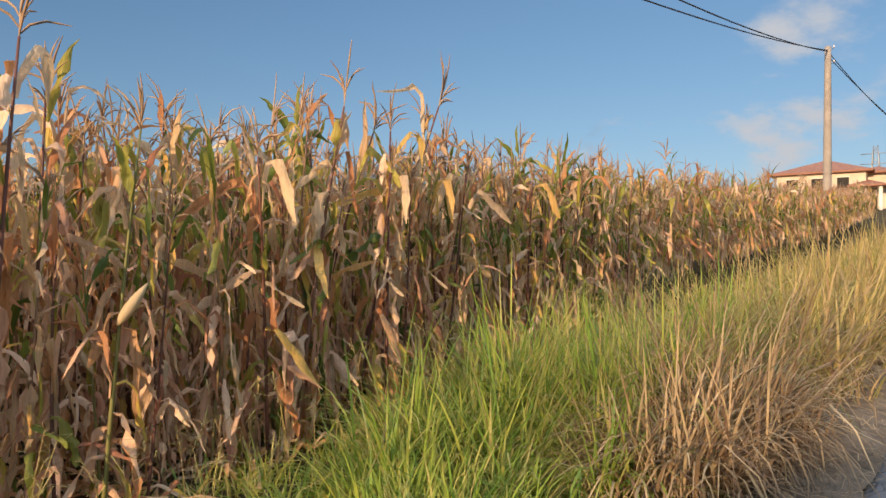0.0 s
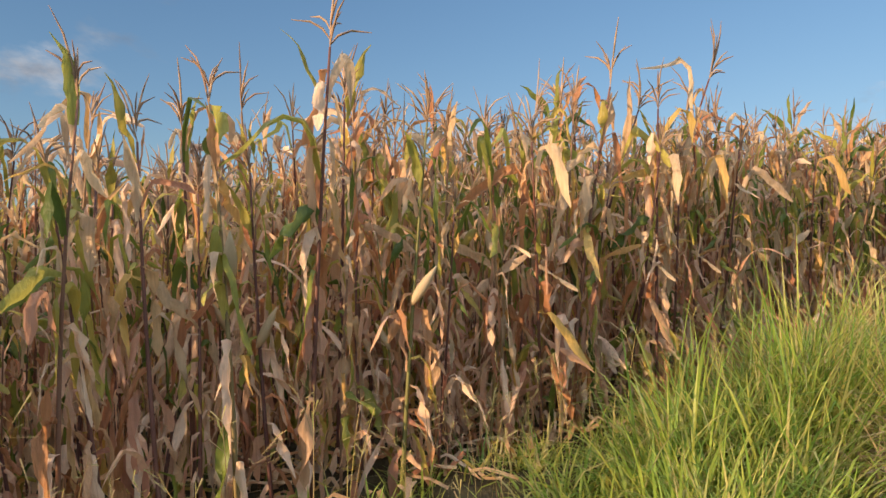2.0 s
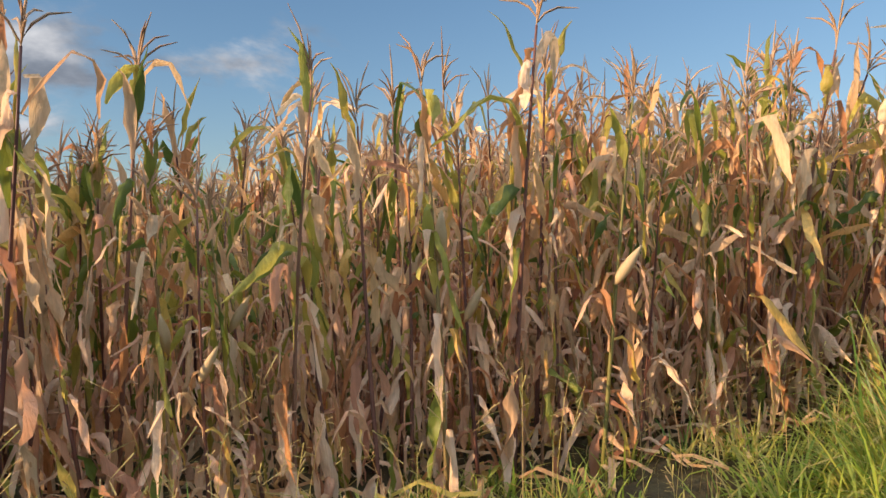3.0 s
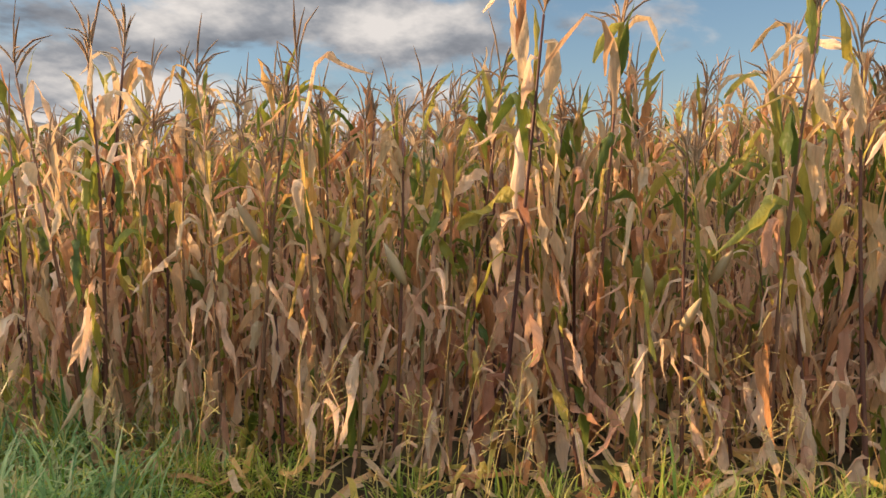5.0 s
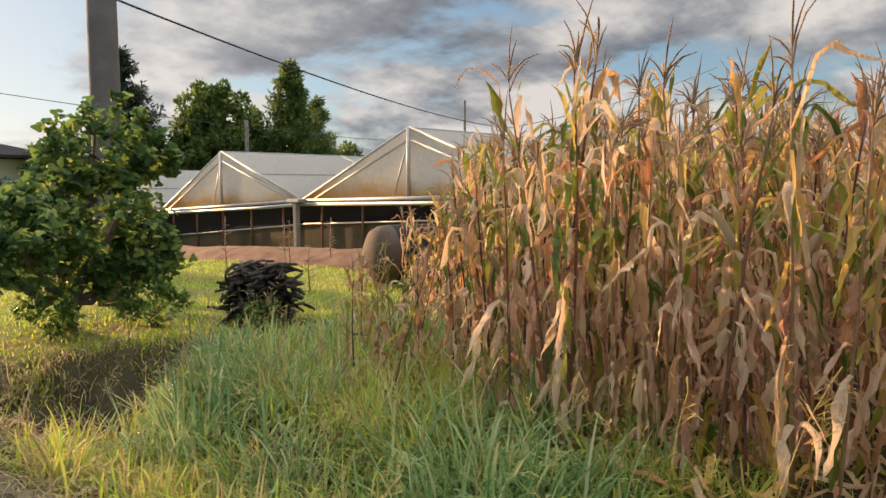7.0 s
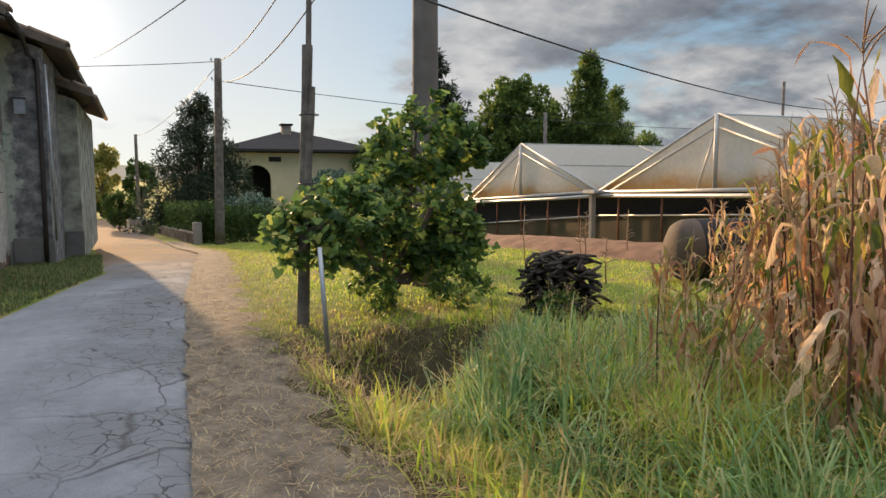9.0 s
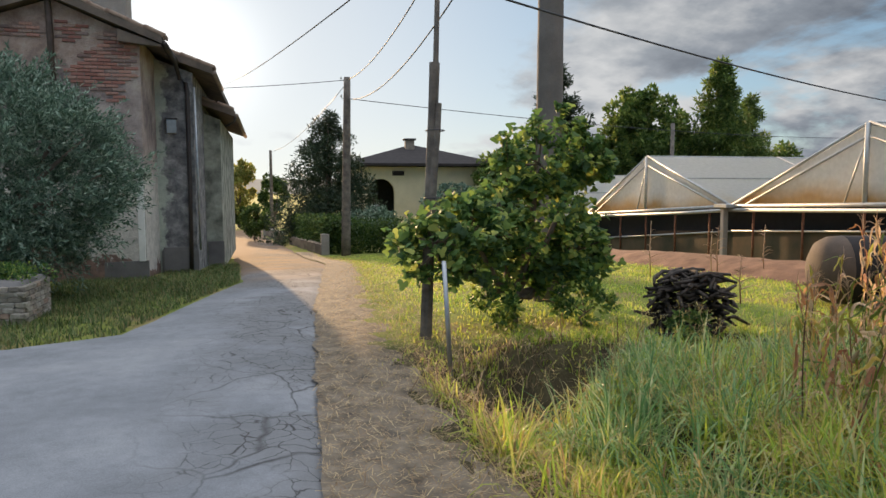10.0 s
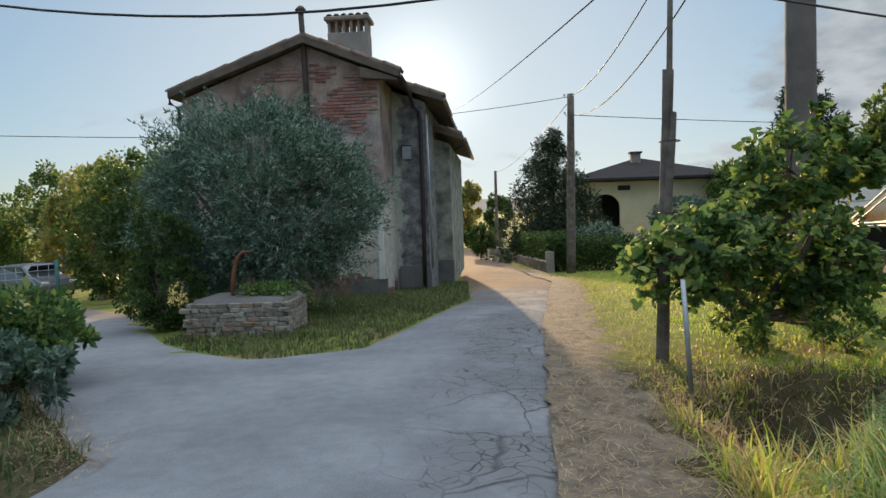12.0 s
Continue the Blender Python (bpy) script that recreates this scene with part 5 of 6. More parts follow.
M_fig = blade_material("fig_leaf", [(0.0, (0.055, 0.11, 0.045)), (0.5, (0.12, 0.22, 0.06)), (0.8, (0.24, 0.34, 0.08)), (1.0, (0.42, 0.45, 0.11))], 0.55, 0.5, 0.2, 2.0, 0.8, 0.0, 1.0)
M_oak = blade_material("broad_leaf", [(0.0, (0.06, 0.11, 0.03)), (0.5, (0.12, 0.19, 0.045)), (0.9, (0.22, 0.30, 0.07)), (1.0, (0.34, 0.37, 0.10))], 0.5, 0.5, 0.2, 0.6)
M_pine = blade_material("needle", [(0.0, (0.02, 0.04, 0.022)), (0.6, (0.04, 0.065, 0.032)), (1.0, (0.07, 0.09, 0.045))], 0.6, 0.15, 0.2, 0.8)
# yellowing leaves, brightened so the colour also holds sunlight at the lane's bend
M_gold = blade_material("yellow_sunlit_leaf", [(0.0, (0.20, 0.24, 0.06)), (0.5, (0.38, 0.38, 0.11)), (1.0, (0.56, 0.46, 0.15))], 0.55, 0.55, 0.2, 0.8)
M_hedge = blade_material("hedge_leaf", [(0.0, (0.04, 0.075, 0.022)), (0.6, (0.075, 0.135, 0.035)), (1.0, (0.18, 0.24, 0.06))], 0.5, 0.4, 0.2, 1.0)


def leaf_cloud(centres, spreads, count, size, slim, parent, mat, name="crown", label="", down=0.0):
    """Leaves scattered round clump centres, as one mesh."""
    centres, spreads = np.asarray(centres, float), np.asarray(spreads, float)
    k = rng.integers(0, len(centres), count)
    d = rng.normal(0, 1, (count, 3))
    d /= np.linalg.norm(d, axis=1, keepdims=True)
    p = centres[k] + d * (spreads[k] * rng.uniform(0.25, 1.0, count) ** 0.6)[:, None]
    a = d * 0.8 + rng.normal(0, 0.6, (count, 3)) + [0, 0, 0.3 - down]
    a /= np.linalg.norm(a, axis=1, keepdims=True)
    b = np.cross(a, rng.normal(0, 1, (count, 3)))
    b /= np.linalg.norm(b, axis=1, keepdims=True) + 1e-9
    c = np.cross(a, b)
    L = size * rng.uniform(0.6, 1.3, count)[:, None]
    v = np.stack([p, p + a * L * 0.45 + b * L * slim, p + a * L + c * L * 0.12, p + a * L * 0.45 - b * L * slim], 1).reshape(-1, 3)
    q = np.arange(count * 4).reshape(-1, 4)
    ob = quad_heap(name, v, q, mat)
    ob.parent = parent
    return tagged(ob, label)


def clumps(blobs, n, fill=0.75):
    """Clump centres over and within ellipsoids of an uneven outline."""
    c, s = [], []
    vol = np.array([r[0] * r[1] * r[2] for _, r in blobs]) ** 0.67
    for k in range(n):
        i = int(rng.choice(len(blobs), p=vol / vol.sum()))
        o, r = blobs[i]
        d = rng.normal(0, 1, 3)
        d /= np.linalg.norm(d)
        t = rng.uniform(0.5, 1.0) ** (1 - fill + 0.2) * rng.uniform(0.85, 1.1)
        c.append(np.array(o) + d * np.array(r) * t * 0.88)
        s.append(min(r) * rng.uniform(0.14, 0.30))
    return np.array(c), np.array(s)


def tree(name, base, blobs, count, size, slim, mat, label, category="tree", n=70, trunk=0.12, limbs=7, fork=0.35, down=0.0):
    """blobs are given from the base."""
    t = thing(name, at_ground(*base), label, category)
    c, s = clumps(blobs, n)
    low = np.mean([b[0] for b in blobs], 0)
    top = np.array([low[0] * 0.5, low[1] * 0.5, max(0.15, low[2] * fork)])
    k = np.linspace(0, 1, 6)
    pts = np.outer(k, top) + np.stack([0.04 * np.sin(k * 4), 0.03 * np.cos(k * 5), 0 * k - 0.1 * (k == 0)], 1)
    tube("trunk", pts, trunk * (1.15 - 0.45 * k), M_bark, t, "", 8)
    for j in range(limbs):
        e = c[int(rng.integers(len(c)))]
        m = (pts[-1] + e) / 2 + rng.normal(0, 0.08, 3)
        q = np.array([pts[-1] * 0.98, pts[-1] * 0.6 + m * 0.4, m, e])
        tube("limb", q, [trunk * 0.6, trunk * 0.45, trunk * 0.3, trunk * 0.1], M_bark, t, "", 6)
    leaf_cloud(c, s, count, size, slim, t, mat, "crown", "", down)
    return t


def sprig_cloud(centres, spreads, sprigs, per, size, slim, parent, mat, name="crown"):
    """Leafy sprigs that grow outward and up, each with leaves along it, as one mesh."""
    centres, spreads = np.asarray(centres, float), np.asarray(spreads, float)
    mid = centres.mean(0)
    k = rng.integers(0, len(centres), sprigs)
    d = rng.normal(0, 1, (sprigs, 3))
    d /= np.linalg.norm(d, axis=1, keepdims=True)
    root = centres[k] + d * (spreads[k] * rng.uniform(0.1, 0.9, sprigs))[:, None]
    out = root - mid
    out /= np.linalg.norm(out, axis=1, keepdims=True) + 1e-9
    way = out * 0.8 + rng.normal(0, 0.45, (sprigs, 3)) + [0, 0, 0.45]
    way /= np.linalg.norm(way, axis=1, keepdims=True)
    length = rng.uniform(0.18, 0.42, sprigs)
    i = np.repeat(np.arange(sprigs), per)
    s = np.tile(np.linspace(0.05, 1.0, per), sprigs)
    n = len(i)
    p = root[i] + way[i] * (length[i] * s)[:, None] + np.array([0, 0, -0.08]) * (s ** 2)[:, None]
    r = np.cross(way[i], rng.normal(0, 1, (n, 3)))
    r /= np.linalg.norm(r, axis=1, keepdims=True) + 1e-9
    a = way[i] * 0.75 + r * 0.65
    b = np.cross(a, rng.normal(0, 1, (n, 3)))
    b /= np.linalg.norm(b, axis=1, keepdims=True) + 1e-9
    L = (size * rng.uniform(0.6, 1.3, n))[:, None]
    v = np.stack([p, p + a * L * 0.5 + b * L * slim, p + a * L, p + a * L * 0.5 - b * L * slim], 1).reshape(-1, 3)
    ob = quad_heap(name, v, np.arange(4 * n).reshape(-1, 4), mat)
    ob.parent = parent
    return tagged(ob)


def make_olive():
    t = thing("olive_tree", at_ground(4.15, -16.0), "round silvery-green olive tree before the old house", "tree")
    blobs = [((0, 0, 2.0), (2.0, 1.8, 1.85)), ((0.75, 0.1, 1.75), (1.35, 1.2, 1.4)), ((-0.85, 0.1, 1.9), (1.3, 1.2, 1.3)), ((-0.1, 0, 2.62), (1.4, 1.2, 1.1)), ((0.3, 0.4, 1.0), (1.5, 1.1, 0.7))]
    c, s = clumps(blobs, 340)
    tube("trunk", [(0, 0, -0.1), (0.05, 0.02, 0.35), (-0.02, 0.05, 0.75), (0.06, 0, 1.1)], [0.2, 0.17, 0.15, 0.12], M_bark, t, "gnarled grey trunk", 9)
    for k in range(14):
        e = c[int(rng.integers(len(c)))]
        b = np.array([0.04, 0.02, rng.uniform(0.7, 1.05)])
        m = (b + e) / 2 + rng.normal(0, 0.1, 3)
        tube("limb", [b, b * 0.6 + m * 0.4, m, e], [0.09, 0.065, 0.045, 0.012], M_bark, t, "", 6)
    sprig_cloud(c, s * 1.15, 7600, 13, 0.088, 0.13, t, M_olive)


make_olive()


def fig_leaf_mesh(seed):
    r = np.random.default_rng(seed)
    n = 15
    v = [(0, 0, 0)]
    for i in range(n):
        a = -math.pi * 0.86 + i / (n - 1) * 2 * math.pi * 0.86
        lobe = 0.55 + 0.45 * abs(math.cos(a * 1.55)) ** 1.5
        rad = 0.085 * lobe * r.uniform(0.9, 1.1)
        v.append((rad * math.sin(a) * 0.95, 0.05 + rad * math.cos(a), -0.25 * rad * abs(math.sin(a)) + r.normal(0, 0.003)))
    v[0] = (0, 0.03, 0.012)
    f = [(0, i, i + 1) for i in range(1, n)]
    me = bpy.data.meshes.new("leaf")
    me.from_pydata(v, [], f)
    me.materials.append(M_fig)
    return me


def make_fig():
    t = thing("fig_tree", at_ground(-2.8, -12.0), "bushy green fig tree with large lobed leaves", "tree")
    blobs = [((-0.3, 0, 1.15), (0.85, 0.6, 0.75)), ((1.22, 1.1, 1.05), (0.5, 0.42, 0.42)), ((0.75, 0.75, 1.1), (0.45, 0.4, 0.5)), ((-0.35, 0, 1.9), (0.6, 0.5, 0.5)), ((-0.92, 0, 1.95), (0.36, 0.35, 0.34)),
             ((-0.85, 0, 0.85), (0.42, 0.4, 0.42)), ((0.3, 0.3, 1.2), (0.5, 0.5, 0.55)), ((-0.5, 0.1, 0.55), (0.35, 0.3, 0.3))]
    c, s = clumps(blobs, 300, 0.9)
    tube("trunk", [(0, 0, -0.15), (0.02, 0.02, 0.15), (-0.03, 0.02, 0.38)], [0.085, 0.075, 0.065], M_bark, t, "", 9)
    for o, r in blobs:
        o = np.array(o)
        b = np.array([-0.02, 0.02, 0.32])
        tube("limb", [b, b * 0.6 + o * 0.4 + np.array([0, 0, -0.12]), b * 0.2 + o * 0.8, o + np.array([0, 0, r[2] * 0.5])], [0.05, 0.038, 0.026, 0.01], M_bark, t, "", 7)
    for k in range(40):
        e = c[int(rng.integers(len(c)))]
        m = np.array(min(blobs, key=lambda q: np.sum((np.array(q[0]) - e) ** 2))[0])
        tube("twig", [m, (m + e) / 2 + rng.normal(0, 0.04, 3), e], [0.014, 0.01, 0.005], M_bark, t, "", 5)
    for e in ((0.12, 0.1, 2.2), (-0.55, 0.1, 2.55), (-0.2, 0.2, 2.4), (-0.85, 0, 2.4)):
        tube("twig", [np.array(e) - [0, 0, 0.6], np.array(e) - [0.02, 0, 0.3], np.array(e)], [0.012, 0.009, 0.005], M_bark, t, "", 5)
        c = np.vstack([c, np.array([e]), np.array([e]) - [0, 0, 0.15]])
        s = np.append(s, [0.08, 0.1])
    for k in range(16):
        o, q = blobs[int(rng.integers(len(blobs)))]
        d = rng.normal(0, 1, 3) + [0, 0, 0.5]
        d /= np.linalg.norm(d)
        e = np.array(o) + d * np.array(q) * rng.uniform(1.0, 1.12)
        if e[2] < 0.5:
            continue
        tube("twig", [e - d * 0.45, e - d * 0.2 - [0, 0, 0.03], e], [0.011, 0.008, 0.004], M_bark, t, "", 5)
        c, s = np.vstack([c, [e], [e - d * 0.18]]), np.append(s, [0.08, 0.1])
    meshes = [fig_leaf_mesh(k) for k in range(5)]
    N = 7200
    V, Q, nn = [], [], 0
    arr = [np.array([v.co[:] for v in m.vertices]) for m in meshes]
    for i in range(N):
        k = int(rng.integers(len(c)))
        d = rng.normal(0, 1, 3)
        d /= np.linalg.norm(d)
        p = c[k] + d * s[k] * rng.uniform(0.2, 1.5)
        if p[2] < 0.45 and rng.random() < 0.6:
            continue
        out = p - np.array([0, 0, 0.9])
        yaw = math.degrees(math.atan2(out[1], out[0])) - 90 + rng.normal(0, 45)
        sc = rng.uniform(0.42, 0.88)
        m = pose(*p, rng.normal(-25, 35), rng.normal(0, 35), yaw) @ Matrix.Diagonal((sc, sc, sc, 1))
        if i < 300:
            o = new("leaf", meshes[i % 5])
            o.parent = t
            o.matrix_basis = m
        else:
            a = arr[i % 5]
            M = np.array(m)
            V.append(a @ M[:3, :3].T + M[:3, 3])
            n = len(a)
            Q.append(np.array([(nn, nn + j, nn + j + 1, nn + min(j + 2, n - 1)) for j in range(1, n - 2, 2)]))
            nn += n
    ob = quad_heap("crown", np.concatenate(V), np.concatenate(Q), M_fig)
    ob.parent = t
    tagged(ob, "mass of dark green lobed leaves", kind="stuff")


make_fig()


def spruce(name, base, h, r, count, mat, label, gap=0.0):
    """A conifer of drooping whorls."""
    t = thing(name, at_ground(*base), label, "tree")
    tube("trunk", [(0, 0, -0.1), (0, 0, h * 0.5), (0, 0, h * 0.98)], [r * 0.07, r * 0.05, 0.01], M_bark, t, "", 7)
    c, s = [], []
    z = h * 0.06
    while z < h:
        f = 1 - z / h
        n = max(2, int(9 * f) + 2)
        for k in range(n):
            a = rng.uniform(0, 6.28)
            L = r * (f ** 0.65) * rng.uniform(0.65, 1.15)
            for q in (0.35, 0.65, 0.95):
                c.append((L * q * math.cos(a), L * q * math.sin(a), z - 0.15 * L * q + rng.normal(0, 0.05)))
                s.append(0.09 * r + 0.12 * r * f * (1.1 - q))
        z += h * 0.035
    leaf_cloud(c, s, count, 0.035 * h, 0.12, t, mat, "crown", "", 0.5)
    return t


def make_trees():
    spruce("spruce", (-2.85, -40), 6.5, 3.4, 30000, M_pine, "dark spruce behind the hedge")
    # tree line behind the greenhouses
    tree("broadleaf_tree", (-22.4, -43), [((0, 0, 5.6), (2.9, 2.6, 3.3)), ((-1.4, 0, 4.2), (2.3, 2.2, 2.6)), ((1.4, 0, 4.6), (2.1, 2.0, 2.6)), ((0.3, 0, 7.3), (1.7, 1.6, 1.9))], 26000, 0.28, 0.3, M_oak, "tall round green tree behind the greenhouses", n=170, trunk=0.3)
    spruce("poplar", (-25.9, -40.9), 10.3, 3.1, 30000, M_oak, "pointed green tree behind the greenhouses")
    spruce("poplar", (-28.4, -41.5), 8.4, 2.8, 22000, M_oak, "pointed green tree behind the greenhouses")
    for x, y, h, w in ((-19.3, -46.5, 6.2, 2.2), (-24.3, -45, 6.3, 2.6), (-30.4, -42, 5.2, 2.4), (-33.5, -40, 4.9, 2.6), (-37, -38, 4.6, 2.6), (-41, -36, 4.5, 2.8)):
        tree("broadleaf_tree", (x, y), [((0, 0, h * 0.55), (w, w, h * 0.5)), ((w * 0.6, 0, h * 0.4), (w * 0.9, w * 0.7, h * 0.38))], 12000, 0.28, 0.3, M_oak, "dark green tree in the row behind the greenhouses", n=80, trunk=0.2, limbs=4)
    spruce("dark_conifer", (-17.6, -45.3), 10.6, 3.6, 26000, M_pine, "tall ragged dark conifer behind the greenhouses")
    tree("broadleaf_tree", (-14.6, -46.5), [((0, 0, 3.1), (2.2, 2, 2.4))], 8000, 0.24, 0.3, M_oak, "dense green tree beside the villa", n=70, trunk=0.15)
    # beside the villa and down the lane
    tree("shrub", (-10.6, -44.5), [((0, 0, 1.9), (2.2, 1.2, 1.5))], 7000, 0.16, 0.25, M_olive, "grey-green shrub before the villa", "shrub", 60, 0.08, 4)
    tree("shrub", (0.9, -44), [((0, 0, 1.05), (0.85, 0.8, 1.0))], 4200, 0.14, 0.3, M_hedge, "clipped dark shrub beside the lane", "shrub", 50, 0.06, 3)
    tree("shrub", (-4.5, -36.5), [((0, 0, 1.0), (1.4, 0.9, 0.95))], 5000, 0.14, 0.2, M_olive, "blue-green shrub behind the hedge", "shrub", 50, 0.06, 3)
    tree("broadleaf_tree", (2.9, -72), [((0, 0, 3.4), (1.7, 1.7, 2.4)), ((-0.3, 0, 5.0), (1.2, 1.2, 1.3))], 6000, 0.28, 0.3, M_gold, "tree at the bend of the lane, sunlight put into its pale leaf colour", n=55, trunk=0.15)
    tree("broadleaf_tree", (-0.3, -70), [((0, 0, 2.8), (1.4, 1.4, 2.0))], 5000, 0.25, 0.3, M_hedge, "dark round tree at the bend of the lane", n=45, trunk=0.15)
    tree("shrub", (4.6, -66), [((0, 0, 1.6), (2.2, 1.2, 1.7))], 5000, 0.22, 0.3, M_gold, "low scrub at the bend of the lane", "shrub", 45, 0.06, 3)
    tree("shrub", (1.6, -67), [((0, 0, 1.0), (1.8, 1.0, 1.1))], 4200, 0.2, 0.3, M_hedge, "low dark scrub at the bend of the lane", "shrub", 45, 0.06, 3)
    # the garden east of the old house
    tree("shrub", (5.15, -14.2), [((-0.1, 0, 0.6), (0.68, 0.5, 0.7)), ((0.05, -0.3, 1.15), (0.65, 0.5, 0.65))], 11000, 0.07, 0.2, M_hedge, "dark upright shrub beside the olive", "shrub", 70, 0.05, 4)
    tree("shrub", (6.7, -17.2), [((0, 0, 1.3), (1.1, 1.0, 1.35)), ((0.6, -0.4, 2.0), (0.9, 0.9, 1.0))], 11000, 0.09, 0.25, M_hedge, "tall dark laurel shrub near the old house", "shrub", 90, 0.08, 5)
    tree("garden_tree", (9.6, -22.5), [((0, 0, 2.5), (1.7, 1.5, 1.9)), ((0.9, 0, 1.7), (1.4, 1.3, 1.4)), ((-0.6, 0, 3.1), (1.2, 1.2, 1.2))], 13000, 0.12, 0.28, M_oak, "spreading green garden tree", n=110, trunk=0.12)
    tree("garden_tree", (12.6, -25.5), [((0, 0, 3.1), (1.6, 1.4, 1.5)), ((0.8, 0, 2.5), (1.3, 1.2, 1.0))], 9000, 0.13, 0.3, M_gold, "yellowing garden tree over the parking place", n=80, trunk=0.1)
    tree("garden_tree", (23.0, -39.0), [((0, 0, 4.6), (2.5, 2.1, 2.0)), ((-2.1, 0, 3.7), (1.8, 1.7, 1.7))], 11000, 0.19, 0.3, M_oak, "open-crowned tree beyond the parked car", n=55, trunk=0.12)
    tree("garden_tree", (28, -39), [((0, 0, 3.1), (3.1, 2.1, 2.7))], 10000, 0.2, 0.3, M_oak, "dense tree beyond the parked car", n=70, trunk=0.12)
    tree("garden_tree", (15.0, -34), [((0, 0, 3.0), (3.0, 1.6, 2.6))], 12000, 0.18, 0.3, M_oak, "tall green tree behind the garden", n=90, trunk=0.14)
    tree("garden_tree", (29.5, -46), [((0, 0, 3.4), (3.4, 2.0, 3.0)), ((2.5, 0, 2.6), (2.4, 2.0, 2.4))], 11000, 0.24, 0.3, M_oak, "broad dark tree at the back of the garden", n=90, trunk=0.16)
    tree("garden_tree", (25.0, -45), [((0, 0, 2.2), (3.6, 1.6, 2.2))], 9000, 0.22, 0.3, M_gold, "low yellowing tree behind the parked car", n=80, trunk=0.12)
    for x, y, w, h in ((10.6, -23.4, 1.5, 0.9), (12.9, -26.6, 1.5, 0.9), (15.8, -31.5, 1.8, 1.1)):
        tree("shrub", (x, y), [((0, 0, h * 0.9), (w, 0.9, h))], 5200, 0.12, 0.28, M_hedge, "dark green shrub under the garden trees", "shrub", 50, 0.05, 3)
    # near corner of the lane
    tree("shrub", (4.75, -10.5), [((0, 0, 0.55), (0.78, 0.6, 0.5)), ((0.4, 0.2, 0.5), (0.6, 0.5, 0.45)), ((-0.3, 0.1, 0.35), (0.5, 0.4, 0.35))], 6500, 0.085, 0.3, M_fig, "bright green leafy shrub at the corner of the lane", "shrub", 60, 0.03, 4)
    tree("shrub", (4.05, -9.35), [((0, 0, 0.34), (0.7, 0.45, 0.34)), ((0.5, 0.2, 0.3), (0.5, 0.45, 0.32))], 5500, 0.075, 0.28, M_olive, "low grey-green sage bush at the lane's corner", "shrub", 60, 0.02, 4)


make_trees()


def far_woods():
    """Distant trees round the horizon, too far to count."""
    C, S = [], []
    for k in range(330):
        a = rng.uniform(0, 2 * np.pi)
        d = rng.uniform(110, 420)
        x, y = d * math.cos(a), d * math.sin(a)
        if y > 40 and x < 10:
            d = rng.uniform(330, 520)
            x, y = d * math.cos(a), d * math.sin(a)
        if abs(x - 2) < 7 and y < 0:
            continue
        z = float(ground_z(x, y))
        r = rng.uniform(2.5, 5.0)
        for j in range(9):
            o = rng.normal(0, 1, 3)
            o /= np.linalg.norm(o)
            C.append((x + o[0] * r, y + o[1] * r, z + r * 0.7 + o[2] * r * 0.6))
            S.append(r * 0.42)
    ob = leaf_cloud(C, S, 42000, 1.5, 0.35, None, M_oak, "far_woods")
    tagged(ob, "distant woods along the horizon", "woods", kind="stuff")


far_woods()


def make_hills():
    # the blue-grey base colour carries the distance haze
    M = plain("hazy_hill", (0.15, 0.17, 0.17), 1.0, 0, 0.2, 0.01)
    v, q = [], []
    n = 120
    for k in range(n + 1):
        a = 2 * math.pi * k / n
        h = 28 + 22 * noise.noise((math.cos(a) * 2.5, math.sin(a) * 2.5, 1)) + 12 * noise.noise((math.cos(a) * 9, math.sin(a) * 9, 4))
        if math.sin(a) > 0:
            h *= 0.8
        for d, z in ((1350, -25), (1600, max(6, h)), (1790, -30)):
            v.append((d * math.cos(a), d * math.sin(a), z))
    for k in range(n):
        for j in range(2):
            b = k * 3 + j
            q.append((b, b + 3, b + 4, b + 1))
    ob = quad_heap("backdrop", np.array(v), np.array(q), M, smooth=True)
    tagged(ob, "low blue-grey hills on the horizon", "hills", kind="structure")


make_hills()


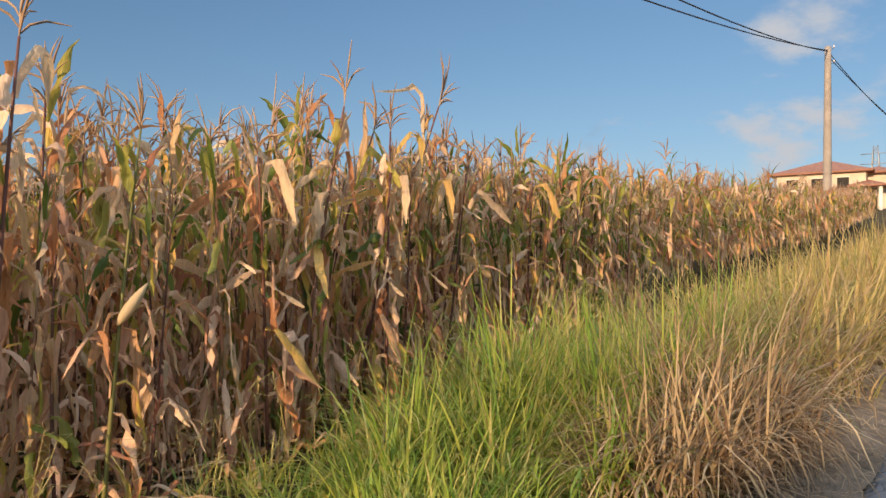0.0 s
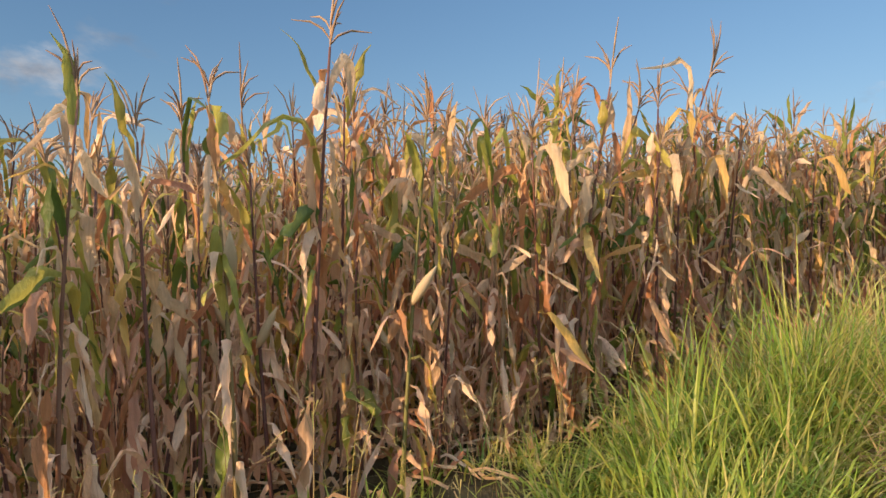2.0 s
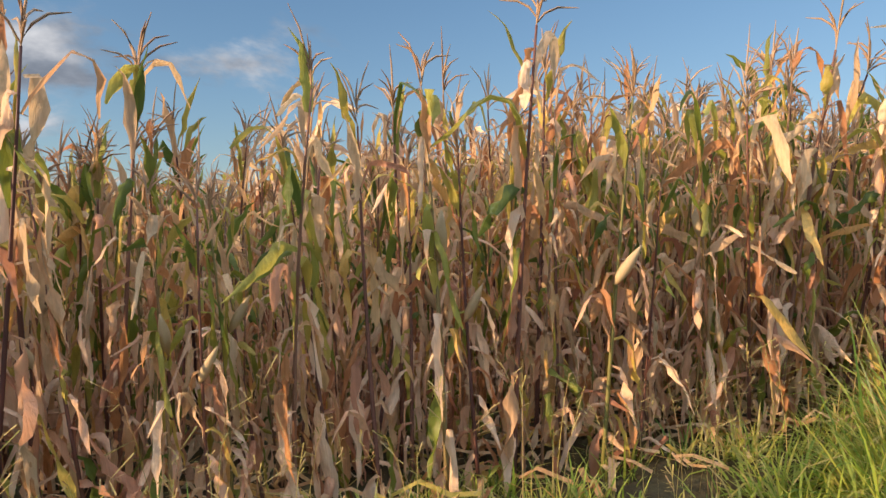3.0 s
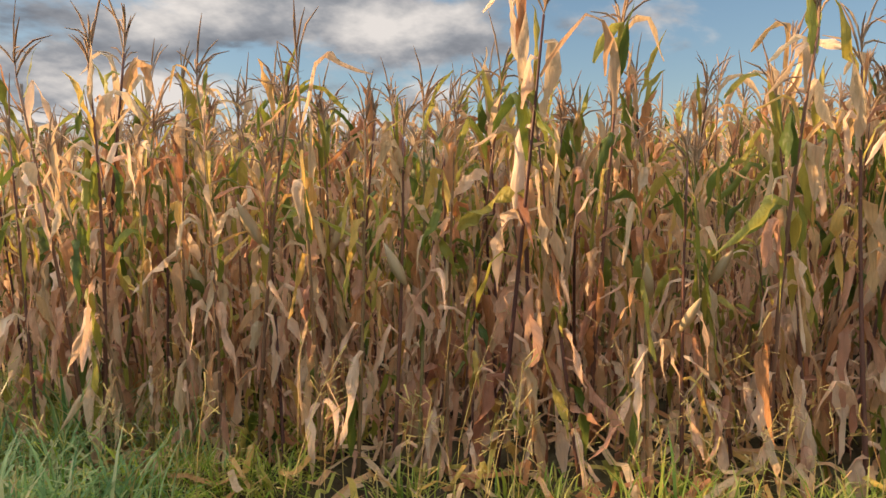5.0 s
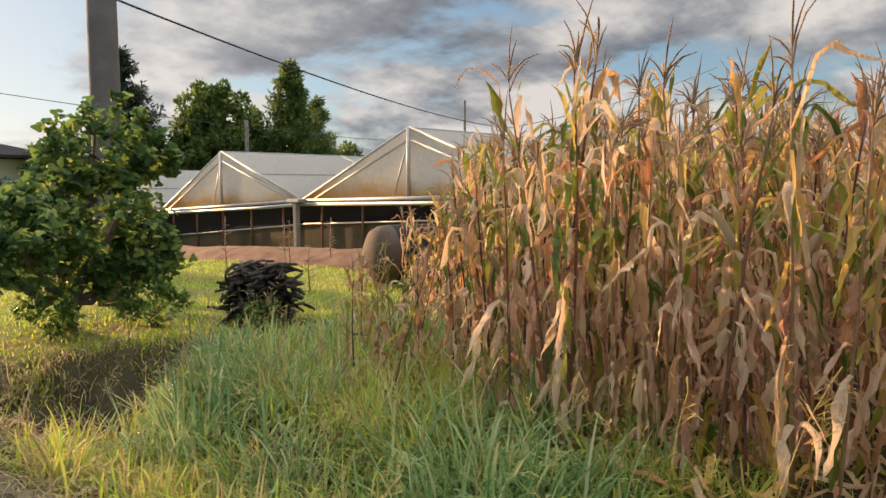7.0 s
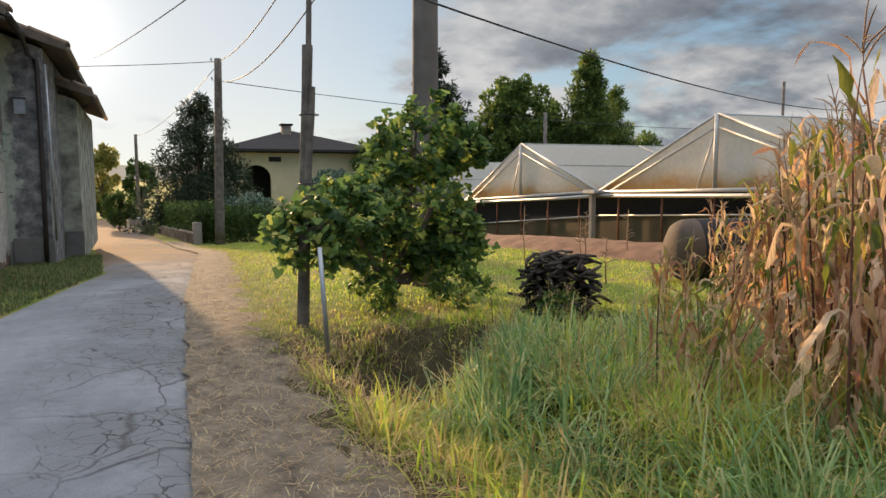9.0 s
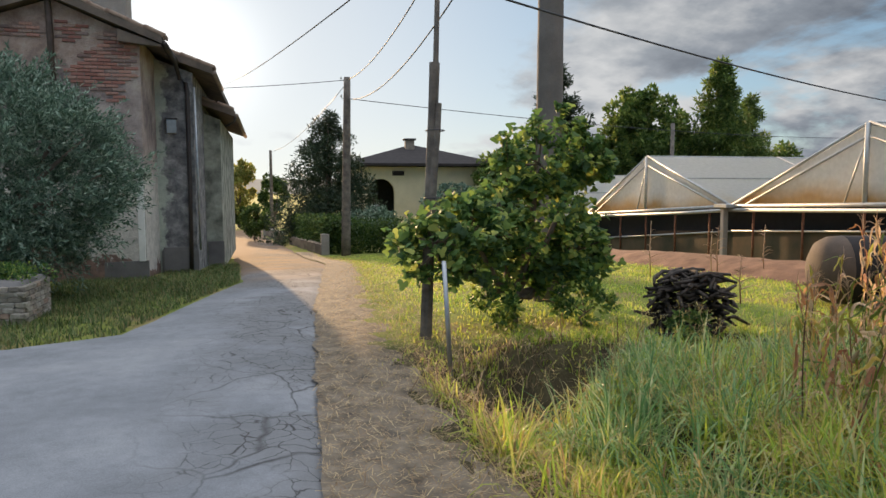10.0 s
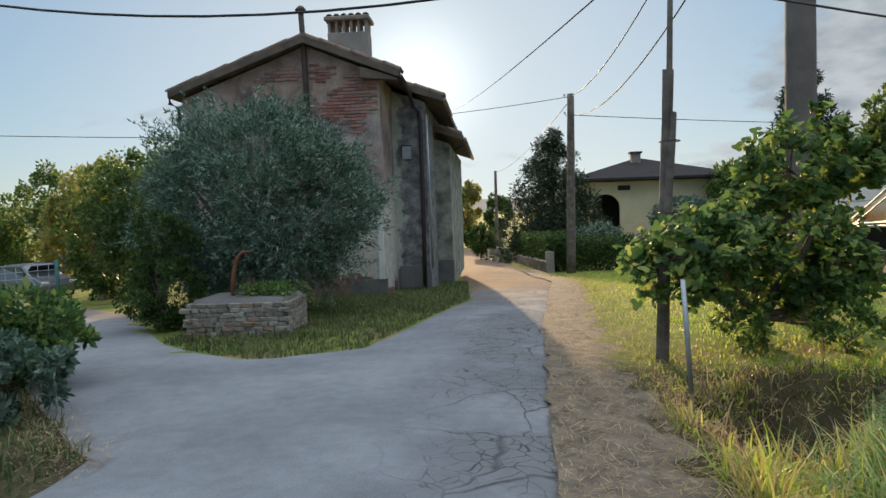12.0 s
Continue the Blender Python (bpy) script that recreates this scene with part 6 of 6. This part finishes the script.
# ---- hedge, villa, farmhouse ----
def make_hedge():
    h = thing("hedge", at_ground(-2.9, -35), "clipped dark green hedge along the lane", "hedge")
    C, S = [], []
    base = h.location
    for y in np.arange(-40, -30.4, 0.28):
        x0 = np.interp(y, [-40, -30.5], [-1.0, -1.95])
        for z in np.arange(0.45, 1.3, 0.2):
            for x in (x0 - 0.12, x0 - 0.5):
                C.append((x - base.x, y - base.y, float(land(y)) + z - base.z))
                S.append(0.24)
    for x in np.arange(-5.4, -1.9, 0.28):
        for z in np.arange(0.1, 1.3, 0.2):
            for y in (-30.6, -31.0):
                C.append((x - base.x, y - base.y, float(land(y)) + z - base.z))
                S.append(0.24)
    leaf_cloud(C, S, 26000, 0.11, 0.3, h, M_hedge, "foliage")
    w = thing("garden_wall", at_ground(-1.4, -35), "low pale garden wall under the hedge", "wall")
    for k in range(10):
        y = -39.6 + k * 0.98
        x = np.interp(y, [-40, -30.5], [-0.92, -1.86])
        box("block", (0.2, 0.96, 0.55), (x - w.location.x, y - w.location.y, float(land(y)) + 0.12 - w.location.z), M_fascia, w, "", 0.01, (0, 0, -5.5))
    box("end_post", (0.3, 0.3, 0.85), (-1.9 - w.location.x, -30.3 - w.location.y, float(land(-30.3)) + 0.35 - w.location.z), M_conc, w, "", 0.02)
    p = thing("gate_pillar", at_ground(0.35, -52), "pale stone gate pillar beside the lane", "pillar")
    box("shaft", (0.4, 0.4, 1.3), (0, 0, 0.6), M_conc, p, "", 0.03)
    box("cap", (0.5, 0.5, 0.1), (0, 0, 1.3), M_fascia, p, "", 0.02)
    w2 = thing("garden_wall", at_ground(-0.3, -46), "low pale garden wall farther down the lane", "wall")
    for k in range(6):
        y = -51 + k * 1.5
        x = np.interp(y, [-52, -41], [0.3, -0.75])
        box("block", (0.2, 1.46, 0.6), (x - w2.location.x, y - w2.location.y, float(land(y)) + 0.2 - w2.location.z), M_fascia, w2, "", 0.01, (0, 0, -5))


make_hedge()

M_cream = plain("cream_plaster", (0.68, 0.56, 0.36), 0.9, 0, 0.1, 1.0, 0.1, co_world=True)
M_pale = plain("pale_plaster", (0.60, 0.52, 0.42), 0.9, 0, 0.1, 1.0, 0.1, co_world=True)
# near-black that paints indoor shade onto the porch wall, windows and doorway
M_dark = plain("dark_interior", (0.03, 0.028, 0.026), 0.9)
M_brown = plain("brown_roof", (0.035, 0.028, 0.027), 1.0, 0, 0.25, 3.0)
M_terra = plain("terracotta_roof", (0.27, 0.13, 0.085), 0.85, 0, 0.25, 3.0)


def hip_roof(name, x0, x1, y0, y1, z0, z1, over, mat, parent):
    x0, x1, y0, y1 = x0 - over, x1 + over, y0 - over, y1 + over
    r = min(x1 - x0, y1 - y0) / 2
    if x1 - x0 > y1 - y0:
        a, b = (x0 + r, (y0 + y1) / 2, z1), (x1 - r, (y0 + y1) / 2, z1)
    else:
        a, b = ((x0 + x1) / 2, y0 + r, z1), ((x0 + x1) / 2, y1 - r, z1)
    v = [(x0, y0, z0), (x1, y0, z0), (x1, y1, z0), (x0, y1, z0), (x0, y0, z0 - 0.15), (x1, y0, z0 - 0.15), (x1, y1, z0 - 0.15), (x0, y1, z0 - 0.15), a, b]
    f = [[7, 6, 5, 4]] + [[i, (i + 1) % 4, (i + 1) % 4 + 4, i + 4][::-1] for i in range(4)]
    if x1 - x0 > y1 - y0:
        f += [[0, 1, 9, 8], [1, 2, 9], [2, 3, 8, 9], [3, 0, 8]]
    else:
        f += [[0, 1, 8], [1, 2, 9, 8], [2, 3, 9], [3, 0, 8, 9]]
    return mesh_ob(name, v, f, mat, parent)


def make_villa():
    z = float(ground_z(-9, -48))
    v = thing("villa", (-9.4, -48, z), "cream plastered villa with brown hip roof and arched porch", "house")
    y = 0
    # the north wall, with an arched opening through it
    out = [(-4.6, -0.3), (4.3, -0.3), (4.3, 4.35), (-4.6, 4.35)]
    bm = bmesh.new()
    x0, x1, spring = 1.8, 3.5, 2.75
    arch = [(x1, -0.3)] + [((x0 + x1) / 2 + (x1 - x0) / 2 * math.cos(a), spring + 0.85 * math.sin(a)) for a in np.linspace(0, math.pi, 11)] + [(x0, -0.3)]
    loops = [[(4.3, -0.3), (4.3, 4.35)] + [(4.3, 4.35)][:0] + [((x0 + x1) / 2, 4.35)] + [p for p in arch[:7]][::-1],
             [((x0 + x1) / 2, 4.35), (-4.6, 4.35), (-4.6, -0.3)] + [p for p in arch[6:]][::-1]]
    for lp in loops:
        fr = [bm.verts.new((px, 0.0, pz)) for px, pz in lp]
        bk = [bm.verts.new((px, -0.3, pz)) for px, pz in lp]
        bm.faces.new(fr)
        bm.faces.new(bk[::-1])
        n = len(lp)
        for i in range(n):
            bm.faces.new((fr[i], bk[i], bk[(i + 1) % n], fr[(i + 1) % n]))
    bmesh.ops.recalc_face_normals(bm, faces=bm.faces)
    part("wall", bm, M_cream, v, "cream plaster wall with an arch")
    box("side_wall", (0.3, 9, 4.6), (4.15, -4.8, 2.05), M_cream, v)
    box("side_wall", (0.3, 9, 4.6), (-4.45, -4.8, 2.05), M_cream, v)
    box("back_wall", (8.9, 0.3, 4.6), (-0.15, -9.4, 2.05), M_cream, v)
    box("porch_back", (4.5, 0.2, 4.4), (2.4, -2.2, 2.0), M_dark, v, "porch wall coloured near-black for its shade")
    box("porch_door", (0.9, 0.06, 2.1), (2.9, -2.07, 1.0), M_white, v, "pale porch door", 0.01)
    box("name_panel", (0.75, 0.05, 0.3), (1.55, 0.03, 3.95), M_brown, v, "brown panel over the arch", 0.01)
    hip_roof("roof", -4.6, 4.3, -9.5, 0.0, 4.55, 6.05, 0.75, M_brown, v)
    box("chimney", (0.6, 0.5, 1.0), (0.2, -3.2, 5.75), M_fascia, v, "", 0.02)
    box("chimney_cap", (0.8, 0.7, 0.12), (0.2, -3.2, 6.3), M_brown, v, "", 0.02)
    tube("antenna", [(-1.5, -3.5, 5.4), (-1.5, -3.5, 7.2)], 0.02, M_steel, v, "", 5)
    tube("antenna_bar", [(-1.5, -3.9, 7.1), (-1.5, -3.0, 7.1)], 0.015, M_steel, v, "", 5)
    tube("downpipe", [(3.9, 0.08, 4.3), (3.9, 0.08, 0)], 0.05, M_pipe, v, "", 6)


make_villa()


def make_farmhouse():
    z = float(ground_z(-10.5, 66)) - 0.2
    f = thing("farmhouse", (-10.6, 69, z), "pale two-storey farmhouse with terracotta roof and porch", "house")
    top = 8.9 - z
    box("wall", (7.0, 6.5, top + 0.6), (-0.6, 0.5, top / 2 - 0.3), M_pale, f, "cream plaster walls")
    hip_roof("roof", -4.1, 2.9, -2.75, 3.75, top + 0.0, top + 1.35, 0.6, M_terra, f)
    box("wing", (1.7, 5, top + 0.3), (3.7, 1.2, top / 2 - 0.35), M_pale, f, "set-back wing")
    hip_roof("wing_roof", 2.6, 4.6, -1.6, 3.6, top - 0.1, top + 0.45, 0.5, M_terra, f)
    pr = hip_roof("porch_roof", 2.0, 4.2, -3.6, -1.2, top - 1.35, top - 0.85, 0.35, M_terra, f)
    for x in (2.15, 4.05):
        box("column", (0.28, 0.28, top - 1.2), (x, -3.4, (top - 1.2) / 2 - 0.2), M_white, f, "white porch column", 0.02)
    for x in (-2.8, -0.8, 1.2):
        w = box("window", (0.9, 0.08, 1.1), (x, -2.77, top - 1.1), M_dark, f, "dark window")
        box("frame", (1.05, 0.06, 0.08), (x, -2.8, top - 0.52), M_white, w)
        box("sill", (1.1, 0.14, 0.07), (x, -2.82, top - 1.68), M_white, w)
    box("doorway", (1.0, 0.08, 1.9), (3.1, -1.34, 1.2), M_dark, f, "dark doorway under the porch")


make_farmhouse()


def make_pylon():
    p = thing("pylon", at_ground(-15.1, 146.4), "distant steel lattice power pylon", "pylon")
    h = 21.6 - p.location.z
    lv = [0, 0.25, 0.5, 0.7, 0.85, 1.0]
    w = [1.2, 0.95, 0.72, 0.55, 0.45, 0.3]
    for sx in (-1, 1):
        for sy in (-1, 1):
            tube("leg", [(sx * b, sy * b, h * a - (0.2 if a == 0 else 0)) for a, b in zip(lv, w)], 0.09, M_steel, p, "", 4)
    for k in range(5):
        for sx, sy, tx, ty in ((-1, -1, 1, -1), (1, -1, -1, -1), (-1, 1, -1, -1), (1, -1, 1, 1)):
            tube("strut", [(sx * w[k], sy * w[k], h * lv[k]), (tx * w[k + 1], ty * w[k + 1], h * lv[k + 1])], 0.05, M_steel, p, "", 4)
    for a in (0.72, 0.88):
        tube("cross_arm", [(-2.4, 0, h * a), (2.4, 0, h * a)], 0.08, M_steel, p, "", 4)


make_pylon()


# ---- well, wood pile, tank, car, fence ----
def make_well():
    w = thing("stone_well", at_ground(3.66, -13.85), "low old well of rough grey stones with plaster traces", "well")
    bm = bmesh.new()
    add_box(bm, (1.34, 1.0, 0.72), pose(0, -0.1, 0.16), 0.05)
    part("core", bm, M_plinth, w, "grey mortar core")
    shapes = []
    for k in range(5):
        bm = bmesh.new()
        add_box(bm, (1, 1, 1), Matrix(), 0.12)
        for v in bm.verts:
            v.co += Vector((rng.normal(0, 0.05), rng.normal(0, 0.05), rng.normal(0, 0.05)))
        o = part("stone", bm, M_stone, w)
        shapes.append(o.data)
        o.scale, o.location = (0.16, 0.06, 0.09), (-0.5 + 0.25 * k, 0.405, -0.02)
    for row in range(8):
        z = -0.02 + row * 0.066
        x = -0.68
        while x < 0.66:
            L = rng.uniform(0.07, 0.19)
            o = new("stone", shapes[int(rng.integers(5))])
            o.parent, o.location = w, (x + L / 2, 0.40 + rng.uniform(-0.01, 0.015), z)
            o.scale, o.rotation_euler = (L * 0.95, 0.06 + 0.03 * rng.random(), 0.062), (0, rng.normal(0, 0.05), rng.normal(0, 0.05))
            x += L
        for sg in (-1, 1):
            y = -0.55
            while y < 0.38:
                L = rng.uniform(0.12, 0.24)
                o = new("stone", shapes[int(rng.integers(5))])
                o.parent, o.location = w, (sg * 0.68, y + L / 2, z)
                o.scale = (0.07, L * 0.95, 0.062)
                y += L
    v, f = tube_arrays([(0.25, -0.1, 0.45), (0.24, -0.12, 0.8), (0.19, -0.12, 1.02), (0.1, -0.12, 1.14), (-0.05, -0.12, 1.16)], [0.035, 0.035, 0.03, 0.025, 0.012], 8)
    mesh_ob("hoop", v, f, M_rust, w, "bent rusty iron hoop", smooth=True)
    leaf_cloud([(-0.35 + rng.normal(0, 0.2), -0.1 + rng.normal(0, 0.15), 0.58) for _ in range(25)], [0.13] * 25, 1500, 0.05, 0.35, w, M_fig, "ivy", "green ivy growing out of the well")


make_well()


def make_pile():
    p = thing("wood_pile", at_ground(-4.4, -10.75), "heap of dark old sticks and vine cuttings", "wood pile")
    M = plain("dark_sticks", (0.04, 0.033, 0.03), 0.95, 0, 0.4, 9.0, 0.5, 50.0, (0.085, 0.065, 0.05))
    for k in range(280):
        row = rng.uniform(0, 1)
        z = 0.03 + 0.64 * row
        half = 0.36 - 0.06 * row * row
        x, y = rng.uniform(-half, half), rng.uniform(-half, half)
        a = rng.normal(0.75, 0.3) + (0.6 if k % 5 == 0 else 0)
        L = rng.uniform(0.3, 0.7)
        d = np.array([math.cos(a), math.sin(a), rng.normal(0, 0.06)]) * L / 2
        c = np.array([x, y, z])
        tube("stick", [c - d, c + rng.normal(0, 0.025, 3), c + d], [0.016, 0.023, 0.014], M, p, "", 5)


make_pile()


def make_brambles():
    """Green growth round the wood pile and below the fig."""
    for x, y, r, h in ((-4.15, -10.35, 0.25, 0.16), (-3.5, -11.5, 0.4, 0.3), (-2.5, -11.6, 0.4, 0.3)):
        tree("bramble", (x, y), [((0, 0, h), (r, r, h))], 900, 0.08, 0.25, M_fig, "low leafy bramble in the rough grass", "shrub", 20, 0.015, 3)


make_brambles()


def make_tank():
    M = plain("dark_tank", (0.014, 0.011, 0.011), 0.85, 0, 0.3, 3.0, 0.2)
    M2 = plain("dusty_tank_end", (0.10, 0.07, 0.05), 0.85, 0, 0.3, 3.0, 0.2)
    t = thing("slurry_tank", at_ground(-8.2, -11.75), "dark cylindrical tank on its side with a dusty domed end", "tank", yaw=160)
    r = 0.47
    tube("body", [(x, 0, r + 0.02) for x in (-0.75, -0.7, 0.0, 0.4, 1.2, 1.24)], [r * 0.96, r, r, r, r, r * 0.96], M, t, "black tank shell", 28)
    tube("domed_end", [(x, 0, r + 0.02) for x in (-0.7, -0.86, -0.98, -1.06, -1.1)], [r * 1.005, r * 0.97, r * 0.84, r * 0.55, r * 0.12], M2, t, "dusty brown domed end", 28)
    for x in (-0.35, 0.5):
        tube("band", [(x - 0.03, 0, r + 0.02), (x + 0.03, 0, r + 0.02)], r + 0.012, M_pipe, t, "", 28)
    tube("hatch", [(0.45, 0, 2 * r - 0.02), (0.45, 0, 2 * r + 0.08)], 0.18, M, t, "round filler hatch", 14)
    tube("hatch_lid", [(0.45, 0, 2 * r + 0.08), (0.45, 0, 2 * r + 0.12)], [0.2, 0.18], M, t, "", 14)
    for x in (-0.4, 0.55):
        box("cradle", (0.12, 0.9, 0.24), (x, 0, 0.08), M_wood, t, "", 0.02)


make_tank()


def make_car():
    M_body = plain("silver_paint", (0.17, 0.18, 0.20), 0.3, 0.6, 0.05, 3.0)
    M_glass = plain("car_glass", (0.02, 0.025, 0.03), 0.08)
    M_rub = plain("tyre_rubber", (0.02, 0.02, 0.02), 0.9)
    M_red = plain("tail_light", (0.35, 0.02, 0.015), 0.25)
    c = thing("parked_car", at_ground(20.6, -33.9), "silver estate car parked in the garden", "car", yaw=150)
    prof = [(-2.0, 0.35), (-1.95, 0.85), (-1.7, 1.35), (-1.45, 1.47), (0.2, 1.48), (0.95, 1.0), (1.9, 0.85), (2.05, 0.6), (2.0, 0.32)]
    bm = bmesh.new()
    cols = []
    for y, k in ((-0.85, 0.93), (-0.78, 1.0), (0.78, 1.0), (0.85, 0.93)):
        cols.append([bm.verts.new((x * (1 if k == 1 else 0.985), y * (1 if z < 1.0 else 0.82), 0.33 + (z - 0.33) * k)) for x, z in prof])
    n = len(prof)
    for a, b in zip(cols, cols[1:]):
        for i in range(n):
            bm.faces.new((a[i], a[(i + 1) % n], b[(i + 1) % n], b[i]))
    bm.faces.new(cols[0][::-1])
    bm.faces.new(cols[-1])
    bmesh.ops.recalc_face_normals(bm, faces=bm.faces)
    part("body", bm, M_body, c, "silver painted body")
    for sg in (-1, 1):
        sheet("side_window", [(-1.5, sg * 0.75, 0.95), (-1.4, sg * 0.715, 1.36), (0.1, sg * 0.715, 1.38), (0.6, sg * 0.77, 0.98)], M_glass, c, "dark side window", 0.01)
        box("tail_light", (0.06, 0.16, 0.35), (-1.93, sg * 0.68, 0.9), M_red, c, "red tail light", 0.01)
        box("headlight", (0.1, 0.3, 0.14), (1.96, sg * 0.6, 0.72), M_white, c, "", 0.02)
        for x in (-1.25, 1.25):
            w = tube("wheel", [(x, sg * 0.6, 0.32), (x, sg * 0.86, 0.32)], 0.32, M_rub, c, "", 18)
            tube("rim", [(x, sg * 0.85, 0.32), (x, sg * 0.88, 0.32)], 0.19, M_steel, w, "", 12)
    box("rear_window", (0.03, 1.2, 0.42), (-1.86, 0, 1.16), M_glass, c, "dark rear window", 0.01, (0, -26, 0))
    box("windscreen", (0.03, 1.25, 0.75), (0.62, 0, 1.25), M_glass, c, "", 0.01, (0, 57, 0))
    box("bumper", (0.14, 1.6, 0.22), (-2.0, 0, 0.45), M_rub, c, "dark rear bumper", 0.03)
    box("number_plate", (0.02, 0.45, 0.11), (-1.985, 0, 0.78), M_white, c, "pale blank plate", 0.004)
    tube("roof_rail", [(-1.3, 0.6, 1.5), (0.1, 0.6, 1.51)], 0.02, M_pipe, c, "", 5)


make_car()


def make_fence():
    M_teal = plain("teal_paint", (0.03, 0.12, 0.11), 0.6)
    f = thing("wire_fence", at_ground(7.7, -15.7), "low wire fence with teal posts beside the drive", "fence")
    ends = []
    for k in range(5):
        x, y = 7.7 + 1.5 * k, -15.7 + 0.55 * k
        p = np.array(at_ground(x, y)) - np.array(f.location)
        ends.append(p)
        tube("post", [p - [0, 0, 0.1], p + [0, 0, 1.15]], 0.035, M_teal, f, "", 8)
    for z in np.arange(0.15, 1.11, 0.12):
        tube("wire", [e + [0, 0, z] for e in ends], 0.006, M_steel, f, "", 4)
    for a, b in zip(ends, ends[1:]):
        for t in np.linspace(0.08, 0.92, 9):
            q = a * (1 - t) + b * t
            tube("stay", [q + [0, 0, 0.12], q + [0, 0, 1.08]], 0.005, M_steel, f, "", 4)


make_fence()


def make_weeds():
    """Dry thistle stems standing before the clay bank and by the tank."""
    for x, y, h in ((-7.0, -16.0, 1.1), (-7.9, -15.2, 1.0), (-8.6, -16.4, 0.9), (-3.3, -11.6, 0.5), (-9.2, -15.6, 1.0), (-6.3, -12.4, 0.7)):
        w = thing("dry_weed", at_ground(x, y), "dry pale weed with thin branching stems", "weed", "dry weeds")
        tube("stem", [(0, 0, -0.05), (0.03, 0, h * 0.5), (0.02, 0.02, h)], [0.012, 0.009, 0.005], M_tassel, w, "", 5)
        for k in range(12):
            z, a = rng.uniform(0.25, 0.95) * h, rng.uniform(0, 6.28)
            L = rng.uniform(0.15, 0.4) * (1.2 - z / h)
            tube("twig", [(0.02, 0, z), (0.02 + L * 0.6 * math.cos(a), L * 0.6 * math.sin(a), z + L * 0.3), (0.02 + L * math.cos(a), L * math.sin(a), z + L * 0.25)], [0.006, 0.005, 0.003], M_tassel, w, "", 4)


make_weeds()
